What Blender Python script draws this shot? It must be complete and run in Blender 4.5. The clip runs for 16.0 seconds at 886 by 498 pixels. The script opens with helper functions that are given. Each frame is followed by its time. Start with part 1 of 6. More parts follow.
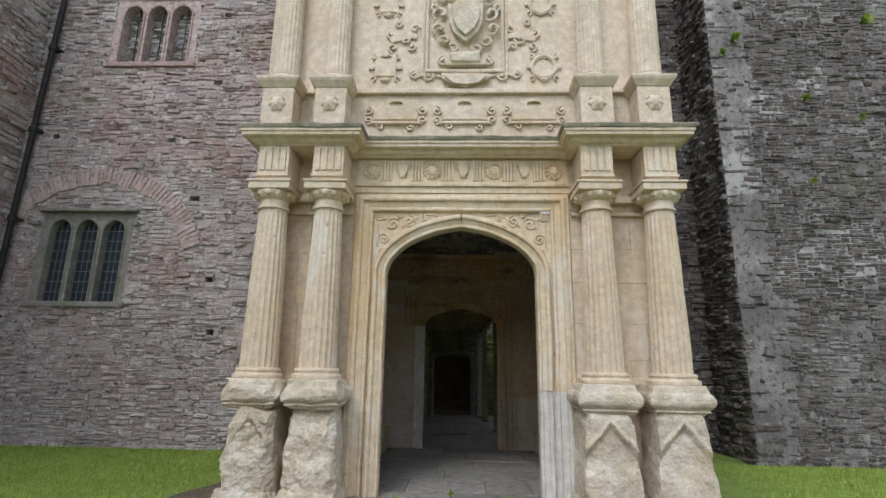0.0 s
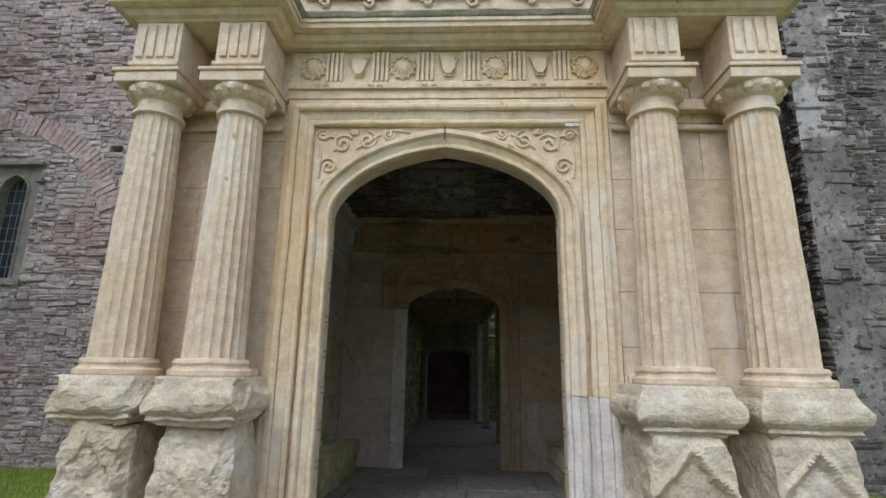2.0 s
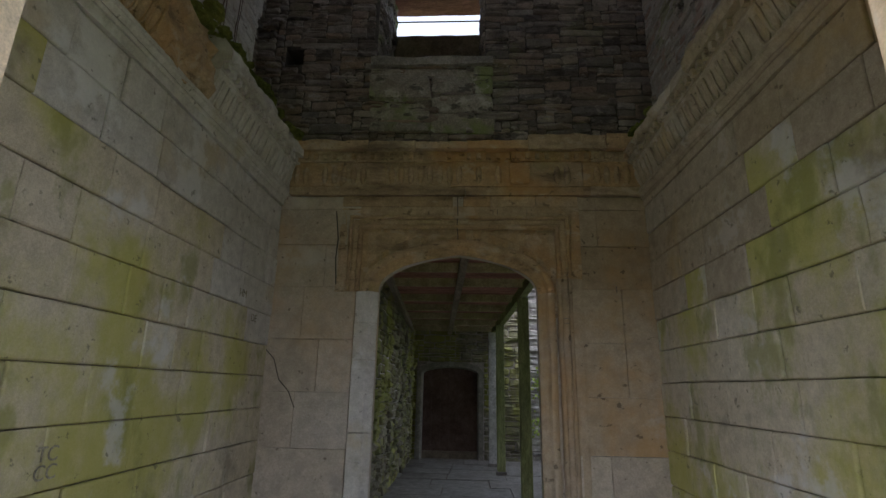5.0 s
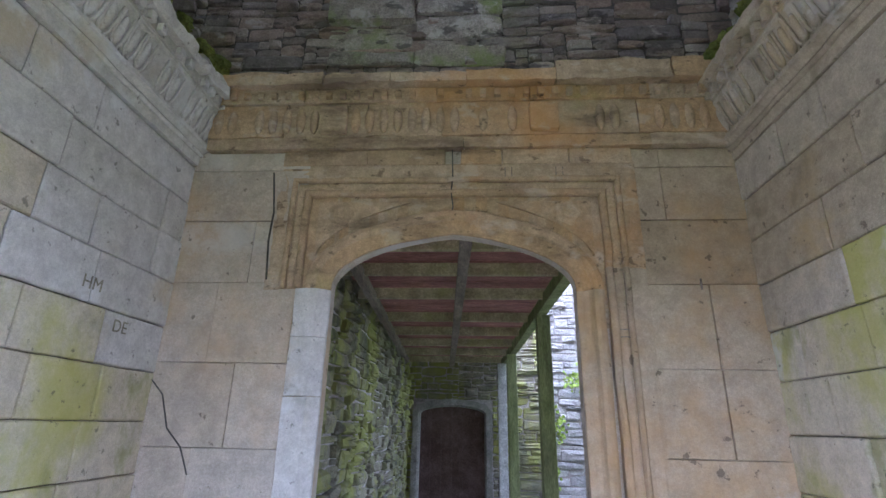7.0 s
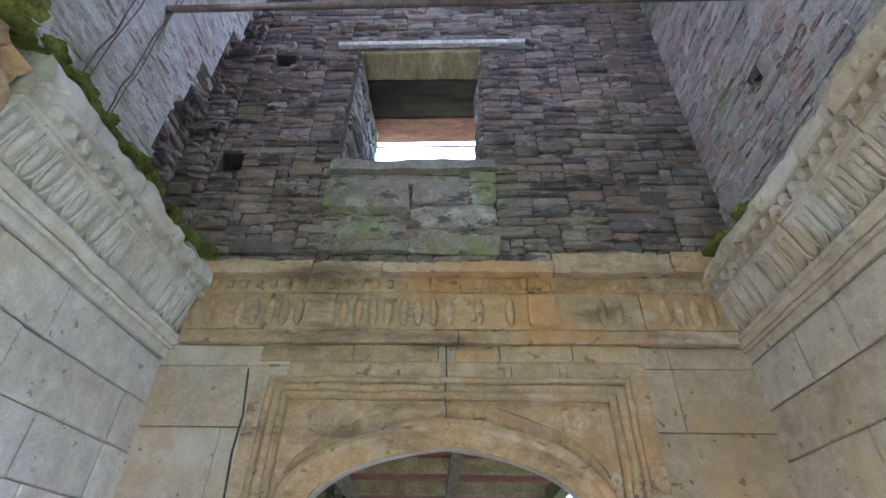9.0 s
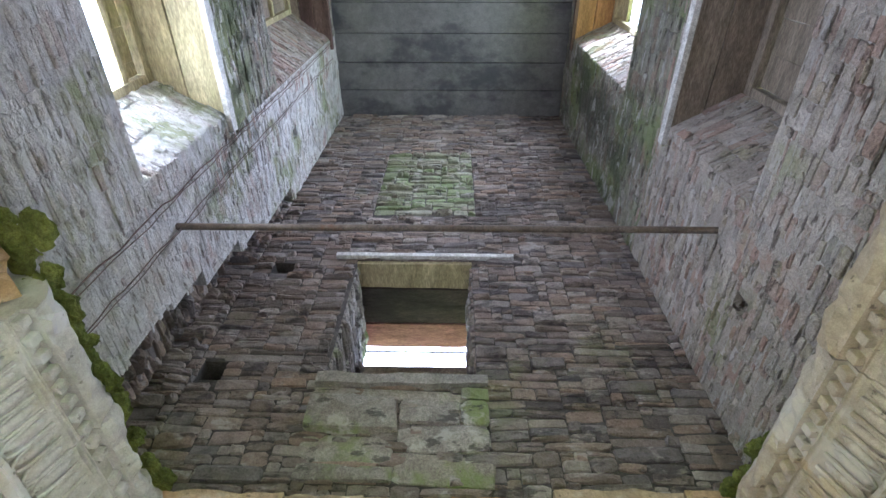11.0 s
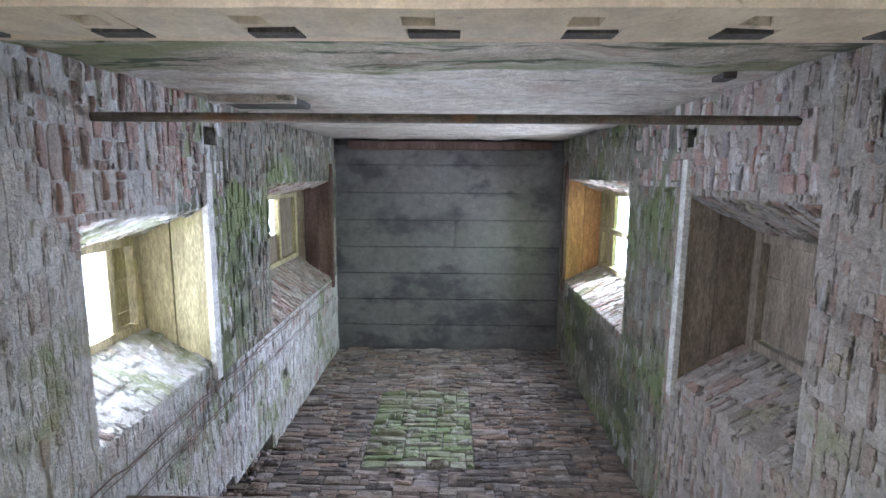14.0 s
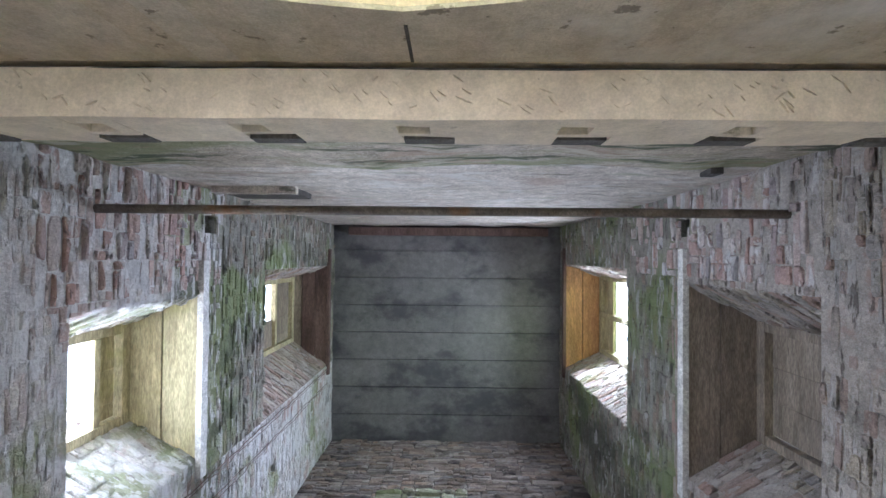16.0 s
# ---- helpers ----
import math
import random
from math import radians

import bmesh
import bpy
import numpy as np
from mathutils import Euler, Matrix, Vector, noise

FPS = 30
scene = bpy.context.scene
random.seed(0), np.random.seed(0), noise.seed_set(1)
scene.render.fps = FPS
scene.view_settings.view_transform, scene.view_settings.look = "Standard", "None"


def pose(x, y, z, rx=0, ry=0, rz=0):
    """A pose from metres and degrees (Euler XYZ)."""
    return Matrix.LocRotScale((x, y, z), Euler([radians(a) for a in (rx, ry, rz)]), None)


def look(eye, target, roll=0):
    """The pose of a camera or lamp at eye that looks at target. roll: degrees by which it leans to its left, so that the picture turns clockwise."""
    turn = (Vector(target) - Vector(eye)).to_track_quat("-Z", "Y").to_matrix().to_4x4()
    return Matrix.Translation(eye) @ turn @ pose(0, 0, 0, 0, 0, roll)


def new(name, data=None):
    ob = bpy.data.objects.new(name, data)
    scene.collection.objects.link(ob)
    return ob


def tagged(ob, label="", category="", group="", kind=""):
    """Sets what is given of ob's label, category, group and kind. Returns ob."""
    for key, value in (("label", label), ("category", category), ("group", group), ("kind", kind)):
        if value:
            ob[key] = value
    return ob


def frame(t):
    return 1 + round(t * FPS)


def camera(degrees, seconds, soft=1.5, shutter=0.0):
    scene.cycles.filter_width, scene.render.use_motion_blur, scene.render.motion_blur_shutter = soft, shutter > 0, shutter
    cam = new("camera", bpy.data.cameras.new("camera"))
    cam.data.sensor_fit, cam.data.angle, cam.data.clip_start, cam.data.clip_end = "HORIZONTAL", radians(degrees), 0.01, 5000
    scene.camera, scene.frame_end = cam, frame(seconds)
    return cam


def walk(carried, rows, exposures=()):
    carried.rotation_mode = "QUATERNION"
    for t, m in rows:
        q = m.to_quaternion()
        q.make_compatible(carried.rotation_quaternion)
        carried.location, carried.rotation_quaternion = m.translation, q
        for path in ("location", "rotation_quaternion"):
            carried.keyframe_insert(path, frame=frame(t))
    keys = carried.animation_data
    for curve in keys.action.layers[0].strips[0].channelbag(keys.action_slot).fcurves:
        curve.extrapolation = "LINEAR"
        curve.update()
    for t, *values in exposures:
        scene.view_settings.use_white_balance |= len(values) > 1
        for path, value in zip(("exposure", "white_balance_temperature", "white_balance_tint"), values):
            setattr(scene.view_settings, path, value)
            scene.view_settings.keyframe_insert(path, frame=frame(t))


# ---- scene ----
cam = camera(82.7, 16.0)
METRES, EYE, TILT, LEAN, TURN = 8.0, 1.42, 0.0, 0.0, 2.1
ROWS = [
    (0.0, 0.0, 0.0, 0.0, -0.21, 13.32, -0.91),
    (0.5, 0.0106, 0.069, -0.0031, -0.16, 13.32, -0.92),
    (1.0, 0.0201, 0.1366, -0.0029, -0.2, 13.2, -0.93),
    (1.5, 0.0283, 0.2074, -0.0031, -0.18, 13.19, -0.95),
    (2.0, 0.0314, 0.2771, -0.0066, 0.19, 13.28, -0.97),
    (2.5, 0.0315, 0.3438, -0.007, 0.21, 13.37, -0.99),
    (3.0, 0.034, 0.4144, -0.0067, 0.24, 13.5, -1.04),
    (3.5, 0.0312, 0.4823, -0.0082, 0.27, 13.72, -1.09),
    (4.0, 0.0298, 0.5487, -0.0073, 0.27, 14.12, -1.1),
    (4.5, 0.0346, 0.6139, -0.0033, 0.3, 14.74, -1.07),
    (5.0, 0.0367, 0.6772, -0.0013, 0.49, 15.43, -1.08),
    (7.5, 0.05, 0.8839, 0.0165, 1.83, 21.37, -1.13),
    (8.0, 0.0486, 0.8827, 0.0288, 2.35, 24.19, -1.18),
    (8.5, 0.0456, 0.8839, 0.0451, 1.12, 28.88, -1.25),
    (9.0, 0.0441, 0.8824, 0.0556, -0.28, 35.77, -1.22),
    (9.5, 0.043, 0.8801, 0.0619, -1.12, 41.98, -1.19),
    (12.0, 0.0406, 0.8686, 0.0911, -2.2, 65.34, -1.12),
    (12.5, 0.0402, 0.8648, 0.0978, -2.28, 69.31, -1.05),
    (13.0, 0.0407, 0.8612, 0.1041, -2.39, 73.49, -1.03),
    (13.5, 0.0412, 0.8578, 0.1086, -2.45, 77.8, -1.0),
    (14.0, 0.0408, 0.8557, 0.1108, -2.5, 81.64, -0.95),
    (14.5, 0.0411, 0.8536, 0.1122, -2.54, 84.83, -0.91),
    (15.0, 0.0418, 0.8517, 0.1128, -2.59, 87.36, -0.88),
    (15.5, 0.0418, 0.8506, 0.113, -2.6, 89.36, -0.84),
    (16.0, 0.0418, 0.8502, 0.1133, -2.63, 90.97, -0.81),
]

EXPOSE = [(0.0, 0.58, 6000, 12), (3.0, 0.62, 5900, 12), (4.0, 0.7, 5900, 12), (4.6, 0.95, 6000, 13), (5.2, 2.45, 5800, 13), (7.3, 3.8, 4900, 23), (8.5, 4.1, 4900, 20), (9.5, 4.68, 4950, 18), (12.0, 4.62, 5350, 15), (16.0, 4.5, 5250, 15)]
walk(cam, [(t, pose(0, 0, EYE, TILT, LEAN, TURN) @ pose(METRES * x, METRES * y, METRES * z, 90 + pitch, roll, yaw)) for t, x, y, z, yaw, pitch, roll in ROWS], EXPOSE)

# ---- overcast daylight ----
world = bpy.data.worlds.new("overcast_sky")
scene.world = world
world.use_nodes = True
wn, wl = world.node_tree.nodes, world.node_tree.links
sky = wn.new("ShaderNodeTexSky")
sky.sky_type, sky.sun_disc = "NISHITA", False
sky.sun_elevation, sky.sun_rotation = radians(50), radians(200)
pale = wn.new("ShaderNodeHueSaturation")
pale.inputs["Saturation"].default_value = 0.32
wl.new(sky.outputs[0], pale.inputs["Color"])
wl.new(pale.outputs[0], wn["Background"].inputs[0])
wn["Background"].inputs[1].default_value = 0.15
sun = new("sun", bpy.data.lights.new("sun", "SUN"))
sun.data.energy, sun.data.angle, sun.data.color = 0.8, radians(25), (1.0, 0.97, 0.92)
sun.matrix_world = look((-6, -14, 18), (0, 0, 0))


for at, to, w_, h_, watts in (((-2.62, 7.67, 5.4), (0, 7.67, 4.9), 0.7, 1.15, 5.0), ((2.62, 7.62, 8.6), (-1.7, 8.2, 4.8), 1.1, 2.4, 8.0), ((-2.62, 7.4, 9.3), (0, 7.4, 8.6), 0.5, 0.9, 1.5)):
    lamp = new("window_daylight", bpy.data.lights.new("window_daylight", "AREA"))
    lamp.data.shape, lamp.data.size, lamp.data.size_y, lamp.data.energy, lamp.data.color = "RECTANGLE", w_, h_, watts, (0.97, 0.99, 1.0)
    lamp.matrix_world = look(at, to)

# ---- materials ----
def blend_col(nt, fac, a, b, mode="MIX"):
    n = nt.nodes.new("ShaderNodeMix")
    n.data_type, n.blend_type = "RGBA", mode
    for sock, val in ((n.inputs[0], fac), (n.inputs[6], a), (n.inputs[7], b)):
        if isinstance(val, (tuple, list)):
            sock.default_value = (*val, 1)
        elif isinstance(val, (int, float)):
            sock.default_value = val
        else:
            nt.links.new(val, sock)
    return n.outputs[2]


def noise_node(nt, scale, detail=4, stretch=(1, 1, 1), kind="noise", shift=0.0):
    geo = nt.nodes.new("ShaderNodeNewGeometry")
    mp = nt.nodes.new("ShaderNodeMapping")
    mp.inputs["Scale"].default_value = stretch
    mp.inputs["Location"].default_value = (shift, shift * 1.7, shift * 0.6)
    nt.links.new(geo.outputs["Position"], mp.inputs["Vector"])
    n = nt.nodes.new("ShaderNodeTexNoise" if kind == "noise" else "ShaderNodeTexVoronoi")
    n.inputs["Scale"].default_value = scale
    if kind == "noise":
        n.inputs["Detail"].default_value = detail
        n.inputs["Roughness"].default_value = 0.62
    nt.links.new(mp.outputs[0], n.inputs["Vector"])
    return n.outputs[0]


def ramp(nt, fac, lo, hi):
    n = nt.nodes.new("ShaderNodeMapRange")
    n.inputs["From Min"].default_value, n.inputs["From Max"].default_value = lo, hi
    n.interpolation_type = "SMOOTHSTEP"
    nt.links.new(fac, n.inputs["Value"])
    return n.outputs[0]


def own_random(nt):
    """One number a piece, whether it is an object or an island of a joined mesh."""
    geo, info = nt.nodes.new("ShaderNodeNewGeometry"), nt.nodes.new("ShaderNodeObjectInfo")
    add = nt.nodes.new("ShaderNodeMath")
    add.operation = "ADD"
    nt.links.new(geo.outputs["Random Per Island"], add.inputs[0])
    nt.links.new(info.outputs["Random"], add.inputs[1])
    fr = nt.nodes.new("ShaderNodeMath")
    fr.operation = "FRACT"
    nt.links.new(add.outputs[0], fr.inputs[0])
    return fr.outputs[0]


def surface(name, a, b, scale=3.0, rough=0.9, bump=0.4, fine=60.0, pieces=(), stains=(), metal=0.0, stretch=(1, 1, 1), dist=0.01, crisp=1.0, own=0.62):
    """a, b: two tones mixed by noise. pieces: tones picked piece by piece. stains: (colour, scale, low, high, strength, stretch, shift)."""
    m = bpy.data.materials.new(name)
    m.use_nodes = True
    nt = m.node_tree
    bs = nt.nodes["Principled BSDF"]
    bs.inputs["Roughness"].default_value, bs.inputs["Metallic"].default_value = rough, metal
    bs.inputs["Specular IOR Level"].default_value = 0.25
    big = noise_node(nt, scale, 5, stretch)
    col = blend_col(nt, ramp(nt, big, 0.3, 0.7), a, b)
    if pieces:
        rnd = own_random(nt)
        cr = nt.nodes.new("ShaderNodeValToRGB")
        cr.color_ramp.interpolation = "LINEAR"
        els = cr.color_ramp.elements
        while len(els) < len(pieces):
            els.new(0.5)
        for i, c in enumerate(pieces):
            els[i].position = i / max(1, len(pieces) - 1)
            els[i].color = (*c, 1)
        nt.links.new(rnd, cr.inputs[0])
        col = blend_col(nt, own, col, cr.outputs[0])
    grain = noise_node(nt, fine, 6, stretch)
    mid = noise_node(nt, fine * 0.2, 5, stretch, shift=3.0)
    col = blend_col(nt, 0.55 * (0.4 + 0.6 * crisp), col, blend_col(nt, ramp(nt, mid, 0.25, 0.75), (0.52, 0.5, 0.48), (1.32, 1.31, 1.29)), "MULTIPLY")
    col = blend_col(nt, 0.6 * crisp, col, blend_col(nt, ramp(nt, grain, 0.3, 0.7), (0.6, 0.6, 0.6), (1.28, 1.28, 1.28)), "MULTIPLY")
    speck = noise_node(nt, fine * 3.1, 3, stretch, shift=8.0)
    col = blend_col(nt, 0.5 * crisp, col, blend_col(nt, ramp(nt, speck, 0.32, 0.68), (0.5, 0.49, 0.48), (1.42, 1.42, 1.42)), "MULTIPLY")
    crusts = []
    for c, sc, lo, hi, k, st, sh in stains:
        f = ramp(nt, noise_node(nt, sc, 8, st, shift=sh), lo, hi)
        if hi - lo < 0.07:
            crusts.append(f)
        mul = nt.nodes.new("ShaderNodeMath")
        mul.operation = "MULTIPLY"
        nt.links.new(f, mul.inputs[0])
        mul.inputs[1].default_value = k
        col = blend_col(nt, mul.outputs[0], col, c)
    nt.links.new(col, bs.inputs["Base Color"])
    h = nt.nodes.new("ShaderNodeMath")
    h.operation = "ADD"
    nt.links.new(grain, h.inputs[0])
    nt.links.new(mid, h.inputs[1])
    for f in crusts:
        lift = nt.nodes.new("ShaderNodeMath")
        lift.operation = "MULTIPLY_ADD"
        nt.links.new(f, lift.inputs[0])
        lift.inputs[1].default_value = 0.35
        nt.links.new(h.outputs[0], lift.inputs[2])
        h = lift
    bp = nt.nodes.new("ShaderNodeBump")
    bp.inputs["Strength"].default_value, bp.inputs["Distance"].default_value = bump, dist
    nt.links.new(h.outputs[0], bp.inputs["Height"])
    nt.links.new(bp.outputs[0], bs.inputs["Normal"])
    return m


ONE = (1, 1, 1)
CREAM = surface("cream_limestone", (0.67, 0.53, 0.37), (0.76, 0.65, 0.50), 1.1, 0.88, 0.3, 60, stains=[
    ((0.64, 0.46, 0.26), 0.9, 0.52, 0.72, 0.55, (1, 1, 0.6), 4.0),
    ((0.40, 0.38, 0.30), 1.3, 0.57, 0.76, 0.45, (1.6, 1.6, 0.3), 9.0),
    ((0.78, 0.75, 0.68), 1.6, 0.56, 0.62, 0.4, (1.4, 1.4, 0.5), 15.0),
    ((0.24, 0.21, 0.16), 9.0, 0.655, 0.70, 0.6, (1, 1, 0.7), 23.0)], crisp=0.42)
CREAM_WARM = surface("honey_limestone", (0.68, 0.54, 0.35), (0.76, 0.65, 0.47), 1.1, 0.88, 0.3, 60, crisp=0.42, stains=[
    ((0.66, 0.43, 0.20), 0.7, 0.50, 0.68, 0.6, (1, 1, 0.5), 4.0), ((0.38, 0.35, 0.28), 1.6, 0.58, 0.75, 0.45, (1.6, 1.6, 0.3), 9.0),
    ((0.76, 0.72, 0.64), 1.4, 0.54, 0.66, 0.5, ONE, 15.0), ((0.26, 0.21, 0.15), 8.0, 0.65, 0.70, 0.6, (1, 1, 0.6), 23.0)])
CREAM_PALE = surface("pale_limestone", (0.67, 0.56, 0.42), (0.75, 0.65, 0.52), 1.4, 0.88, 0.3, 50, stains=[
    ((0.60, 0.46, 0.28), 0.9, 0.55, 0.75, 0.55, ONE, 2.0),
    ((0.40, 0.38, 0.30), 2.0, 0.58, 0.8, 0.45, (1, 1, 0.4), 6.0)], crisp=0.55)
CORNICE_STONE = surface("mossy_limestone", (0.24, 0.225, 0.17), (0.42, 0.38, 0.28), 2.0, 0.92, 0.4, 50, stains=[
    ((0.20, 0.19, 0.15), 2.2, 0.48, 0.7, 0.75, ONE, 3.0),
    ((0.22, 0.25, 0.10), 1.6, 0.54, 0.72, 0.6, ONE, 8.0)])
ERODED = surface("eroded_limestone", (0.60, 0.51, 0.37), (0.73, 0.66, 0.53), 3.0, 0.95, 0.7, 35, stains=[
    ((0.34, 0.29, 0.20), 2.2, 0.54, 0.72, 0.55, ONE, 3.0),
    ((0.76, 0.74, 0.70), 1.9, 0.52, 0.7, 0.5, ONE, 11.0)], dist=0.02, crisp=0.5)
MORTAR = surface("lime_mortar", (0.44, 0.39, 0.37), (0.60, 0.55, 0.53), 1.2, 0.95, 0.7, 55, stains=[((0.26, 0.21, 0.19), 0.9, 0.48, 0.66, 0.7, ONE, 3.0), ((0.30, 0.30, 0.20), 0.5, 0.56, 0.70, 0.6, ONE, 13.0), ((0.12, 0.10, 0.10), 14.0, 0.58, 0.64, 0.7, ONE, 31.0)])
TOWER_LIME = surface("flaking_lime_joints", (0.17, 0.16, 0.155), (0.34, 0.325, 0.31), 1.0, 0.95, 0.8, 50, stains=[((0.15, 0.14, 0.135), 0.7, 0.5, 0.66, 0.7, ONE, 3.0), ((0.52, 0.50, 0.48), 0.6, 0.56, 0.62, 0.7, ONE, 19.0), ((0.07, 0.065, 0.06), 9.0, 0.54, 0.60, 0.75, ONE, 9.0)])
JOINT = surface("pale_joint_mortar", (0.26, 0.24, 0.17), (0.38, 0.36, 0.29), 2.0, 0.95, 0.5, 40)
# Dark mortar, reused as painted shade in slots, notches and holes.
MORTAR_AND_SHADE = surface("dark_mortar_and_shade", (0.08, 0.075, 0.07), (0.13, 0.12, 0.11), 3.0, 0.95, 0.6, 40)
RUBBLE_RED = surface("purple_grey_rubble", (0.49, 0.405, 0.385), (0.68, 0.585, 0.56), 0.7, 0.92, 0.9, 60,
                     pieces=((0.26, 0.20, 0.20), (0.48, 0.36, 0.34), (0.60, 0.55, 0.53), (0.36, 0.31, 0.31), (0.50, 0.46, 0.46), (0.64, 0.57, 0.52), (0.40, 0.29, 0.28)), own=0.55,
                     stains=[((0.62, 0.58, 0.56), 0.7, 0.52, 0.64, 0.55, ONE, 5.0), ((0.46, 0.27, 0.23), 0.45, 0.52, 0.66, 0.5, ONE, 12.0), ((0.34, 0.33, 0.30), 0.4, 0.52, 0.66, 0.5, ONE, 35.0),
                             ((0.68, 0.63, 0.60), 5.0, 0.55, 0.60, 0.75, ONE, 61.0), ((0.13, 0.105, 0.10), 9.0, 0.58, 0.635, 0.8, (1, 1, 1.5), 71.0), ((0.36, 0.33, 0.18), 0.7, 0.62, 0.74, 0.6, ONE, 83.0)], dist=0.02)
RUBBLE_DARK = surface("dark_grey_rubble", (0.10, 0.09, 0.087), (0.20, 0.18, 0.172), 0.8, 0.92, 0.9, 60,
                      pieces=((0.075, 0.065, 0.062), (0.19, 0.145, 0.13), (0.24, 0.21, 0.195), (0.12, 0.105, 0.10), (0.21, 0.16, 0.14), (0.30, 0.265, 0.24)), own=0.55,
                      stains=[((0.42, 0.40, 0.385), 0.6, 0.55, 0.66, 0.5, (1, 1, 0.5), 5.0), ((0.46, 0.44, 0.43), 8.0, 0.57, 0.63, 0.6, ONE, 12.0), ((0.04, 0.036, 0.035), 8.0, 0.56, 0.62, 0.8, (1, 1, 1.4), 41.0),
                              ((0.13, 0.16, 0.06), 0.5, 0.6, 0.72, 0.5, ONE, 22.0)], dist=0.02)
RUBBLE_BACK = surface("brown_grey_rubble", (0.20, 0.175, 0.165), (0.36, 0.315, 0.29), 1.1, 0.92, 0.9, 60,
                      pieces=((0.09, 0.08, 0.08), (0.30, 0.23, 0.17), (0.50, 0.45, 0.40), (0.15, 0.145, 0.16), (0.40, 0.28, 0.20), (0.24, 0.22, 0.21), (0.18, 0.13, 0.10)), own=0.62,
                      stains=[((0.34, 0.33, 0.32), 1.4, 0.54, 0.72, 0.5, ONE, 5.0), ((0.17, 0.20, 0.08), 0.8, 0.56, 0.7, 0.55, ONE, 17.0), ((0.50, 0.46, 0.43), 5.0, 0.57, 0.64, 0.6, (0.8, 1, 1.5), 29.0),
                              ((0.055, 0.05, 0.05), 6.0, 0.55, 0.63, 0.65, (0.7, 1, 1.6), 47.0), ((0.07, 0.065, 0.065), 1.0, 0.55, 0.66, 0.6, ONE, 63.0)], dist=0.02, crisp=0.65)
RUBBLE_WASH = surface("limewashed_rubble", (0.64, 0.62, 0.60), (0.78, 0.77, 0.765), 1.2, 0.92, 1.0, 60,
                      pieces=((0.56, 0.53, 0.49), (0.74, 0.73, 0.71), (0.46, 0.30, 0.25), (0.60, 0.59, 0.59), (0.66, 0.62, 0.53), (0.74, 0.72, 0.70), (0.44, 0.38, 0.34)), own=0.5,
                      stains=[((0.76, 0.76, 0.77), 1.0, 0.48, 0.62, 0.6, ONE, 5.0), ((0.27, 0.31, 0.13), 0.9, 0.51, 0.62, 0.72, ONE, 17.0), ((0.11, 0.115, 0.08), 1.1, 0.56, 0.66, 0.7, (1, 1, 0.5), 41.0),
                              ((0.78, 0.775, 0.77), 9.0, 0.50, 0.56, 0.7, (1, 0.4, 1.5), 75.0), ((0.22, 0.19, 0.16), 13.0, 0.60, 0.65, 0.7, (1, 0.4, 1.5), 55.0),
                              ((0.46, 0.27, 0.21), 1.6, 0.57, 0.66, 0.5, ONE, 27.0)], dist=0.025, crisp=0.62)
ASHLAR = surface("weathered_ashlar", (0.50, 0.44, 0.33), (0.62, 0.56, 0.44), 1.6, 0.9, 0.35, 60,
                 pieces=((0.49, 0.43, 0.32), (0.60, 0.54, 0.44), (0.55, 0.49, 0.37), (0.62, 0.58, 0.50)),
                 stains=[((0.42, 0.41, 0.07), 0.9, 0.44, 0.60, 0.75, (1, 1, 0.8), 5.0), ((0.24, 0.25, 0.07), 2.6, 0.53, 0.64, 0.6, (1, 1, 0.6), 14.0), ((0.66, 0.66, 0.67), 1.3, 0.55, 0.62, 0.6, ONE, 12.0),
                         ((0.16, 0.14, 0.10), 2.2, 0.58, 0.72, 0.5, ONE, 21.0), ((0.10, 0.09, 0.07), 16.0, 0.63, 0.68, 0.6, ONE, 37.0)], crisp=0.4)
ASHLAR_PALE = surface("pale_grey_ashlar", (0.52, 0.50, 0.47), (0.64, 0.63, 0.61), 1.4, 0.9, 0.35, 60,
                      pieces=((0.48, 0.45, 0.41), (0.62, 0.60, 0.58), (0.55, 0.52, 0.47), (0.64, 0.63, 0.61)),
                      stains=[((0.50, 0.40, 0.22), 1.3, 0.56, 0.70, 0.55, ONE, 5.0), ((0.26, 0.25, 0.18), 2.4, 0.58, 0.70, 0.5, ONE, 21.0), ((0.74, 0.74, 0.74), 2.0, 0.55, 0.61, 0.5, ONE, 12.0), ((0.12, 0.11, 0.09), 16.0, 0.63, 0.68, 0.6, ONE, 37.0)], crisp=0.4)
ASHLAR_BUFF = surface("buff_ashlar", (0.38, 0.32, 0.235), (0.50, 0.435, 0.34), 1.5, 0.9, 0.35, 60,
                      pieces=((0.36, 0.30, 0.22), (0.48, 0.42, 0.33), (0.42, 0.34, 0.23), (0.50, 0.45, 0.37)),
                      stains=[((0.50, 0.35, 0.14), 1.0, 0.52, 0.68, 0.6, ONE, 5.0), ((0.20, 0.17, 0.12), 2.2, 0.57, 0.70, 0.55, ONE, 21.0), ((0.58, 0.55, 0.50), 1.8, 0.56, 0.62, 0.5, ONE, 12.0), ((0.10, 0.08, 0.06), 14.0, 0.63, 0.68, 0.6, ONE, 37.0)], crisp=0.45)
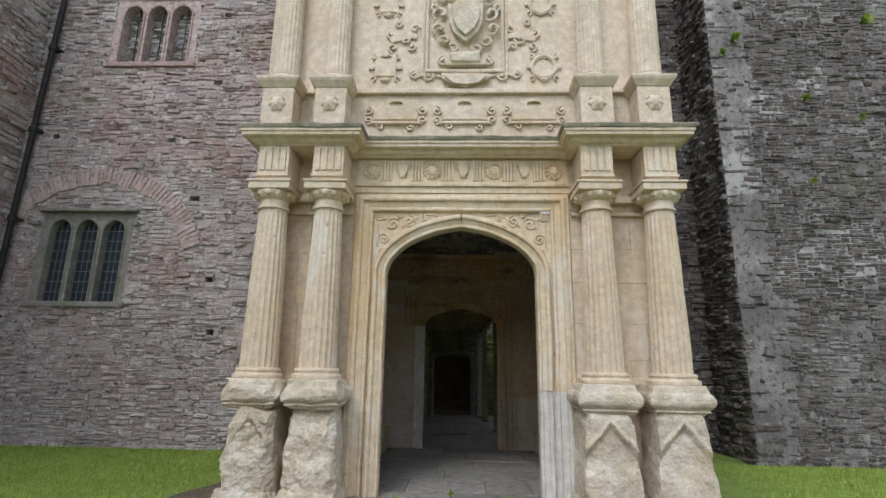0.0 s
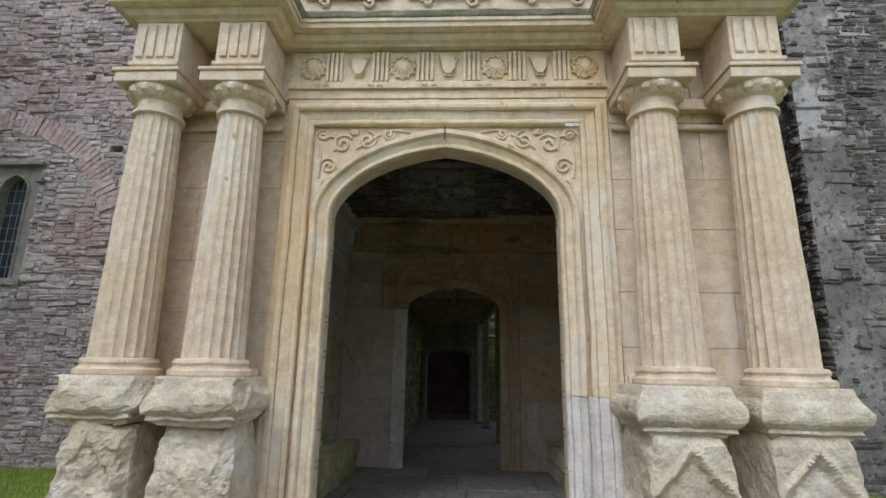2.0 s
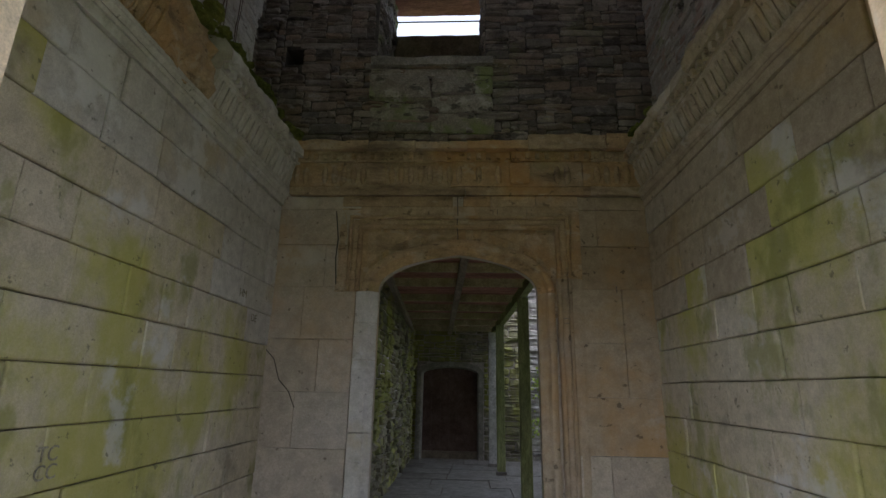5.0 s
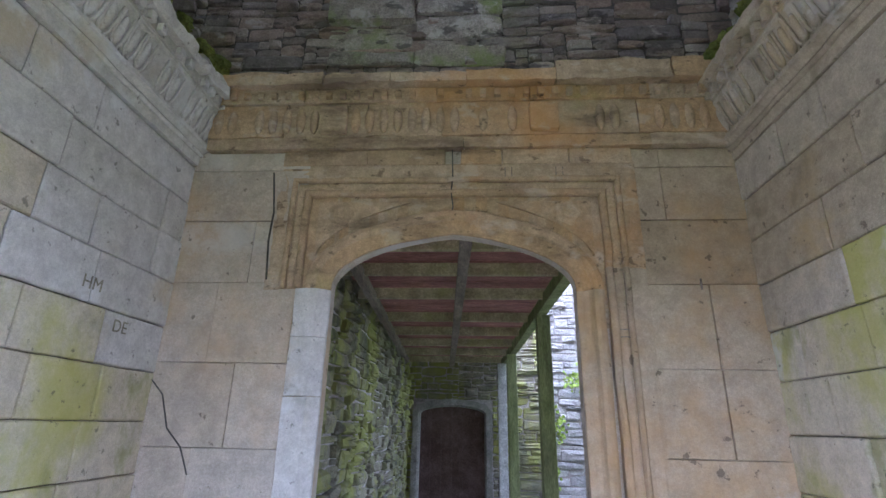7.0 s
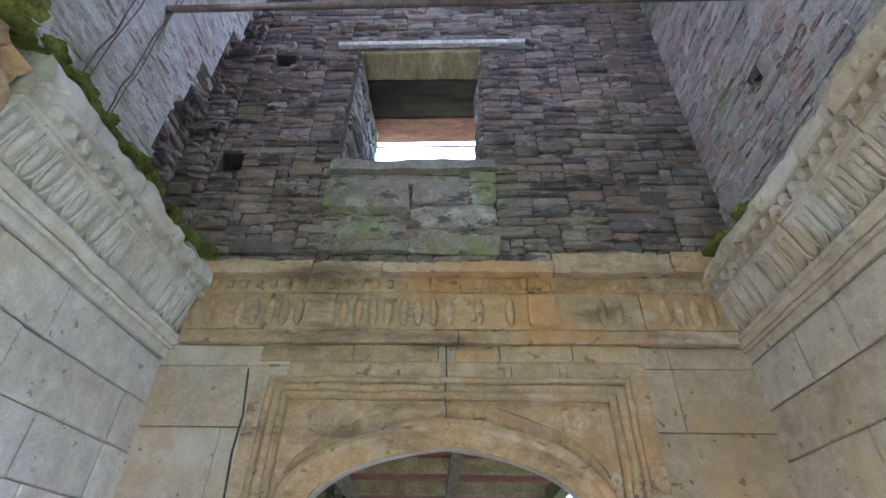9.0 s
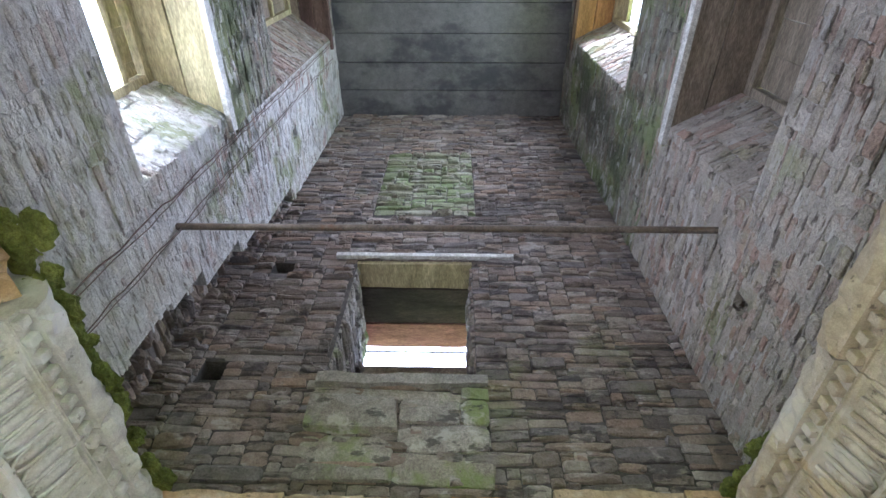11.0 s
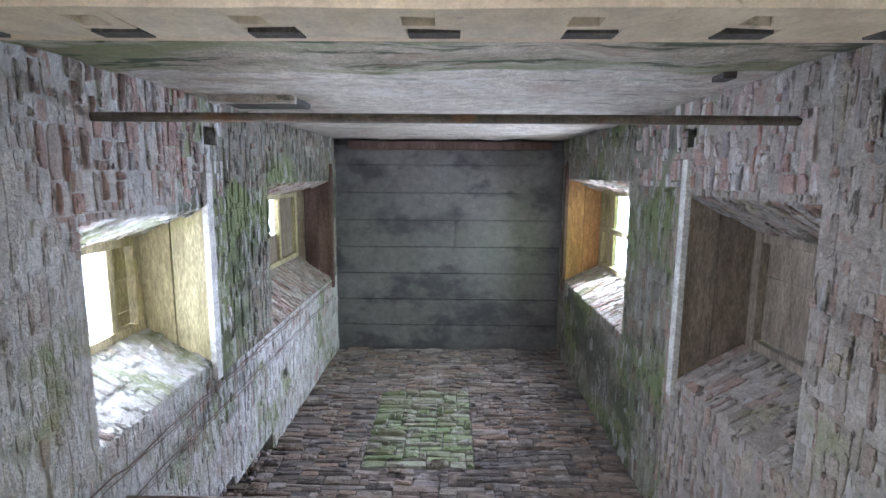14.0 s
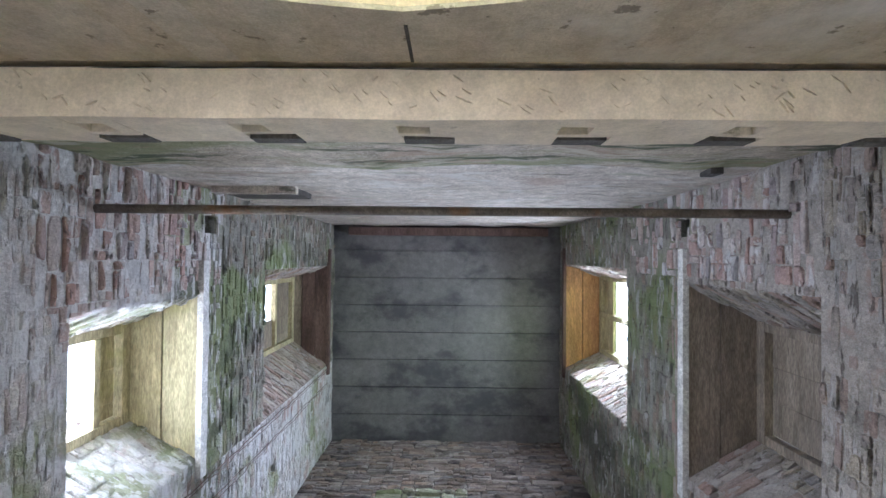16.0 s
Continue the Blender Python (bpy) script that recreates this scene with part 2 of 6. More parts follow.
OCHRE = surface("ochre_sandstone", (0.42, 0.31, 0.18), (0.56, 0.43, 0.28), 1.5, 0.9, 0.5, 60,
                pieces=((0.44, 0.32, 0.20), (0.53, 0.42, 0.29), (0.50, 0.33, 0.17), (0.55, 0.46, 0.35), (0.38, 0.28, 0.18)),
                stains=[((0.52, 0.28, 0.09), 1.1, 0.47, 0.64, 0.6, ONE, 8.0), ((0.15, 0.11, 0.075), 1.9, 0.53, 0.66, 0.75, (0.5, 1, 1.9), 2.0), ((0.58, 0.51, 0.41), 5.0, 0.56, 0.64, 0.45, (0.8, 1, 1.2), 51.0),
                        ((0.28, 0.30, 0.06), 0.9, 0.59, 0.72, 0.6, ONE, 31.0), ((0.10, 0.075, 0.05), 14.0, 0.61, 0.66, 0.6, (0.8, 1, 1.2), 71.0)], crisp=0.6, dist=0.015)
PINKISH = surface("buff_sandstone", (0.44, 0.38, 0.31), (0.56, 0.50, 0.43), 1.0, 0.9, 0.35, 60,
                  pieces=((0.44, 0.37, 0.29), (0.52, 0.46, 0.37), (0.50, 0.45, 0.39)),
                  stains=[((0.50, 0.33, 0.17), 0.55, 0.50, 0.66, 0.65, ONE, 8.0), ((0.64, 0.62, 0.60), 0.9, 0.55, 0.62, 0.5, ONE, 3.0), ((0.22, 0.20, 0.16), 1.6, 0.57, 0.70, 0.5, ONE, 33.0), ((0.24, 0.24, 0.09), 1.0, 0.57, 0.7, 0.5, ONE, 14.0), ((0.10, 0.08, 0.06), 15.0, 0.635, 0.68, 0.65, ONE, 37.0)], crisp=0.42)
BUFF = surface("stained_buff_sandstone", (0.37, 0.295, 0.21), (0.48, 0.40, 0.30), 0.9, 0.9, 0.35, 60,
               pieces=((0.36, 0.28, 0.19), (0.46, 0.38, 0.28), (0.42, 0.35, 0.26)),
               stains=[((0.48, 0.29, 0.11), 0.7, 0.48, 0.64, 0.65, ONE, 8.0), ((0.60, 0.57, 0.53), 0.9, 0.57, 0.64, 0.5, ONE, 3.0), ((0.20, 0.17, 0.13), 1.6, 0.56, 0.70, 0.55, ONE, 33.0), ((0.09, 0.07, 0.05), 13.0, 0.625, 0.675, 0.7, ONE, 37.0)], crisp=0.45)
CONCRETE = surface("board_marked_concrete", (0.165, 0.162, 0.162), (0.225, 0.222, 0.222), 1.4, 0.85, 0.3, 50, stains=[
    ((0.06, 0.062, 0.07), 1.2, 0.50, 0.66, 0.75, (1, 1.4, 1), 7.0), ((0.27, 0.275, 0.29), 2.4, 0.6, 0.75, 0.4, ONE, 17.0)], crisp=0.5)
TIMBER_RED = surface("red_brown_timber", (0.11, 0.07, 0.06), (0.20, 0.135, 0.115), 3.0, 0.7, 0.35, 40, stretch=(1, 0.25, 1))
TIMBER_ROOF = surface("chestnut_boards", (0.30, 0.14, 0.11), (0.46, 0.24, 0.20), 3.0, 0.75, 0.35, 40, stretch=(0.25, 1, 1))
TIMBER_PALE = surface("pale_timber", (0.40, 0.35, 0.20), (0.54, 0.48, 0.30), 2.0, 0.75, 0.35, 40, stretch=(1, 0.2, 1), stains=[
    ((0.24, 0.17, 0.10), 1.7, 0.58, 0.72, 0.6, (1, 0.3, 1), 3.0), ((0.40, 0.40, 0.12), 1.2, 0.55, 0.7, 0.5, ONE, 13.0)])
TIMBER_ORANGE = surface("orange_timber", (0.42, 0.22, 0.09), (0.56, 0.34, 0.16), 2.0, 0.65, 0.3, 40, stretch=(1, 0.2, 1), stains=[
    ((0.18, 0.07, 0.03), 1.7, 0.55, 0.7, 0.7, (1, 0.4, 1), 3.0)])
TIMBER_GREY = surface("grey_timber", (0.22, 0.18, 0.14), (0.34, 0.29, 0.23), 2.0, 0.8, 0.35, 40, stretch=(1, 0.2, 1), stains=[
    ((0.12, 0.10, 0.08), 1.7, 0.55, 0.7, 0.6, (1, 0.3, 1), 3.0)])
TIMBER_BLACK = surface("black_stained_timber", (0.035, 0.03, 0.028), (0.15, 0.125, 0.10), 3.0, 0.8, 0.4, 40, stretch=(0.25, 1, 1))
TIMBER_GREEN = surface("algae_green_timber", (0.22, 0.26, 0.09), (0.38, 0.41, 0.20), 3.0, 0.85, 0.35, 40, stretch=(1, 1, 0.2))
WHITE_TIMBER = surface("white_weathered_timber", (0.62, 0.62, 0.60), (0.74, 0.74, 0.72), 3.0, 0.8, 0.3, 40)
MOSSY_WALL = surface("mossy_rubble", (0.17, 0.165, 0.10), (0.32, 0.30, 0.22), 1.2, 0.95, 0.6, 40,
                     pieces=((0.14, 0.125, 0.09), (0.34, 0.31, 0.24), (0.24, 0.25, 0.12)),
                     stains=[((0.33, 0.34, 0.07), 1.5, 0.46, 0.60, 0.72, (1, 1, 0.4), 4.0), ((0.07, 0.07, 0.05), 1.9, 0.56, 0.66, 0.7, (1, 1, 0.5), 24.0)])
EAST_RUBBLE = surface("bare_brown_rubble", (0.36, 0.32, 0.28), (0.52, 0.47, 0.42), 1.2, 0.92, 1.0, 60,
                      pieces=((0.30, 0.26, 0.22), (0.52, 0.48, 0.44), (0.42, 0.24, 0.18), (0.36, 0.35, 0.35), (0.46, 0.40, 0.30), (0.54, 0.50, 0.46), (0.34, 0.20, 0.16)), own=0.6,
                      stains=[((0.30, 0.32, 0.15), 0.9, 0.55, 0.66, 0.6, ONE, 17.0), ((0.09, 0.09, 0.07), 0.9, 0.55, 0.66, 0.6, (1, 1, 0.5), 41.0), ((0.60, 0.58, 0.55), 8.0, 0.56, 0.62, 0.6, (1, 0.4, 1.5), 75.0), ((0.12, 0.10, 0.085), 12.0, 0.58, 0.64, 0.75, (1, 0.4, 1.5), 55.0)], dist=0.025, crisp=0.62)
EAST_PLASTER = surface("thin_brown_plaster", (0.40, 0.36, 0.32), (0.56, 0.52, 0.48), 1.3, 0.93, 1.0, 50,
                       stains=[((0.42, 0.26, 0.20), 2.4, 0.55, 0.64, 0.6, ONE, 7.0), ((0.30, 0.32, 0.16), 0.8, 0.55, 0.66, 0.6, ONE, 17.0), ((0.09, 0.09, 0.075), 0.9, 0.56, 0.66, 0.6, (1, 1, 0.5), 41.0), ((0.66, 0.64, 0.62), 7.0, 0.57, 0.63, 0.6, (1, 0.4, 1.5), 75.0), ((0.12, 0.10, 0.085), 12.0, 0.58, 0.64, 0.75, (1, 0.4, 1.5), 55.0)], dist=0.03, crisp=0.62)
UPPER_RUBBLE = surface("green_black_rubble", (0.24, 0.235, 0.19), (0.40, 0.385, 0.33), 1.2, 0.92, 1.0, 60,
                       pieces=((0.20, 0.20, 0.15), (0.42, 0.41, 0.37), (0.30, 0.21, 0.16), (0.26, 0.25, 0.24), (0.34, 0.34, 0.24)), own=0.6,
                       stains=[((0.20, 0.26, 0.09), 0.9, 0.48, 0.62, 0.65, ONE, 17.0), ((0.07, 0.075, 0.055), 1.0, 0.52, 0.64, 0.7, (1, 1, 0.5), 41.0), ((0.56, 0.55, 0.52), 7.0, 0.565, 0.62, 0.65, (1, 0.4, 1.5), 75.0), ((0.08, 0.07, 0.06), 12.0, 0.575, 0.635, 0.75, (1, 0.4, 1.5), 55.0)], dist=0.025, crisp=0.62)
BRICK_WASH = surface("limewashed_brick", (0.55, 0.50, 0.47), (0.68, 0.65, 0.63), 1.8, 0.92, 1.0, 60,
                     pieces=((0.42, 0.20, 0.15), (0.62, 0.58, 0.55), (0.50, 0.28, 0.22), (0.68, 0.66, 0.64), (0.46, 0.25, 0.20), (0.34, 0.33, 0.36)), own=0.72,
                     stains=[((0.76, 0.75, 0.74), 6.0, 0.52, 0.58, 0.75, (1, 0.6, 1.3), 5.0), ((0.32, 0.34, 0.16), 1.2, 0.58, 0.70, 0.5, ONE, 9.0), ((0.14, 0.11, 0.10), 12.0, 0.59, 0.645, 0.75, (1, 0.5, 1.3), 19.0)], dist=0.02, crisp=0.62)
LIME_PLASTER = surface("worn_lime_plaster", (0.64, 0.62, 0.60), (0.78, 0.77, 0.765), 1.3, 0.93, 1.0, 50,
                       stains=[((0.46, 0.34, 0.28), 2.6, 0.54, 0.66, 0.5, ONE, 7.0), ((0.48, 0.48, 0.50), 1.7, 0.5, 0.66, 0.4, ONE, 23.0), ((0.28, 0.32, 0.14), 0.9, 0.51, 0.62, 0.72, ONE, 17.0), ((0.11, 0.12, 0.09), 1.1, 0.56, 0.66, 0.72, (1, 1, 0.5), 41.0),
                               ((0.78, 0.775, 0.77), 9.0, 0.50, 0.56, 0.65, (1, 0.4, 1.5), 75.0), ((0.22, 0.18, 0.15), 13.0, 0.60, 0.65, 0.7, (1, 0.4, 1.5), 55.0)], dist=0.03, crisp=0.62)
MOSSY_RENDER = surface("mossy_limewash", (0.58, 0.52, 0.46), (0.74, 0.69, 0.63), 2.5, 0.95, 0.9, 50, stains=[
    ((0.30, 0.33, 0.20), 3.5, 0.56, 0.68, 0.55, (0.35, 1, 1.5), 5.0), ((0.12, 0.13, 0.09), 6.0, 0.61, 0.67, 0.65, (0.35, 1, 1.6), 12.0), ((0.46, 0.34, 0.28), 3.0, 0.55, 0.66, 0.55, (0.6, 1, 1.2), 25.0), ((0.74, 0.72, 0.69), 8.0, 0.56, 0.61, 0.6, (0.5, 1, 1.3), 45.0)], dist=0.025)
ALGAE_RENDER = surface("algae_stained_limewash", (0.50, 0.44, 0.36), (0.66, 0.60, 0.52), 2.5, 0.95, 0.9, 50, stains=[
    ((0.24, 0.27, 0.12), 1.6, 0.42, 0.58, 0.75, (0.4, 1, 1.3), 5.0), ((0.06, 0.09, 0.05), 5.0, 0.52, 0.59, 0.8, (0.3, 1, 1.6), 12.0), ((0.42, 0.30, 0.22), 4.0, 0.55, 0.62, 0.55, (0.5, 1, 1.4), 25.0), ((0.64, 0.60, 0.48), 7.0, 0.57, 0.62, 0.6, (0.5, 1, 1.3), 45.0)], dist=0.025)
LINTEL_STONE = surface("smooth_cream_stone", (0.66, 0.57, 0.45), (0.74, 0.66, 0.54), 1.2, 0.9, 0.35, 55, stains=[
    ((0.68, 0.50, 0.30), 1.2, 0.58, 0.72, 0.5, (0.6, 1, 1), 4.0), ((0.50, 0.44, 0.34), 8.0, 0.62, 0.68, 0.5, ONE, 9.0), ((0.30, 0.26, 0.20), 14.0, 0.66, 0.70, 0.6, ONE, 13.0)], crisp=0.3)
MOSSY_GREEN = surface("algae_green_rubble", (0.24, 0.26, 0.16), (0.38, 0.38, 0.29), 1.4, 0.95, 0.8, 55,
                      pieces=((0.20, 0.26, 0.12), (0.40, 0.40, 0.32), (0.28, 0.24, 0.20), (0.26, 0.36, 0.15), (0.34, 0.33, 0.30)),
                      stains=[((0.19, 0.27, 0.10), 1.6, 0.52, 0.66, 0.5, ONE, 4.0), ((0.10, 0.09, 0.08), 6.0, 0.55, 0.61, 0.75, (0.7, 1, 1.6), 14.0), ((0.50, 0.48, 0.42), 5.0, 0.57, 0.62, 0.6, ONE, 24.0)])
FAR_STONE = surface("pale_grey_rubble", (0.34, 0.33, 0.32), (0.46, 0.45, 0.44), 1.2, 0.95, 0.6, 40,
                    pieces=((0.30, 0.29, 0.29), (0.46, 0.44, 0.42), (0.52, 0.50, 0.48), (0.38, 0.37, 0.37)))
GRASS_SOIL = surface("grass_ground", (0.17, 0.25, 0.05), (0.26, 0.34, 0.08), 2.0, 0.95, 0.6, 60, stains=[
    ((0.10, 0.075, 0.045), 1.2, 0.6, 0.75, 0.6, ONE, 5.0)])
GRASS = surface("grass_blades", (0.26, 0.38, 0.05), (0.42, 0.54, 0.10), 1.3, 0.8, 0.1, 60, pieces=((0.22, 0.33, 0.05), (0.46, 0.56, 0.14), (0.34, 0.45, 0.08)))
DIRT = surface("trodden_earth", (0.13, 0.10, 0.075), (0.20, 0.16, 0.12), 3.0, 0.95, 0.7, 40, stains=[((0.10, 0.13, 0.04), 1.6, 0.55, 0.7, 0.5, ONE, 5.0)])
FLAG = surface("grey_flagstone", (0.22, 0.21, 0.19), (0.33, 0.31, 0.28), 2.0, 0.85, 0.4, 45, pieces=((0.24, 0.22, 0.2), (0.34, 0.32, 0.29), (0.28, 0.27, 0.25)),
               stains=[((0.12, 0.11, 0.09), 2.2, 0.55, 0.72, 0.6, ONE, 3.0)])
IRON = surface("rusty_steel", (0.16, 0.14, 0.12), (0.24, 0.20, 0.16), 5.0, 0.6, 0.25, 60, metal=0.4, stains=[((0.26, 0.13, 0.06), 4.0, 0.56, 0.7, 0.6, ONE, 5.0)])
BLACK_IRON = surface("black_iron", (0.02, 0.02, 0.022), (0.04, 0.038, 0.036), 5.0, 0.55, 0.25, 60)
LEAD = surface("lead_came", (0.22, 0.23, 0.25), (0.32, 0.33, 0.35), 8.0, 0.6, 0.2, 60)
GREY_STONE = surface("grey_dressed_stone", (0.26, 0.25, 0.22), (0.36, 0.34, 0.30), 2.0, 0.9, 0.4, 45, stains=[((0.17, 0.17, 0.12), 1.6, 0.54, 0.7, 0.5, ONE, 4.0)])
PINK_STONE = surface("pink_dressed_stone", (0.44, 0.33, 0.30), (0.56, 0.45, 0.42), 2.0, 0.9, 0.5, 55, pieces=((0.42, 0.30, 0.27), (0.58, 0.48, 0.45), (0.50, 0.38, 0.35)), stains=[((0.66, 0.60, 0.58), 6.0, 0.56, 0.62, 0.6, ONE, 4.0), ((0.16, 0.12, 0.11), 9.0, 0.59, 0.65, 0.7, ONE, 14.0)])
MOSS = surface("thick_moss", (0.10, 0.13, 0.025), (0.26, 0.29, 0.07), 9.0, 0.98, 0.9, 70, dist=0.03)


def glass_material():
    m = bpy.data.materials.new("leaded_glass")
    m.use_nodes = True
    b = m.node_tree.nodes["Principled BSDF"]
    b.inputs["Base Color"].default_value = (0.03, 0.04, 0.05, 1)
    b.inputs["Roughness"].default_value = 0.12
    return m


GLASS = glass_material()


# ---- building helpers ----
def part(name, bm, material, parent=None, label="", kind="", smooth=False):
    me = bpy.data.meshes.new(name)
    bmesh.ops.recalc_face_normals(bm, faces=bm.faces)
    bm.to_mesh(me)
    bm.free()
    me.materials.append(material)
    if smooth:
        me.shade_smooth()
    ob = new(name, me)
    if parent is not None:
        ob.parent = parent
        ob.matrix_parent_inverse = parent.matrix_basis.inverted()
    return tagged(ob, label=label, kind=kind)


def raw(name, verts, faces, material, parent=None, kind=""):
    me = bpy.data.meshes.new(name)
    me.from_pydata(verts, [], faces)
    me.materials.append(material)
    ob = new(name, me)
    if parent is not None:
        ob.parent = parent
        ob.matrix_parent_inverse = parent.matrix_basis.inverted()
    return tagged(ob, kind=kind)


def thing(name, at, label, category, group="", kind=""):
    ob = new(name)
    ob.matrix_basis = Matrix.Translation(at)
    ob.empty_display_size = 0.1
    return tagged(ob, label, category, group, kind)


def box(bm, x0, x1, y0, y1, z0, z1, bevel=0.0, jitter=0.0):
    vs = [bm.verts.new((x + random.uniform(-jitter, jitter), y + random.uniform(-jitter, jitter), z + random.uniform(-jitter, jitter)))
          for z in (z0, z1) for y in (y0, y1) for x in (x0, x1)]
    fs = [bm.faces.new([vs[i] for i in f]) for f in ((0, 2, 3, 1), (4, 5, 7, 6), (0, 1, 5, 4), (2, 6, 7, 3), (0, 4, 6, 2), (1, 3, 7, 5))]
    if bevel:
        es = list({e for f in fs for e in f.edges})
        bmesh.ops.bevel(bm, geom=es, offset=bevel, segments=2, affect="EDGES", profile=0.6)
    return bm


def boxed(x0, x1, y0, y1, z0, z1, bevel=0.0, jitter=0.0):
    return box(bmesh.new(), x0, x1, y0, y1, z0, z1, bevel, jitter)


def holed(bm, a, b, holes, put):
    """A rectangle a..b (two 2D corners) less rectangular holes, as boxes made by put(u0, u1, v0, v1)."""
    us = sorted({a[0], b[0], *[min(max(h[i], a[0]), b[0]) for h in holes for i in (0, 1)]})
    for u0, u1 in zip(us, us[1:]):
        mid, at = (u0 + u1) / 2, a[1]
        for h in sorted((h for h in holes if h[0] < mid < h[1] and h[2] < b[1] and h[3] > a[1]), key=lambda h: h[2]):
            if h[2] > at:
                put(u0, u1, at, h[2])
            at = max(at, h[3])
        if at < b[1]:
            put(u0, u1, at, b[1])
    return bm


def unit_stones(seed):
    """Twelve rough stone shapes in a unit box, their faces outwards along -y."""
    rng = random.Random(seed)
    made = []
    for k in range(12):
        cut = rng.uniform(0.03, 0.24)
        ring = [(-0.5, -0.5 + cut), (-0.5 + cut, -0.5), (0.5 - cut, -0.5), (0.5, -0.5 + cut), (0.5, 0.5 - cut), (0.5 - cut, 0.5), (-0.5 + cut, 0.5), (-0.5, 0.5 - cut)]
        ring = [(x * rng.uniform(0.9, 1.05), z * rng.uniform(0.84, 1.06)) for x, z in ring]
        back = [(x, 0.0, z) for x, z in ring]
        tilt, lean = rng.uniform(-0.5, 0.5), rng.uniform(-0.4, 0.4)
        edge = [(x * 0.96, -0.72 + rng.uniform(-0.25, 0.2) + tilt * z + lean * x, z * 0.93) for x, z in ring]
        face = [(x * rng.uniform(0.5, 0.75), -1.0 + rng.uniform(-0.3, 0.25) + tilt * z + lean * x, z * rng.uniform(0.45, 0.7)) for x, z in ring]
        mid = (rng.uniform(-0.15, 0.15), -1.0 + rng.uniform(-0.3, 0.3), rng.uniform(-0.12, 0.12))
        fs = [(r + q, r + (q + 1) % 8, r + 8 + (q + 1) % 8, r + 8 + q) for r in (0, 8) for q in range(8)] + [(16 + q, 16 + (q + 1) % 8, 24) for q in range(8)]
        made.append((back + edge + face + [mid], fs))
    return made


STONES = unit_stones(5)


def rubble(name, origin, along, W, H, sw, sh, material, parent, holes=(), seed=1, proud=0.03, near=None, gap=0.008, show=1.0, bare=0.0):
    """Roughly coursed rubble on a wall face, small and large stones fitted into one another. along: unit vector of the courses; the face looks along
    (along.y, -along.x). near: (u0, u1, v0, v1) whose stones are objects of their own (up to 300); the rest is one joined mesh.
    bare: width of a first strip where lime hides most stones."""
    rng = random.Random(seed)
    o, u = Vector(origin), Vector(along)
    turn = Matrix.Rotation(math.atan2(u.y, u.x), 4, "Z")
    nu, nv = max(1, math.ceil(W / (sw * 0.42))), max(1, math.ceil(H / (sh * 0.55)))
    cu, cv = W / nu, H / nv
    taken = bytearray(nu * nv)
    meshes, verts, faces, single = [], [], [], 0
    for j in range(nv):
        for i in range(nu):
            if taken[j * nu + i]:
                continue
            want, tall, wide = rng.choice((1, 2, 2, 3, 3, 4, 5)), rng.choice((1, 1, 2, 2, 2, 2, 3)), 1
            while wide < want and i + wide < nu and not taken[j * nu + i + wide]:
                wide += 1
            tall = min(tall, nv - j, wide + 1)
            while tall > 1 and any(taken[(j + tall - 1) * nu + i + q] for q in range(wide)):
                tall -= 1
            for r in range(tall):
                for q in range(wide):
                    taken[(j + r) * nu + i + q] = 1
            u0, u1, v0, v1 = i * cu, (i + wide) * cu, j * cv, (j + tall) * cv
            fits = True
            for a, b, c, d in holes:
                if u0 < b and u1 > a and v0 < d and v1 > c:
                    if a - u0 > 0.03:
                        u1 = a
                    elif u1 - b > 0.03:
                        u0 = b
                    elif c - v0 > 0.02:
                        v1 = c
                    elif v1 - d > 0.02:
                        v0 = d
                    else:
                        fits = False
            if not fits or u1 - u0 < 0.02 or v1 - v0 < 0.012:
                continue
            if show < 1 and rng.random() > show * (0.55 + 0.9 * (noise.noise(Vector((u0 * 1.7, v0 * 1.7, seed))) * 0.5 + 0.5)):
                continue
            if bare and u0 < bare * (1 + 0.9 * noise.noise(Vector((v0 * 0.9, seed, 3)))) and rng.random() < 0.75:
                continue
            c = o + u * ((u0 + u1) / 2) + Vector((0, 0, (v0 + v1) / 2))
            c.z += 0.3 * sh * noise.noise(c * 1.3)
            deep = proud * rng.choice((0.3, 0.5, 0.8, 1.0, 1.3, 1.8))
            m = Matrix.Translation(c) @ turn @ Matrix.Rotation(rng.uniform(-0.07, 0.07), 4, "Y") @ Matrix.Diagonal((u1 - u0 - gap * rng.uniform(0.4, 1.5), deep, v1 - v0 - gap * rng.uniform(0.4, 1.5), 1))
            k = rng.randrange(12)
            if near and single < 300 and near[0] < u0 < near[1] and near[2] < v0 < near[3]:
                if not meshes:
                    for vs, fs in STONES:
                        me = bpy.data.meshes.new("stone")
                        me.from_pydata(vs, [], fs)
                        me.materials.append(material)
                        meshes.append(me)
                ob = new("stone", meshes[k])
                ob.parent = parent
                ob.matrix_parent_inverse = parent.matrix_basis.inverted()
                ob.matrix_basis = m
                single += 1
            else:
                n = len(verts)
                vs, fs = STONES[k]
                verts.extend((m @ Vector(p))[:] for p in vs)
                faces.extend(tuple(q + n for q in f) for f in fs)
    if verts:
        raw("rubble_stones", verts, faces, material, parent, "stuff")


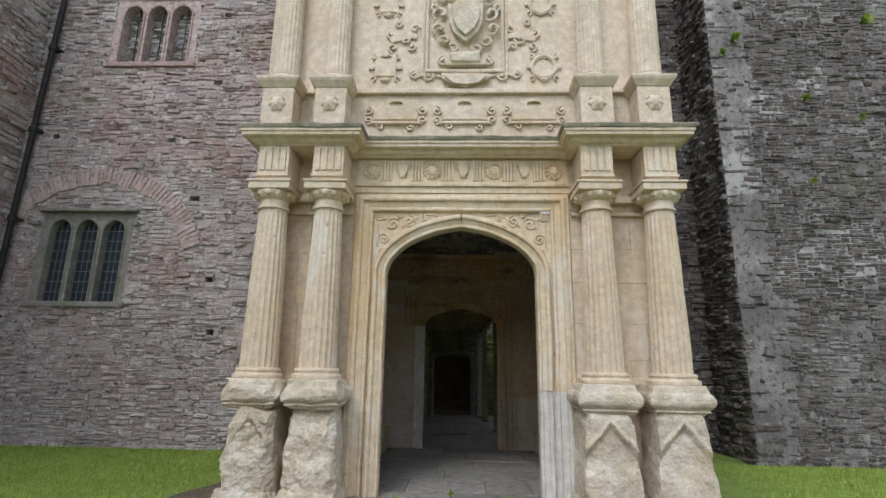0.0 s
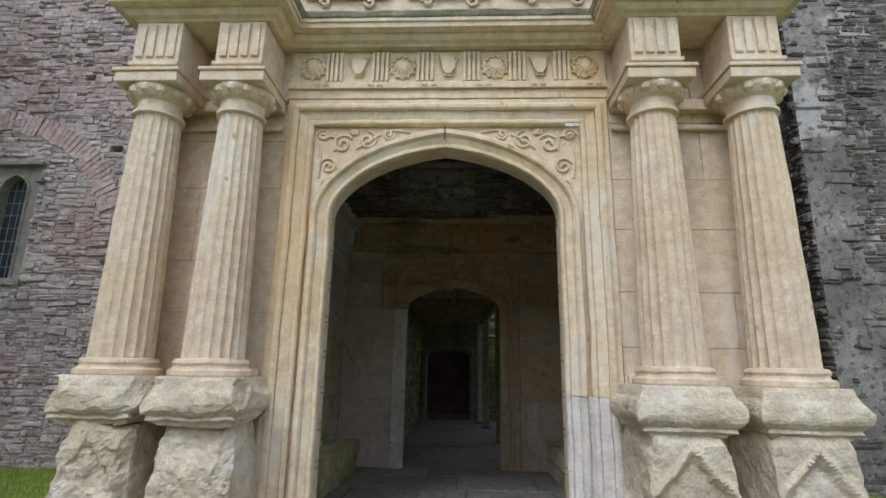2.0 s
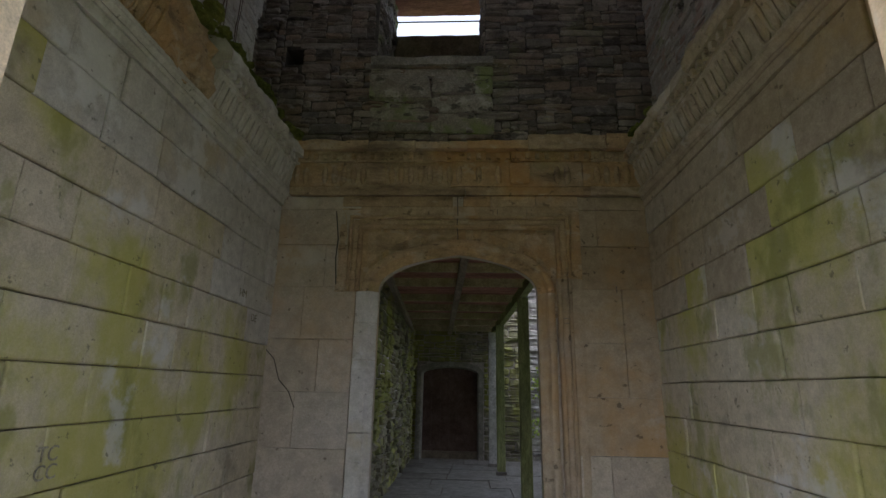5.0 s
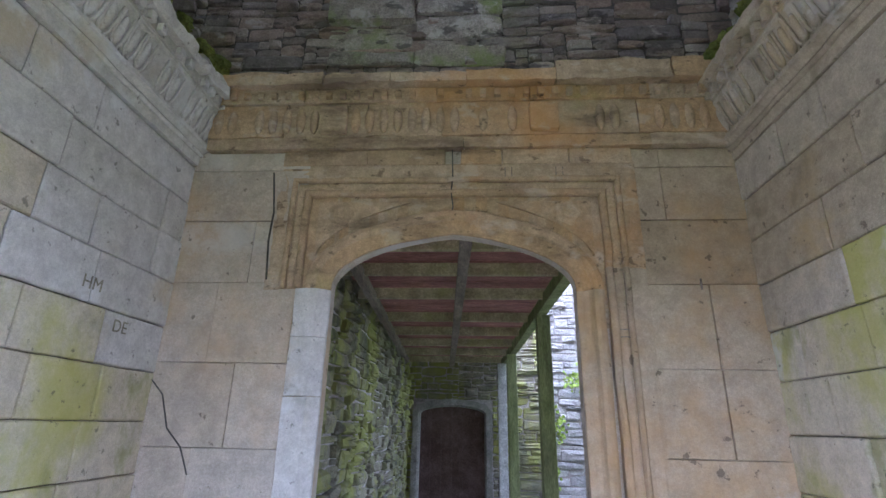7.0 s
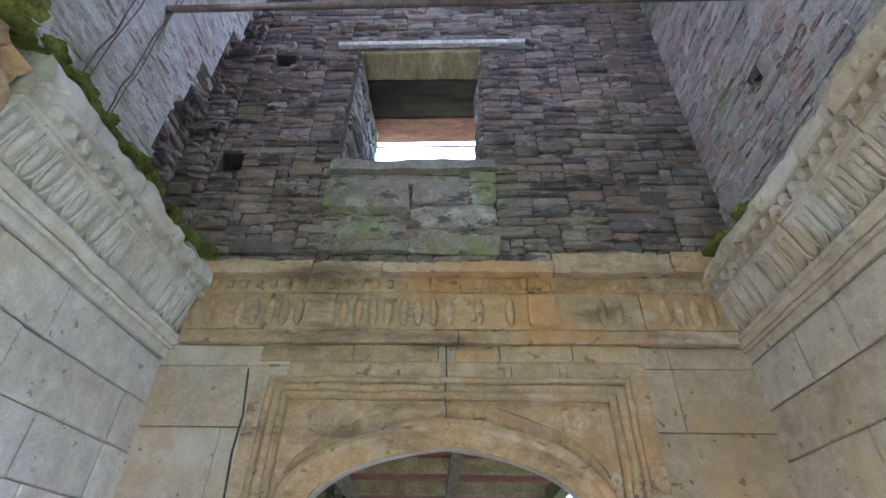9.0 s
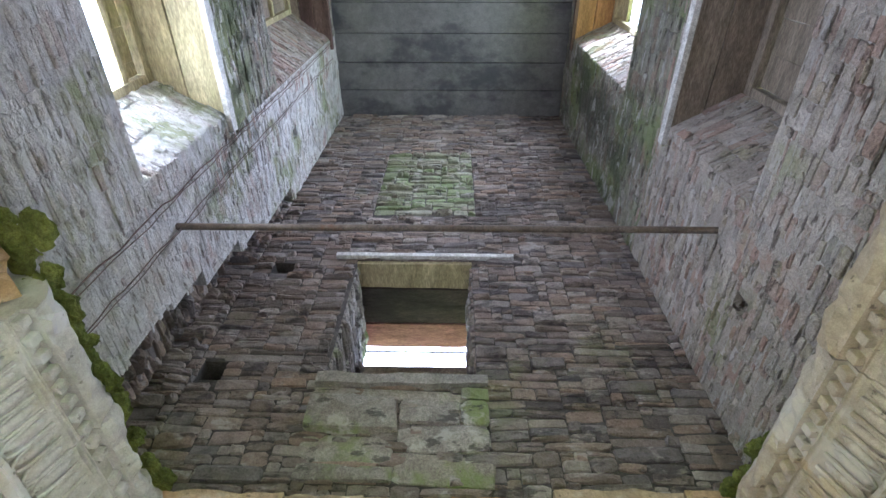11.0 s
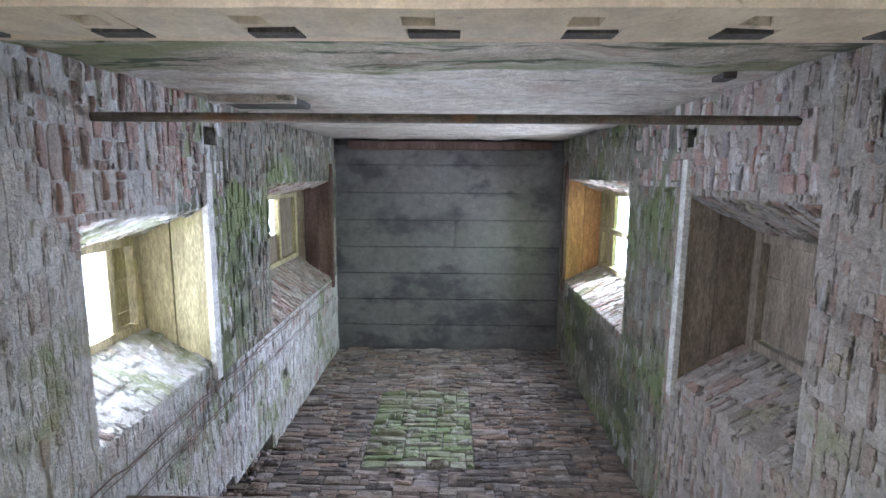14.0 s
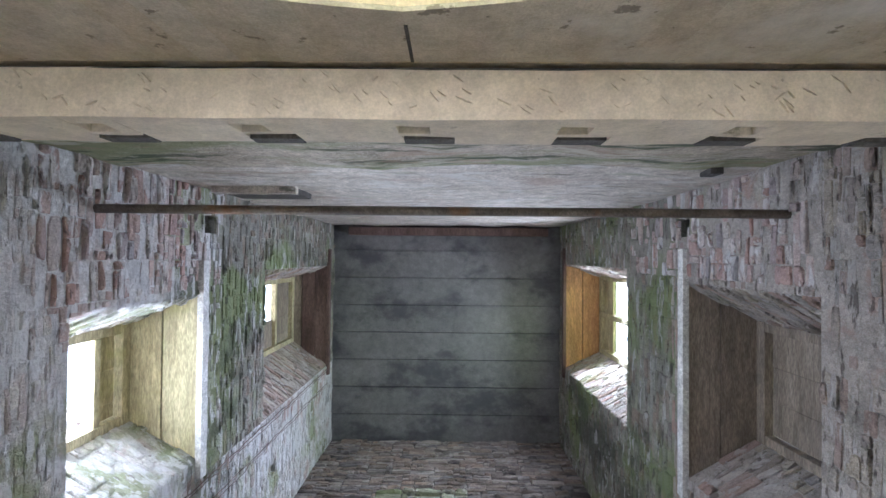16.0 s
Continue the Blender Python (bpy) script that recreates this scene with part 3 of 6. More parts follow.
def lathe(bm, cx, cy, prof, seg=32, flutes=0, depth=0.0):
    """prof: (radius, z) from the bottom. flutes cut scallops into the sides."""
    rings = []
    n = flutes * 6 if flutes else seg
    for r, z in prof:
        ring = []
        for i in range(n):
            a = 2 * math.pi * i / n
            rr = r
            if flutes:
                s = (i % 6) / 6
                rr = r - depth * r / 0.2 * max(0.0, math.sin(math.pi * s)) ** 0.8 if i % 6 else r
            ring.append(bm.verts.new((cx + rr * math.cos(a), cy + rr * math.sin(a), z)))
        rings.append(ring)
    for lo, hi in zip(rings, rings[1:]):
        for i in range(n):
            bm.faces.new((lo[i], lo[(i + 1) % n], hi[(i + 1) % n], hi[i]))
    bm.faces.new(rings[-1])
    bm.faces.new(rings[0][::-1])
    return bm


def moulding(bm, path, prof, closed_ends=True):
    """A profile [(outwards, z), ...] carried along a plan path [(x, y), ...], outwards to its right-hand side, mitred at the corners."""
    pts = [Vector(p) for p in path]
    dirs = [(b - a).normalized() for a, b in zip(pts, pts[1:])]
    rows = []
    for i, p in enumerate(pts):
        d0, d1 = dirs[max(0, i - 1)], dirs[min(i, len(dirs) - 1)]
        n0, n1 = Vector((d0.y, -d0.x)), Vector((d1.y, -d1.x))
        m = (n0 + n1)
        m = m / max(0.2, m.dot(n0)) if m.length > 1e-6 else n0
        rows.append([bm.verts.new((p.x + m.x * o, p.y + m.y * o, z)) for o, z in prof])
    for a, b in zip(rows, rows[1:]):
        for j in range(len(prof)):
            k = (j + 1) % len(prof)
            bm.faces.new((a[j], b[j], b[k], a[k]))
    bm.faces.new(rows[0])
    bm.faces.new(rows[-1][::-1])
    return bm


def sweep(bm, path, prof):
    """A closed profile [(outwards in the wall's plane, y), ...] carried along a path [(x, z), ...] on an upright wall, outwards to its left."""
    pts = [Vector(p) for p in path]
    dirs = [(b - a).normalized() for a, b in zip(pts, pts[1:])]
    rows = []
    for i, p in enumerate(pts):
        d0, d1 = dirs[max(0, i - 1)], dirs[min(i, len(dirs) - 1)]
        n0, n1 = Vector((-d0.y, d0.x)), Vector((-d1.y, d1.x))
        m = n0 + n1
        m = m / max(0.3, m.dot(n0))
        rows.append([bm.verts.new((p.x + m.x * o, y, p.y + m.y * o)) for o, y in prof])
    for a, b in zip(rows, rows[1:]):
        for j in range(len(prof)):
            k = (j + 1) % len(prof)
            bm.faces.new((a[j], b[j], b[k], a[k]))
    bm.faces.new(rows[0])
    bm.faces.new(rows[-1][::-1])
    return bm


def arch_z(x, half, spring, apex):
    u = min(1.0, abs(x) / half)
    return spring + (apex - spring) * (0.77 * math.sqrt(max(0.0, 1 - u ** 2.3)) + 0.23 * (1 - u))


def arch_path(cx, half, spring, apex, foot, n=28):
    """The line of an opening with upright jambs and a four-centred head, from the foot of one jamb to the other."""
    pts = [(cx - half, foot)]
    for i in range(n + 1):
        a = math.pi * (1 - i / n)
        x = half * math.cos(a)
        pts.append((cx + x, arch_z(x, half, spring, apex)))
    return pts + [(cx + half, foot)]


def arch_wall(bm, x0, x1, z0, z1, y0, y1, cx, half, spring, apex, n=32):
    """An upright slab with an arched opening cut through it."""
    def slab(pts):
        f = [bm.verts.new((x, y0, z)) for x, z in pts]
        b = [bm.verts.new((x, y1, z)) for x, z in pts]
        bm.faces.new(f)
        bm.faces.new(b[::-1])
        for i in range(len(pts)):
            j = (i + 1) % len(pts)
            bm.faces.new((f[i], b[i], b[j], f[j]))
    slab([(x0, z0), (cx - half, z0), (cx - half, z1), (x0, z1)])
    slab([(cx + half, z0), (x1, z0), (x1, z1), (cx + half, z1)])
    xs = [-half * math.cos(math.pi * i / n) for i in range(n + 1)]
    for a, b in zip(xs, xs[1:]):
        slab([(cx + a, arch_z(a, half, spring, apex)), (cx + b, arch_z(b, half, spring, apex)), (cx + b, z1), (cx + a, z1)])
    return bm


def tube(name, pts, radius, material, parent=None, label="", taper=None, cyclic=False):
    """A round bar or roll along points, as a mesh."""
    cu = bpy.data.curves.new(name, "CURVE")
    cu.dimensions, cu.bevel_depth, cu.bevel_resolution, cu.use_fill_caps = "3D", radius, 2, True
    sp = cu.splines.new("POLY")
    sp.points.add(len(pts) - 1)
    for i, p in enumerate(pts):
        sp.points[i].co = (*p, 1)
        sp.points[i].radius = taper[i] if taper else 1.0
    sp.use_cyclic_u = cyclic
    cu.materials.append(material)
    tmp = bpy.data.objects.new(name, cu)
    me = bpy.data.meshes.new_from_object(tmp)
    bpy.data.objects.remove(tmp)
    ob = new(name, me)
    if not me.materials:
        me.materials.append(material)
    if parent is not None:
        ob.parent = parent
        ob.matrix_parent_inverse = parent.matrix_basis.inverted()
    return tagged(ob, label=label)


def roughen(bm, amount, scale, seed=0.0, keep=None):
    """Push a mesh's points about by noise, as frost and rain wear stone."""
    for v in bm.verts:
        if keep and keep(v.co):
            continue
        p = v.co * scale + Vector((seed, seed * 0.7, seed * 1.3))
        d = noise.noise_vector(p) + 0.5 * noise.noise_vector(p * 2.3)
        v.co += d * amount
    return bm


def gridbox(x0, x1, y0, y1, z0, z1, step):
    """A box with its faces cut into a grid, for roughen()."""
    bm = boxed(x0, x1, y0, y1, z0, z1)
    for axis, lo, hi in ((0, x0, x1), (1, y0, y1), (2, z0, z1)):
        n = max(1, round((hi - lo) / step))
        for i in range(1, n):
            no = Vector((0, 0, 0))
            no[axis] = 1
            co = Vector((0, 0, 0))
            co[axis] = lo + (hi - lo) * i / n
            bmesh.ops.bisect_plane(bm, geom=bm.verts[:] + bm.edges[:] + bm.faces[:], plane_co=co, plane_no=no)
    return bm


# ---- ground ----
bm = bmesh.new()
box(bm, -1500, 1500, -1500, 1500, -0.9, -0.06)
ground = tagged(part("ground", bm, GRASS_SOIL), "mown grass ground around the porch", "ground", kind="structure")
bm = roughen(gridbox(-3.3, 3.4, 2.6, 8.6, -0.3, -0.03, 0.3), 0.02, 1.3)
for v in bm.verts:
    far = max(0.0, (v.co.y - 5.6) / 3.0)
    v.co.x = v.co.x * (1 - 0.16 * far) + 0.35 * noise.noise(Vector((v.co.y * 1.1, 0.0, v.co.x * 0.05)))
    v.co.y += 0.3 * noise.noise(Vector((v.co.x * 1.1, 7.0, 0.0)))
tagged(part("path_earth", bm, DIRT), "trodden bare earth path leading up to the porch", "path", kind="structure")
bm = boxed(-2.6, 2.6, 5.2, 17.0, -0.25, -0.015)
floor = tagged(part("floor", bm, DIRT), "worn grey flagstone floor of porch and passage", "floor", kind="structure")
rng = random.Random(3)
y = 5.3
while y < 16.9:
    d = rng.uniform(0.5, 0.8)
    x = -2.5
    while x < 2.5:
        w = rng.uniform(0.5, 1.0)
        part("flagstone", roughen(boxed(x, min(x + w, 2.55) - 0.012, y, min(y + d, 16.95) - 0.012, -0.05, rng.uniform(-0.006, 0.008), 0.006), 0.004, 3), FLAG, floor)
        x += w
    y += d

# ---- the house walls beside the porch ----
WIN = (-8.32, -6.46, 2.55, 4.33)
UPW = (-7.62, -5.76, 7.68, 9.25)
bm = bmesh.new()
PUTW = [(x, x + w, z, z + 0.11) for x, z, w in ((-7.3, 8.0, 0.16), (-6.06, 5.84, 0.18), (-5.42, 4.58, 0.2), (-5.24, 7.16, 0.18), (-8.5, 5.92, 0.14), (-4.9, 2.95, 0.16), (-4.75, 1.95, 0.14), (-5.2, 8.8, 0.16))]
holed(bm, (-9.6, -0.2), (-2.61, 11.0), [WIN, UPW, *PUTW], lambda a, b, c, d: box(bm, a, b, 9.37, 9.75, c, d))
holed(bm, (-9.6, -0.2), (-2.61, 11.0), [WIN, UPW], lambda a, b, c, d: box(bm, a, b, 9.75, 10.1, c, d))
wall_w = tagged(part("wall_west", bm, MORTAR), "purple-grey rubble house wall with mullioned windows", "wall", kind="structure")
holes_w = [(WIN[0] + 9.6, WIN[1] + 9.6, WIN[2] + 0.2, WIN[3] + 0.2), (UPW[0] + 9.6, UPW[1] + 9.6, UPW[2] + 0.2, UPW[3] + 0.2)] + [(a + 9.6, b + 9.6, c + 0.2, d + 0.2) for a, b, c, d in PUTW]
rubble("w", (-9.6, 9.37, -0.2), (1, 0, 0), 7.0, 11.2, 0.23, 0.082, RUBBLE_RED, wall_w, holes_w, 11, 0.022, near=(3.6, 6.4, 0.2, 2.9), gap=0.012, show=1.12)
bm = boxed(-9.9, -9.12, -2.0, 9.9, -0.2, 11.0)
wall_s = tagged(part("wall_court", bm, MORTAR), "dark rubble return wall of the court", "wall", kind="structure")
rubble("c", (-9.12, 0.37, -0.2), (0, 1, 0), 9.0, 11.2, 0.32, 0.11, RUBBLE_RED, wall_s, (), 12, 0.04)
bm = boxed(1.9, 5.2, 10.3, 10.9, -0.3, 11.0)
wall_e = tagged(part("wall_east", bm, MORTAR_AND_SHADE), "dark rubble house wall behind the porch", "wall", kind="structure")
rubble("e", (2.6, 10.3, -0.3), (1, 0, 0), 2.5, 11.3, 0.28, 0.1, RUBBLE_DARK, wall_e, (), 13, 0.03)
bm = boxed(4.93, 12.0, 9.03, 13.0, -0.4, 11.0)
tower = tagged(part("wall_tower", bm, TOWER_LIME), "massive dark grey rubble tower with lime streaks", "tower", kind="structure")
rubble("t", (4.93, 9.03, -0.4), (1, 0, 0), 7.0, 11.4, 0.2, 0.066, RUBBLE_DARK, tower, (), 14, 0.016, near=(0, 2.6, 1.2, 3.6), gap=0.014, show=0.92, bare=0.55)
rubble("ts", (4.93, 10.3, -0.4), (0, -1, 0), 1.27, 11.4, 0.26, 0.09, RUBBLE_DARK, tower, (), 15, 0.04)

# unseen wall added behind the walk to block low sky light from the doorway
tagged(part("wall_south", roughen(gridbox(-26, 26, -14.2, -13.4, -0.3, 6.6, 2.0), 0.08, 0.4), RUBBLE_RED), "unseen wall added behind the walk to block low sky light", "wall", kind="structure")

# ---- porch shell ----
LX, RX, BY, TOP = -1.77, 1.83, 9.72, 10.3
HALF, SPRING, APEX = 0.925, 2.56, 3.15
bm = bmesh.new()
arch_wall(bm, -2.62, 2.62, -0.1, 4.2, 6.15, 6.27, 0, HALF, SPRING, APEX)
arch_wall(bm, -2.62, 2.62, -0.1, 4.2, 6.27, 6.38, 0, HALF + 0.04, SPRING, APEX + 0.03)
front = tagged(part("wall_front", bm, CREAM), "cream limestone porch front with arched doorway", "porch wall", kind="structure")
bm = boxed(-2.62, 2.62, 6.0, 6.27, 4.2, 10.9)
part("upper_front", bm, CREAM_PALE, front)
LW = (7.10, 8.31, 4.76, 6.06)
LU = (6.95, 8.45, 7.35, 9.95)
RW = (6.98, 8.40, 4.72, 6.08)
RU = (6.90, 8.45, 7.30, 9.95)
for nm, lab, xi, xo, wins in (("wall_porch_west", "limewashed rubble porch wall with splayed windows", LX, -2.6, (LW, LU)), ("wall_porch_east", "limewashed rubble and brick porch wall with splayed windows", RX, 2.6, (RW, RU))):
    bm = bmesh.new()
    brick = (6.30, 7.06, 4.55, 6.0) if xi < 0 else (6.30, 6.94, 4.7, 7.2)
    putlog = [(6.50, 6.64, 6.10, 6.28), (9.0, 9.12, 7.6, 7.75)] if xi < 0 else [(6.50, 6.64, 6.02, 6.22), (8.9, 9.02, 4.4, 4.54)]
    xm = xi - 0.32 if xi < 0 else xi + 0.32
    broken = [(9.12, 9.73, 3.3, 3.95), (9.1, 9.73, 3.95, 4.6), (9.16, 9.73, 4.6, 5.05), (9.3, 9.73, 5.05, 5.7), (9.42, 9.73, 5.7, 6.3), (9.53, 9.73, 6.3, 7.2)] if xi < 0 else []
    holed(bm, (6.272, 3.2), (BY + 0.4, 10.9), wins, lambda a, b, c, d: box(bm, min(xm, xo), max(xm, xo), a, b, c, d))
    holed(bm, (6.272, 3.2), (BY - 0.001, 6.2), [*wins, *broken, *putlog], lambda a, b, c, d: box(bm, min(xi, xm), max(xi, xm), a, b, c, d))
    w = tagged(part(nm, bm, LIME_PLASTER if xi < 0 else EAST_PLASTER), lab, "wall", kind="structure")
    bm = bmesh.new()
    mid = 8.46 if xi < 0 else BY - 0.001
    holed(bm, (6.272, 6.2), (mid, 10.9), [*wins, *broken, *putlog], lambda a, b, c, d: box(bm, min(xi, xm), max(xi, xm), a, b, c, d))
    part("upper_wall", bm, UPPER_RUBBLE, w, "bare rubble dark green with algae")
    if xi < 0:
        bm = bmesh.new()
        holed(bm, (mid, 6.2), (BY - 0.001, 10.9), [*broken, *putlog], lambda a, b, c, d: box(bm, min(xi, xm), max(xi, xm), a, b, c, d))
        part("upper_limewash", bm, LIME_PLASTER, w)
    hs = [(a - 6.28, b - 6.28, c - 3.3, d - 3.3) for a, b, c, d in (*wins, brick, *putlog, *[(q[0] + 0.04 * math.sin(k * 2.1 + j * 1.7), q[1], q[2] + (q[3] - q[2]) * j / 5, q[2] + (q[3] - q[2]) * (j + 1) / 5) for k, q in enumerate(broken) for j in range(5)])]
    L = BY - 6.28
    if xi < 0:
        rubble("lb", (xi, brick[0], brick[2]), (0, 1, 0), brick[1] - brick[0], brick[3] - brick[2], 0.13, 0.055, BRICK_WASH, w, (), 91, 0.014, show=0.8)
    else:
        rubble("rb", (xi, brick[1], brick[2]), (0, -1, 0), brick[1] - brick[0], brick[3] - brick[2], 0.13, 0.055, BRICK_WASH, w, (), 92, 0.014, show=0.55)
    if xi < 0:
        rubble("l", (xi, 6.28, 3.3), (0, 1, 0), L, 7.0, 0.115, 0.043, RUBBLE_WASH, w, [*hs, (0.0, 2.18, 3.1, 7.0)], 21, 0.008, near=(0.5, 2.9, 0.0, 1.9), gap=0.002, show=0.6)
        rubble("lu", (xi, 6.28, 6.4), (0, 1, 0), L, 3.9, 0.14, 0.055, UPPER_RUBBLE, w, [(2.18, L, 0.0, 3.9), *[(a, b, c - 3.1, d - 3.1) for a, b, c, d in hs]], 23, 0.012, gap=0.003, show=0.8)
        wall_pw = w
    else:
        back = [(L - b, L - a, c, d) for a, b, c, d in hs]
        rubble("r", (xi, 9.72, 3.3), (0, -1, 0), L, 3.0, 0.125, 0.047, EAST_RUBBLE, w, back, 22, 0.009, near=(0.5, 2.9, 0.0, 1.9), gap=0.002, show=0.6)
        rubble("ru", (xi, 9.72, 6.3), (0, -1, 0), L, 4.0, 0.14, 0.055, UPPER_RUBBLE, w, [(a, b, c - 3.0, d - 3.0) for a, b, c, d in back], 28, 0.012, gap=0.003, show=0.8)
        wall_pe = w
OPN = (-0.82, 0.26, 4.53, 6.0)
bm = bmesh.new()
PUT = [(-1.60, -1.40, 5.80, 5.96), (-1.74, -1.56, 4.50, 4.68)]
holed(bm, (-2.6, 3.2), (2.6, 10.9), [OPN, *PUT], lambda a, b, c, d: box(bm, a, b, BY, BY + 0.3, c, d))
holed(bm, (-2.6, 3.2), (2.6, 10.9), [OPN], lambda a, b, c, d: box(bm, a, b, BY + 0.3, BY + 1.05, c, d))
wall_n = tagged(part("wall_north", bm, MORTAR_AND_SHADE), "dark brown-grey rubble wall over the inner doorway", "wall", kind="structure")
rubble("n", (LX, BY, 3.4), (1, 0, 0), RX - LX, 6.9, 0.2, 0.065, RUBBLE_BACK, wall_n, [(OPN[0] - LX, OPN[1] - LX, OPN[2] - 3.4, OPN[3] - 3.4), (-0.80 - LX, 0.33 - LX, 3.5, 5.22), *[(a - LX, b - LX, c - 3.4, d - 3.4) for a, b, c, d in PUT]], 23, 0.02, near=(0, 3.6, 0.1, 1.6), gap=0.004)
rubble("nb", (-2.09, BY, 3.4), (1, 0, 0), 0.318, 3.8, 0.2, 0.065, RUBBLE_BACK, wall_n, (), 24, 0.028)
rubble("rc", (-2.09, 9.08, 3.3), (0, 1, 0), 0.64, 3.95, 0.18, 0.06, RUBBLE_BACK, wall_pw, (), 26, 0.025, gap=0.006)
part("recess_core", boxed(-2.088, -2.05, 9.125, BY - 0.03, 3.3, 7.19), MORTAR_AND_SHADE, wall_pw, "dark core of the broken wall end")
rubble("rd", (-2.05, 9.13, 3.3), (0, 1, 0), 0.56, 3.88, 0.18, 0.06, RUBBLE_BACK, wall_pw, (), 27, 0.03, gap=0.006)
PATCH = (-0.80, 0.33, 6.9, 8.62)
rubble("np", (PATCH[0], BY, PATCH[2]), (1, 0, 0), PATCH[1] - PATCH[0], PATCH[3] - PATCH[2], 0.2, 0.075, MOSSY_GREEN, wall_n, (), 25, 0.03)
BH, BS, BA = 0.685, 2.22, 2.54
bm = bmesh.new()
arch_wall(bm, -2.6, 2.6, -0.1, 3.2, BY, BY + 0.08, 0.01, BH, BS, BA)
holed(bm, (-2.6, -0.1), (2.6, 3.2), [(-1.04, 1.0, -0.2, 2.98)], lambda a, b, c, d: box(bm, a, b, BY + 0.08, BY + 0.74, c, d))
inner = tagged(part("wall_inner_door", bm, PINKISH), "buff sandstone wall with arched inner doorway", "wall", kind="structure")
bm = bmesh.new()
for k in range(8):
    a = 6.272 + k * (BY - 6.272) / 8
    box(bm, -2.6, 0.15 if k == 3 else 2.6, a + 0.006, a + (BY - 6.272) / 8 - 0.006, TOP + 0.012 * (k % 2), TOP + 0.05)
    if k == 3:
        box(bm, 0.156, 2.6, a + 0.003, a + (BY - 6.272) / 8 - 0.003, TOP + 0.002, TOP + 0.05)
box(bm, -2.6, 2.6, 6.272, BY, TOP + 0.051, TOP + 0.35)
ceiling = tagged(part("ceiling", bm, CONCRETE), "dark grey board-marked concrete slab ceiling", "ceiling", kind="structure")
# lower side walls, cores behind the ashlar
for nm, x0, x1 in (("wall_bench_west", -2.6, -1.628), ("wall_bench_east", 1.692, 2.6)):
    tagged(part(nm, boxed(x0, x1, 6.382, BY - 0.002, -0.1, 3.19), JOINT), "coursed squared ashlar side wall stained green", "wall", kind="structure")

# ---- passage beyond ----
bm = boxed(-1.8, -1.06, BY + 0.75, 16.9, -0.3, 3.3)
wall_pl = tagged(part("wall_passage", bm, MORTAR), "mossy rubble wall of the passage", "wall", kind="structure")
rubble("p", (-1.06, 10.47, -0.2), (0, 1, 0), 6.03, 3.4, 0.28, 0.11, MOSSY_WALL, wall_pl, (), 31, 0.04)
bm = bmesh.new()
holed(bm, (-1.8, -0.4), (1.4, 4.2), [(-0.86, 0.34, -0.4, 1.85)], lambda a, b, c, d: box(bm, a, b, 16.5, 17.0, c, d))
wall_pe2 = tagged(part("wall_passage_end", bm, MORTAR), "mossy rubble wall with dark plank door", "wall", kind="structure")
rubble("q", (-1.06, 16.5, -0.3), (1, 0, 0), 2.4, 4.4, 0.28, 0.1, MOSSY_WALL, wall_pe2, [(0.1, 1.52, -1, 2.25)], 32, 0.03, near=(-1, 99, -1, 99))
bm = boxed(1.402, 9.0, 16.6, 17.2, -0.4, 6.0)
wall_far = tagged(part("wall_far", bm, MORTAR), "pale grey rubble courtyard wall in daylight", "wall", kind="structure")
rubble("f", (1.4, 16.6, -0.3), (1, 0, 0), 6.0, 6.2, 0.3, 0.12, FAR_STONE, wall_far, (), 33, 0.03)


# ---- porch front: facing stones and door surround ----
rng = random.Random(8)
for x0, x1 in ((-2.62, -1.36), (1.36, 2.62)):
    z = 0.0
    while z < 3.7:
        h = min(rng.choice((0.42, 0.5, 0.62)), 3.72 - z)
        if h < 0.1:
            break
        cut = rng.uniform(0.35, 0.9)
        for a, b in ((x0, x0 + cut), (x0 + cut, x1)):
            part("ashlar_block", boxed(a + 0.002, b - 0.002, 6.128 + rng.uniform(0, 0.006), 6.149, z + 0.002, z + h - 0.002, 0.004), CREAM, front)
        z += h
surround = thing("door_surround", (0, 6.0, 0), "moulded cream limestone door surround with carved spandrels", "door surround")
REPAIR = surface("pale_repair_stone", (0.62, 0.59, 0.54), (0.73, 0.70, 0.65), 2.0, 0.9, 0.3, 50, stains=[((0.40, 0.38, 0.32), 1.8, 0.55, 0.72, 0.5, (1, 1, 0.4), 3.0)], crisp=0.4)
FRAME = [(-1.12, 0.12 * k) for k in range(28)] + [(-1.12 + 0.14 * k, 3.36) for k in range(17)] + [(1.12, 3.24 - 0.1288 * k) for k in range(17)]


def shallow(prof, k):
    return [(o, 6.149 - (6.149 - y) * k) for o, y in prof]


def worn(bm):
    return roughen(roughen(bm, 0.006, 3.0, 2.0), 0.0035, 17.0, 5.0)



for nm, prof in (("outer_fillet", [(0.19, 6.149), (0.19, 6.06), (0.225, 6.06), (0.235, 6.149)]),
                 ("outer_roll", [(0.125, 6.149), (0.125, 6.04), (0.14, 6.022), (0.165, 6.022), (0.187, 6.04), (0.187, 6.149)]),
                 ("frame_hollow", [(0.05, 6.149), (0.05, 6.10), (0.122, 6.07), (0.122, 6.149)]),
                 ("inner_roll", [(0.0, 6.149), (0.0, 6.09), (0.012, 6.072), (0.034, 6.072), (0.047, 6.09), (0.047, 6.149)])):
    part(nm, worn(sweep(bmesh.new(), FRAME, shallow(prof, 0.68))), CREAM_WARM, surround)
    part("repaired_foot", worn(sweep(bmesh.new(), [(1.12, 1.178 - 0.1178 * k) for k in range(11)], shallow(prof, 0.6))), REPAIR, surround, "pale grey-white replaced stone")
AP = arch_path(0, HALF, SPRING, APEX, 0.0)
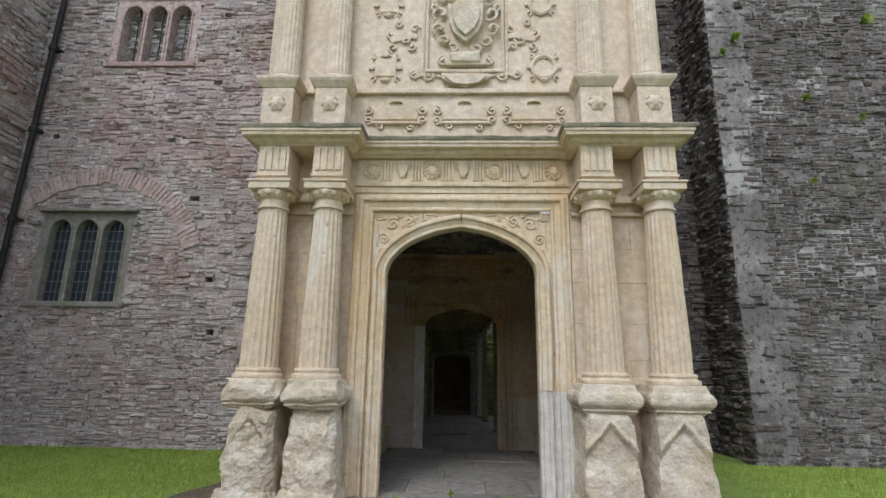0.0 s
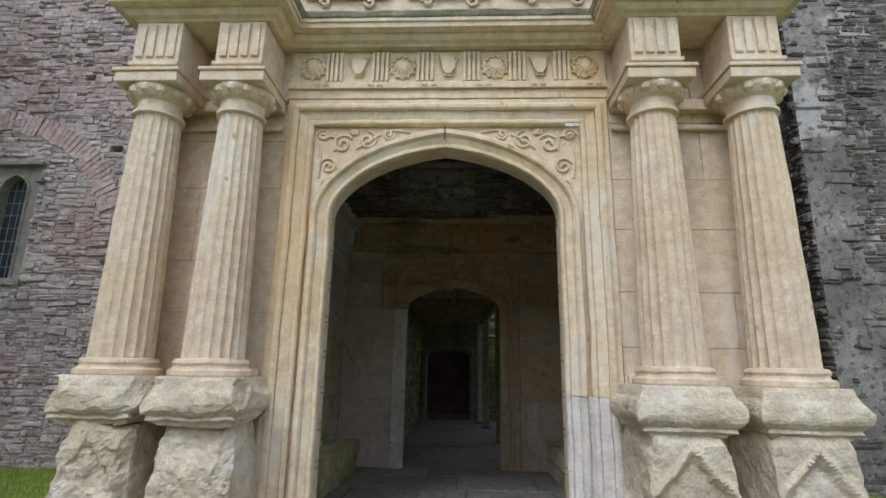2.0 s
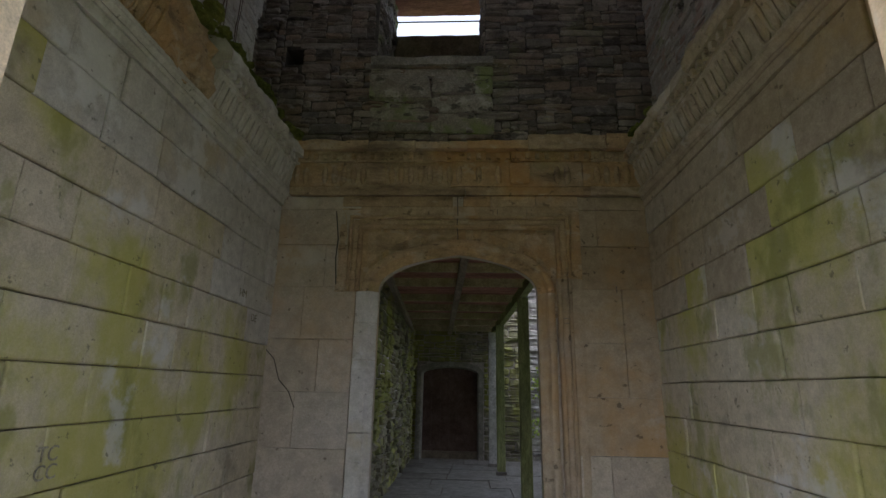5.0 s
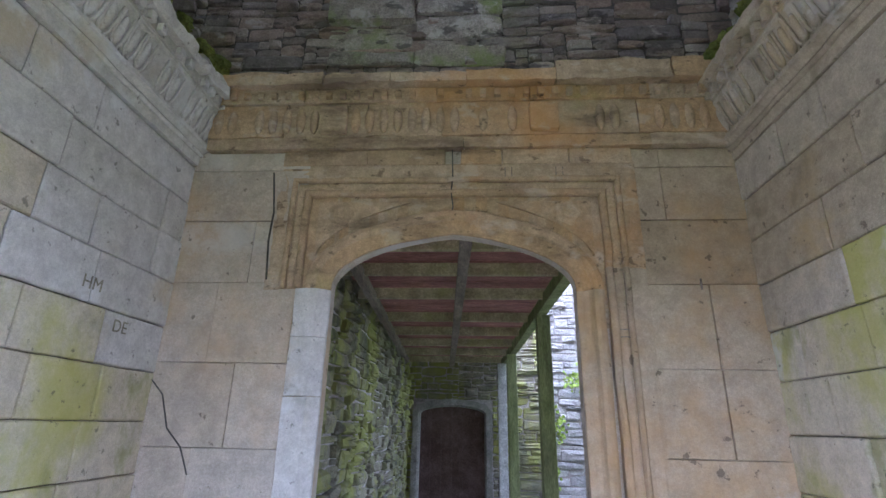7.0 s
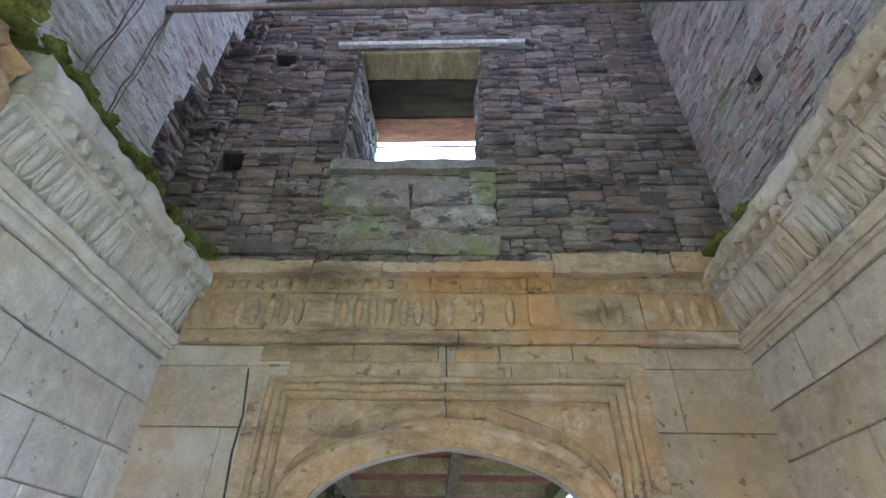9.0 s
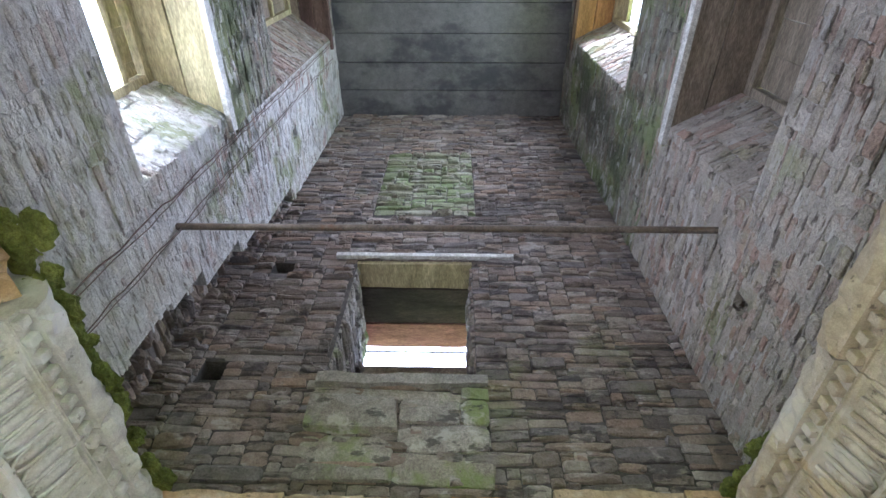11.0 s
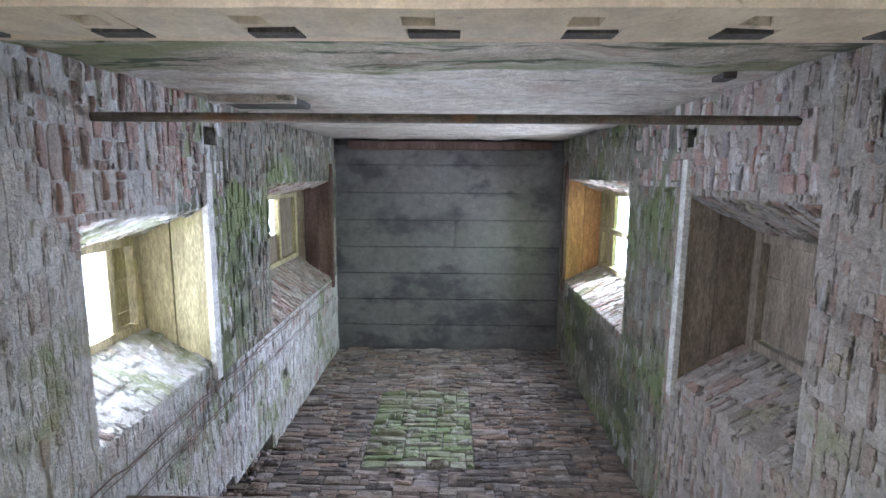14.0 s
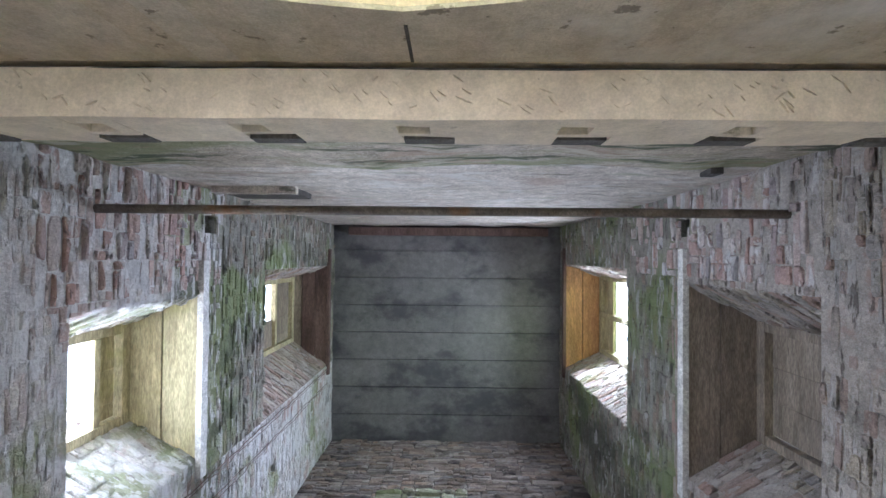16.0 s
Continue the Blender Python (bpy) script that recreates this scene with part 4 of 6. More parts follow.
for nm, prof in (("arch_roll", [(0.10, 6.149), (0.10, 6.085), (0.115, 6.065), (0.145, 6.065), (0.16, 6.085), (0.16, 6.149)]),
                 ("arch_hollow", [(0.045, 6.149), (0.045, 6.12), (0.098, 6.095), (0.098, 6.149)]),
                 ("arch_bead", [(0.0, 6.149), (0.0, 6.115), (0.01, 6.098), (0.032, 6.098), (0.043, 6.115), (0.043, 6.149)])):
    part(nm, worn(sweep(bmesh.new(), [(-HALF, 0.128 * k) for k in range(20)] + AP[1:-1] + [(HALF, 2.44 - 0.126 * k) for k in range(11)], prof)), CREAM_WARM, surround)
    part("repaired_foot", worn(sweep(bmesh.new(), [(HALF, 1.178 - 0.1178 * k) for k in range(11)], shallow(prof, 0.85))), REPAIR, surround, "pale grey-white replaced stone")
part("repaired_jamb", boxed(HALF + 0.002, 1.36, 6.13, 6.151, 0.0, 1.18, 0.004), REPAIR, surround, "pale grey-white replaced stone")


def scroll(name, cx, cz, y, r, turns, start, flip, radius, material, parent, lead=()):
    """A carved tendril that curls in on itself on a wall that faces -y."""
    n = int(18 * turns)
    pts = [(p[0], y, p[1]) for p in lead]
    for i in range(n + 1):
        a = start + flip * 2 * math.pi * turns * i / n
        rr = r * (1 - 0.85 * i / n)
        pts.append((cx + rr * math.cos(a), y, cz + rr * math.sin(a)))
    taper = [0.7 + 0.5 * i / len(pts) for i in range(len(pts))]
    return tube(name, pts, radius, material, parent, taper=taper)


for s in (-1, 1):
    for cx, cz, r, st, fl in ((0.66, 3.235, 0.085, 1.6, 1), (0.87, 3.20, 0.09, 2.6, -1), (0.98, 3.0, 0.075, 0.4, 1), (0.99, 2.83, 0.05, 1.5, -1),
                              (0.48, 3.29, 0.05, 3.0, 1), (1.04, 3.28, 0.055, 0.0, 1), (0.78, 3.31, 0.035, 4.0, -1), (1.06, 2.72, 0.03, 1.5, 1)):
        scroll("scrollwork", s * cx, cz, 6.142, r, 1.5, st if s > 0 else math.pi - st, fl * s, 0.013, CREAM_WARM, surround)
    for x0, z0, x1, z1 in ((0.3, 3.31, 0.5, 3.32), (0.55, 3.29, 0.75, 3.16), (0.94, 3.31, 0.94, 3.14), (0.9, 3.26, 1.08, 3.26), (1.06, 3.2, 1.06, 2.9), (1.0, 2.78, 1.09, 2.6)):
        tube("scrollwork", [(s * x0, 6.144, z0), (s * (x0 + x1) / 2 + 0.01, 6.14, (z0 + z1) / 2 + 0.01), (s * x1, 6.144, z1)], 0.011, CREAM_WARM, surround)
# Thin dark strips on the jambs paint the shade in tooled notches.
for s in (-1, 1):
    for i in range(9):
        z = 0.35 + 0.27 * i
        for dz in (0.0, 0.045):
            part("mason_notch", boxed(*sorted((s * (HALF - 0.0005), s * (HALF - 0.002))), 6.185, 6.262, z + dz, z + dz + 0.007), MORTAR_AND_SHADE, surround, "dark strip painting the shade in a shallow tooled notch")
part("keystone_joint", boxed(-0.006, 0.006, 6.058, 6.063, 3.2, 3.32), MORTAR_AND_SHADE, surround, "dark open joint at the crown")

# entablature over the door
entab = tagged(thing("entablature", (0, 6.0, 3.57), "carved limestone frieze and architrave with rosettes", "frieze"), kind="structure")
for nm, z0, z1, y in (("architrave_fascia", 3.60, 3.68, 6.09), ("architrave_band", 3.682, 3.74, 6.06), ("frieze_ground", 3.742, 4.06, 6.11)):
    part(nm, boxed(-1.36, 1.36, y, 6.149, z0, z1, 0.004), CREAM_WARM, entab)
for i in range(34):
    if i % 6 in (2, 3):
        for k in range(4):
            x = -1.28 + i * 0.077 + 0.013 * k
            part("gutta", boxed(x, x + 0.008, 6.048, 6.0595, 3.70, 3.722), CREAM_WARM, entab)


def disc_y(cx, y, cz, prof, seg=24, petals=0):
    """A turned boss on a wall that faces -y; prof: (radius, how far it stands out)."""
    bm = bmesh.new()
    rings = []
    for r, o in prof:
        rings.append([bm.verts.new((cx + r * (1 + (0.12 * math.cos(petals * 2 * math.pi * i / seg) if petals else 0)) * math.cos(2 * math.pi * i / seg), y - o,
                                    cz + r * (1 + (0.12 * math.cos(petals * 2 * math.pi * i / seg) if petals else 0)) * math.sin(2 * math.pi * i / seg))) for i in range(seg)])
    for a, b in zip(rings, rings[1:]):
        for i in range(seg):
            bm.faces.new((a[i], a[(i + 1) % seg], b[(i + 1) % seg], b[i]))
    bm.faces.new(rings[-1])
    bm.faces.new(rings[0][::-1])
    return bm


def plate(pts, y0, y1, bevel=0.0):
    """A flat shape with depth, drawn in x and z."""
    bm = bmesh.new()
    f = [bm.verts.new((x, y0, z)) for x, z in pts]
    k = [bm.verts.new((x, y1, z)) for x, z in pts]
    top = bm.faces.new(f)
    bm.faces.new(k[::-1])
    for i in range(len(pts)):
        j = (i + 1) % len(pts)
        bm.faces.new((f[i], k[i], k[j], f[j]))
    if bevel:
        bmesh.ops.bevel(bm, geom=list(top.edges), offset=bevel, segments=2, affect="EDGES")
    return bm


for i, cx in enumerate((-1.16, -0.76, -0.38, 0.02, 0.42, 0.80, 1.18)):
    if i % 2 == 0 or i == 0:
        part("rosette", disc_y(cx, 6.109, 3.9, [(0.11, 0.0), (0.11, 0.022), (0.09, 0.03), (0.082, 0.01), (0.05, 0.034), (0.03, 0.042)], 36, 12), CREAM_WARM, entab)
    else:
        part("carved_mask", plate([(cx - 0.09, 3.99), (cx - 0.05, 3.96), (cx + 0.05, 3.96), (cx + 0.09, 3.99), (cx + 0.045, 3.89), (cx + 0.035, 3.81), (cx - 0.035, 3.81), (cx - 0.045, 3.89)], 6.068, 6.109, 0.014), CREAM_WARM, entab)
for cx in (-0.97, -0.57, -0.18, 0.22, 0.61, 0.99):
    for k in range(4):
        part("triglyph_bar", boxed(cx - 0.075 + k * 0.04, cx - 0.075 + k * 0.04 + 0.026, 6.076, 6.109, 3.76, 4.04, 0.006), CREAM_WARM, entab)

# main cornice, breaking forward over each pair of columns
PATH = [(-2.54, 6.25), (-2.54, 5.66), (-1.36, 5.66), (-1.36, 6.01), (1.36, 6.01), (1.36, 5.66), (2.60, 5.66), (2.60, 6.25)]
cornice = tagged(thing("cornice", (0, 5.9, 4.05), "weathered limestone cornice dark with lichen on top", "cornice"), kind="structure")
part("bed_mould", moulding(bmesh.new(), PATH, [(-0.3, 4.066), (-0.03, 4.066), (-0.015, 4.081), (0.02, 4.093), (0.05, 4.125), (0.055, 4.140), (-0.3, 4.140)]), CREAM, cornice)
part("corona", moulding(bmesh.new(), PATH, [(-0.3, 4.141), (0.10, 4.141), (0.125, 4.145), (0.13, 4.185), (0.145, 4.189), (0.148, 4.217), (-0.3, 4.217)]), CREAM, cornice)
bm = moulding(bmesh.new(), PATH, [(-0.3, 4.219), (0.152, 4.219), (0.16, 4.229), (0.172, 4.261), (0.168, 4.273), (-0.05, 4.289), (-0.3, 4.293)])
bmesh.ops.subdivide_edges(bm, edges=[e for e in bm.edges if e.calc_length() > 0.5], cuts=14)
part("weathered_top", roughen(roughen(bm, 0.009, 6.0), 0.006, 19.0), CORNICE_STONE, cornice, "lichen-darkened worn top course")
part("soffit_west", boxed(-2.6, -1.32, 5.94, 6.126, 4.072, 4.12), CREAM, cornice)
part("soffit_east", boxed(1.32, 2.6, 5.94, 6.126, 4.072, 4.12), CREAM, cornice)

# ---- columns ----
COLS = (-2.31, -1.63, 1.62, 2.37)


def chipped(bm, centre, count, depth, seed, hold):
    """Break flat facets off a stone: points past each of some random planes are drawn back onto it."""
    rng = random.Random(seed)
    c = Vector(centre)
    for k in range(count):
        n = Vector((rng.uniform(-1, 1), rng.uniform(-1.3, 0.2), rng.uniform(-0.2, 0.6))).normalized()
        far = max(n.dot(v.co - c) for v in bm.verts)
        lim = far * (1 - depth * rng.uniform(0.35, 1.0))
        for v in bm.verts:
            past = n.dot(v.co - c) - lim
            if past > 0 and not hold(v.co):
                v.co -= n * past
    return bm


def eroded_pedestal(cx, cy, seed, parent, chevron):
    """A squared pedestal eaten by frost: foot, shaft and a moulded cap, each broken in its own way."""
    for nm, z0, z1, step, shape, wear in (
            ("pedestal_foot", 0.0, 0.14, 0.04, ((0.0, 0.31), (0.10, 0.32), (0.14, 0.27)), 0.03),
            ("pedestal", 0.11, 1.0, 0.022, ((0.11, 0.30), (0.3, 0.29), (0.55, 0.265), (0.8, 0.26), (0.93, 0.27), (1.0, 0.26)), 0.02),
            ("pedestal_cap", 0.97, 1.28, 0.02, ((0.97, 0.24), (0.995, 0.25), (1.005, 0.285), (1.025, 0.287), (1.033, 0.272), (1.045, 0.30), (1.062, 0.305), (1.07, 0.322), (1.10, 0.335), (1.16, 0.33), (1.19, 0.315), (1.20, 0.30), (1.25, 0.285), (1.28, 0.27)), 0.014)):
        bm = gridbox(-1, 1, -1, 1, z0, z1, 2.0 / (30 if nm == "pedestal" else 18))
        for k in range(1, round((z1 - z0) / step)):
            bmesh.ops.bisect_plane(bm, geom=bm.verts[:] + bm.edges[:] + bm.faces[:], plane_co=(0, 0, z0 + k * step), plane_no=(0, 0, 1))
        for v in bm.verts:
            t = v.co.z
            for (a, ha), (b, hb) in zip(shape, shape[1:]):
                if a <= t <= b + 1e-5:
                    half = ha + (hb - ha) * (t - a) / (b - a)
                    break
            px, py = v.co.x, v.co.y
            v.co.x, v.co.y = cx + px * half, cy + py * half
            if nm == "pedestal" and py < -0.99:
                # the carved front: a raised chevron over a sunk triangle
                fold = t - (0.90 - 1.15 * abs(px) * half)
                rise = max(0.0, 1 - abs(fold - 0.02) / 0.05)
                sink = min(1.0, max(0.0, -0.02 - fold) / 0.05) * min(1.0, max(0.0, t - 0.35) / 0.15)
                v.co.y += 0.03 * sink - 0.03 * rise * min(1.0, max(0.0, t - 0.45) / 0.1)
        hold = lambda c: c.z > 1.262
        if nm == "pedestal":
            chipped(bm, (cx, cy, 0.55), 9 if chevron else 18, 0.10 if chevron else 0.20, seed * 7 + 1, hold)
        else:
            chipped(bm, (cx, cy, (z0 + z1) / 2), 3 if chevron else 7, 0.06 if chevron else 0.11, seed * 7 + 2, hold)
        wear *= 0.7 if chevron else 1.35
        roughen(bm, wear, 5.0, seed + z0, hold)
        roughen(bm, wear * 0.5, 14.0, seed + 3, hold)
        roughen(bm, wear * 0.3, 33.0, seed + 7, hold)
        part(nm, bm, ERODED, parent, "deeply eroded limestone" if nm == "pedestal" else "")
    rng = random.Random(int(seed * 10))
    for k in range(7):
        x, y, r = cx + rng.uniform(-0.33, 0.3), cy - rng.uniform(0.2, 0.36), rng.uniform(0.05, 0.1)
        bm = gridbox(x - r, x + r, y - r * 0.7, y + r * 0.7, 0.0, r * 0.9, 0.04)
        part("footing_stone", roughen(chipped(bm, (x, y, r * 0.4), 6, 0.3, seed * 3 + k, lambda c: c.z < 0.01), 0.012, 12, seed + k), ERODED, parent)


for i, cx in enumerate(COLS):
    cy = 5.86
    col = thing("fluted_column", (cx, cy, 0), "fluted cream limestone column on a deeply eroded carved pedestal" if i < 2 else "fluted cream limestone column on an eroded pedestal carved with chevrons",
                "column", "columns of the porch front")
    eroded_pedestal(cx + (0.04 if i < 2 else -0.05), cy - 0.02, 3.7 * i + 1, col, i > 1)
    part("base_moulding", roughen(lathe(bmesh.new(), cx, cy, [(0.27, 1.27), (0.28, 1.29), (0.28, 1.32), (0.25, 1.335), (0.245, 1.35), (0.255, 1.37), (0.245, 1.395), (0.215, 1.40)], 36), 0.008, 7, i), CREAM, col)
    prof = [(0.212 - 0.045 * (k / 16) ** 1.3, 1.40 + 1.86 * k / 16) for k in range(17)]
    part("shaft", roughen(lathe(bmesh.new(), cx, cy, prof, flutes=20, depth=0.014), 0.004, 5, i + 2), CREAM, col, "fluted tapering shaft")
    part("necking", lathe(bmesh.new(), cx, cy, [(0.165, 3.26), (0.19, 3.27), (0.19, 3.295), (0.168, 3.305), (0.168, 3.38), (0.20, 3.40), (0.235, 3.45), (0.242, 3.485)], 40), CREAM, col)
    for k in range(12):
        a = 2 * math.pi * k / 12
        part("egg", roughen(lathe(bmesh.new(), cx + 0.215 * math.cos(a), cy + 0.215 * math.sin(a), [(0.008, 3.40), (0.036, 3.425), (0.04, 3.46), (0.02, 3.484)], 10), 0.001, 3), CREAM, col)
    bm = boxed(cx - 0.25, cx + 0.25, cy - 0.25, cy + 0.28, 3.486, 3.57, 0.01)
    part("abacus", roughen(bm, 0.004, 4, i), CREAM, col)
    bm = boxed(cx - 0.265, cx + 0.265, cy - 0.265, cy + 0.285, 3.571, 3.60, 0.008)
    part("abacus_fillet", bm, CREAM, col)
    bm = boxed(cx - 0.19, cx + 0.19, cy - 0.17, cy + 0.285, 3.602, 4.06, 0.008)
    block = part("frieze_block", bm, CREAM, col)
    for k in range(4):
        part("triglyph_bar", boxed(cx - 0.16 + k * 0.085, cx - 0.16 + k * 0.085 + 0.062, cy - 0.19, cy - 0.168, 3.74, 4.03, 0.01), CREAM, block)
    part("block_band", boxed(cx - 0.2, cx + 0.2, cy - 0.2, cy + 0.28, 3.66, 3.69, 0.006), CREAM, block)
# wall strings between the columns
for s in (-1, 1):
    for z0, z1, y in ((3.46, 3.56, 6.05), (3.30, 3.34, 6.08), (1.26, 1.34, 6.06)):
        part("string_course", boxed(min(s * 1.38, s * 2.6), max(s * 1.38, s * 2.6), y, 6.127, z0, z1, 0.01), CREAM, front)

# ---- upper storey of the front ----
UY = 6.0
part("string_course", boxed(-2.6, 2.6, UY - 0.06, UY - 0.001, 4.93, 5.0, 0.015), CREAM_PALE, front)
for i, cx in enumerate((-2.33, -1.66, 1.66, 2.36)):
    cy = 5.88
    c2 = thing("upper_column", (cx, cy, 4.39), "pale limestone upper column on a square pedestal with a carved boss", "column", "columns of the upper storey")
    part("pedestal", boxed(cx - 0.20, cx + 0.20, cy - 0.20, cy + 0.118, 4.285, 4.86, 0.008), CREAM_PALE, c2)
    part("pedestal_cap", moulding(bmesh.new(), [(cx - 0.2, cy + 0.11), (cx - 0.2, cy - 0.2), (cx + 0.2, cy - 0.2), (cx + 0.2, cy + 0.11)],
                                  [(-0.15, 4.862), (0.01, 4.862), (0.03, 4.89), (0.06, 4.93), (0.075, 4.96), (0.075, 4.99), (-0.15, 5.0)]), CREAM_PALE, c2)
    boss = part("carved_boss", disc_y(cx, cy - 0.199, 4.63, [(0.10, 0.0), (0.095, 0.02), (0.07, 0.035), (0.04, 0.05), (0.015, 0.055)], 30, 6), CREAM_PALE, c2)
    for s in (-1, 1):
        scroll("boss_scroll", cx + s * 0.07, 4.70, cy - 0.215, 0.035, 1.2, 1.5, s, 0.01, CREAM_PALE, boss)
    part("base_moulding", lathe(bmesh.new(), cx, cy, [(0.22, 5.0), (0.235, 5.02), (0.22, 5.05), (0.19, 5.06), (0.20, 5.085), (0.17, 5.10)], 32), CREAM_PALE, c2)
    part("shaft", lathe(bmesh.new(), cx, cy, [(0.168 - 0.03 * k / 10, 5.10 + 2.6 * k / 10) for k in range(11)], flutes=20, depth=0.011), CREAM_PALE, c2)
    part("capital", lathe(bmesh.new(), cx, cy, [(0.14, 7.70), (0.2, 7.8), (0.22, 7.9)], 24), CREAM_PALE, c2)


def cartouche(cx, cz, w, h, round_one, parent_label):
    c = thing("carved_cartouche", (cx, UY, cz), parent_label, "carving", "cartouches on the upper wall")
    if round_one:
        part("ring", disc_y(cx, UY, cz, [(w * 0.5, 0.0), (w * 0.5, 0.03), (w * 0.43, 0.045), (w * 0.36, 0.03), (w * 0.35, 0.008)], 32), CREAM_PALE, c)
    else:
        part("tablet", plate([(cx - w * 0.4, cz - h * 0.4), (cx + w * 0.4, cz - h * 0.4), (cx + w * 0.4, cz + h * 0.4), (cx - w * 0.4, cz + h * 0.4)], UY - 0.03, UY, 0.012), CREAM_PALE, c)
    for sx in (-1, 1):
        for sz in (-1, 1):
            scroll("scroll", cx + sx * w * 0.46, cz + sz * h * 0.46, UY - 0.02, h * 0.14, 0.8, 1.6 * sz, sx * sz, 0.017, CREAM_PALE, c)
        part("lug", roughen(boxed(cx + sx * w * 0.52 - 0.04, cx + sx * w * 0.52 + 0.04, UY - 0.04, UY, cz - 0.03, cz + 0.03, 0.015), 0.006, 8), CREAM_PALE, c)
    for sz in (-1, 1):
        part("crest", plate([(cx - w * 0.22, cz + sz * h * 0.5), (cx - w * 0.08, cz + sz * h * 0.62), (cx + w * 0.08, cz + sz * h * 0.62), (cx + w * 0.22, cz + sz * h * 0.5), (cx, cz + sz * h * 0.44)], UY - 0.045, UY, 0.012), CREAM_PALE, c)


for cx, cz, w, h, rd in ((-1.03, 5.33, 0.36, 0.34, False), (1.08, 5.33, 0.36, 0.34, True), (-1.02, 6.3, 0.34, 0.3, False), (1.06, 6.3, 0.34, 0.3, True)):
    cartouche(cx, cz, w, h, rd, "carved round limestone cartouche with scrolled edge" if rd else "carved square limestone cartouche with scrolled edge")
for s in (-1, 1):
    c = thing("strapwork_bracket", (s * 0.8, UY, 5.8), "curling carved limestone strapwork on the upper wall", "carving", "strapwork on the upper wall")
    for k, (dx, dz, r) in enumerate(((-0.15, 0.12, 0.07), (0.08, 0.2, 0.06), (0.17, 0.02, 0.07), (-0.02, -0.05, 0.09), (-0.12, -0.16, 0.06), (0.14, -0.17, 0.07))):
        scroll("scroll", s * 0.8 + s * dx, 5.8 + dz, UY - 0.02, r, 1.1, 0.9 * k, s * (1 if k % 2 else -1), 0.022, CREAM_PALE, c)
    part("strap", plate([(s * 0.8 + s * a, 5.8 + b) for a, b in ((-0.2, 0.02), (-0.05, 0.1), (0.05, 0.02), (0.2, -0.04), (0.16, -0.1), (0.02, -0.06), (-0.1, -0.02), (-0.18, -0.05))], UY - 0.035, UY, 0.01), CREAM_PALE, c)
for cx in (-0.87, 0.03, 0.93):
    c = thing("carved_tablet", (cx, UY, 4.64), "long carved limestone strapwork tablet with curled ends", "carving", "tablets over the cornice")
    part("tablet", plate([(cx - 0.29, 4.56), (cx + 0.29, 4.56), (cx + 0.29, 4.75), (cx - 0.29, 4.75)], UY - 0.03, UY, 0.01), CREAM_PALE, c)
    part("lower_strap", roughen(boxed(cx - 0.33, cx + 0.33, UY - 0.05, UY, 4.50, 4.535, 0.01), 0.004, 8), CREAM_PALE, c)
    for sx in (-1, 1):
        scroll("scroll", cx + sx * 0.36, 4.69, UY - 0.02, 0.07, 1.2, 1.6, sx, 0.018, CREAM_PALE, c)
        scroll("scroll", cx + sx * 0.36, 4.56, UY - 0.02, 0.06, 1.2, 4.6, -sx, 0.018, CREAM_PALE, c)
        scroll("scroll", cx + sx * 0.2, 4.46, UY - 0.02, 0.05, 1.0, 3.0, sx, 0.018, CREAM_PALE, c)
    part("crest", plate([(cx - 0.09, 4.80), (cx, 4.83), (cx + 0.09, 4.80), (cx + 0.06, 4.86), (cx - 0.06, 4.86)], UY - 0.04, UY, 0.01), CREAM_PALE, c)
arms = thing("coat_of_arms", (0.04, UY, 5.2), "weathered carved limestone coat of arms in a moulded frame", "carving")
for nm, o in (("frame_roll", 0.0), ("frame_fillet", 0.05)):
    part(nm, sweep(bmesh.new(), [(-0.46, 7.2), (-0.46, 5.28), (0.52, 5.28), (0.52, 7.2)], [(-o, UY), (-o, UY - 0.05 + o * 0.5), (-o - 0.02, UY - 0.06 + o * 0.5), (-o - 0.04, UY - 0.05 + o * 0.5), (-o - 0.04, UY)]), CREAM_PALE, arms)
bm = plate([(0.04 + a, 5.95 + b) for a, b in ((-0.24, 0.3), (-0.12, 0.26), (0, 0.3), (0.12, 0.26), (0.24, 0.3), (0.22, 0.02), (0.16, -0.14), (0, -0.28), (-0.16, -0.14), (-0.22, 0.02))], UY - 0.16, UY, 0.05)
part("shield", roughen(bm, 0.008, 9), ERODED, arms, "plain worn shield")
for s in (-1, 1):
    for dx, dz, r in ((0.34, 0.18, 0.12), (0.36, -0.05, 0.1), (0.28, -0.24, 0.09), (0.16, -0.36, 0.08), (0.33, 0.4, 0.1), (0.42, 0.28, 0.06), (0.2, 0.42, 0.09)):
        scroll("mantling", 0.04 + s * dx, 5.95 + dz, UY - 0.05, r, 0.95, 1.0 + dx * 9, s, 0.026, ERODED, arms)
    scroll("mantling", 0.04 + s * 0.3, 5.42, UY - 0.03, 0.08, 1.3, 1.5, -s, 0.02, CREAM_PALE, arms)
part("mound", roughen(boxed(-0.16, 0.24, UY - 0.12, UY, 5.36, 5.52, 0.04), 0.025, 8), ERODED, arms)
part("ribbon", roughen(boxed(-0.24, 0.32, UY - 0.08, UY, 5.33, 5.40, 0.02), 0.015, 6), ERODED, arms)
apron = thing("carved_apron", (0.04, UY, 5.1), "lobed carved limestone apron under the arms", "carving")
part("lobe", roughen(plate([(0.04 + a, 5.14 + b) for a, b in ((-0.32, 0.06), (0.32, 0.06), (0.3, -0.02), (0.15, -0.06), (0.08, -0.1), (0, -0.14), (-0.08, -0.1), (-0.15, -0.06), (-0.3, -0.02))], UY - 0.11, UY, 0.03), 0.01, 9), CREAM_PALE, apron)
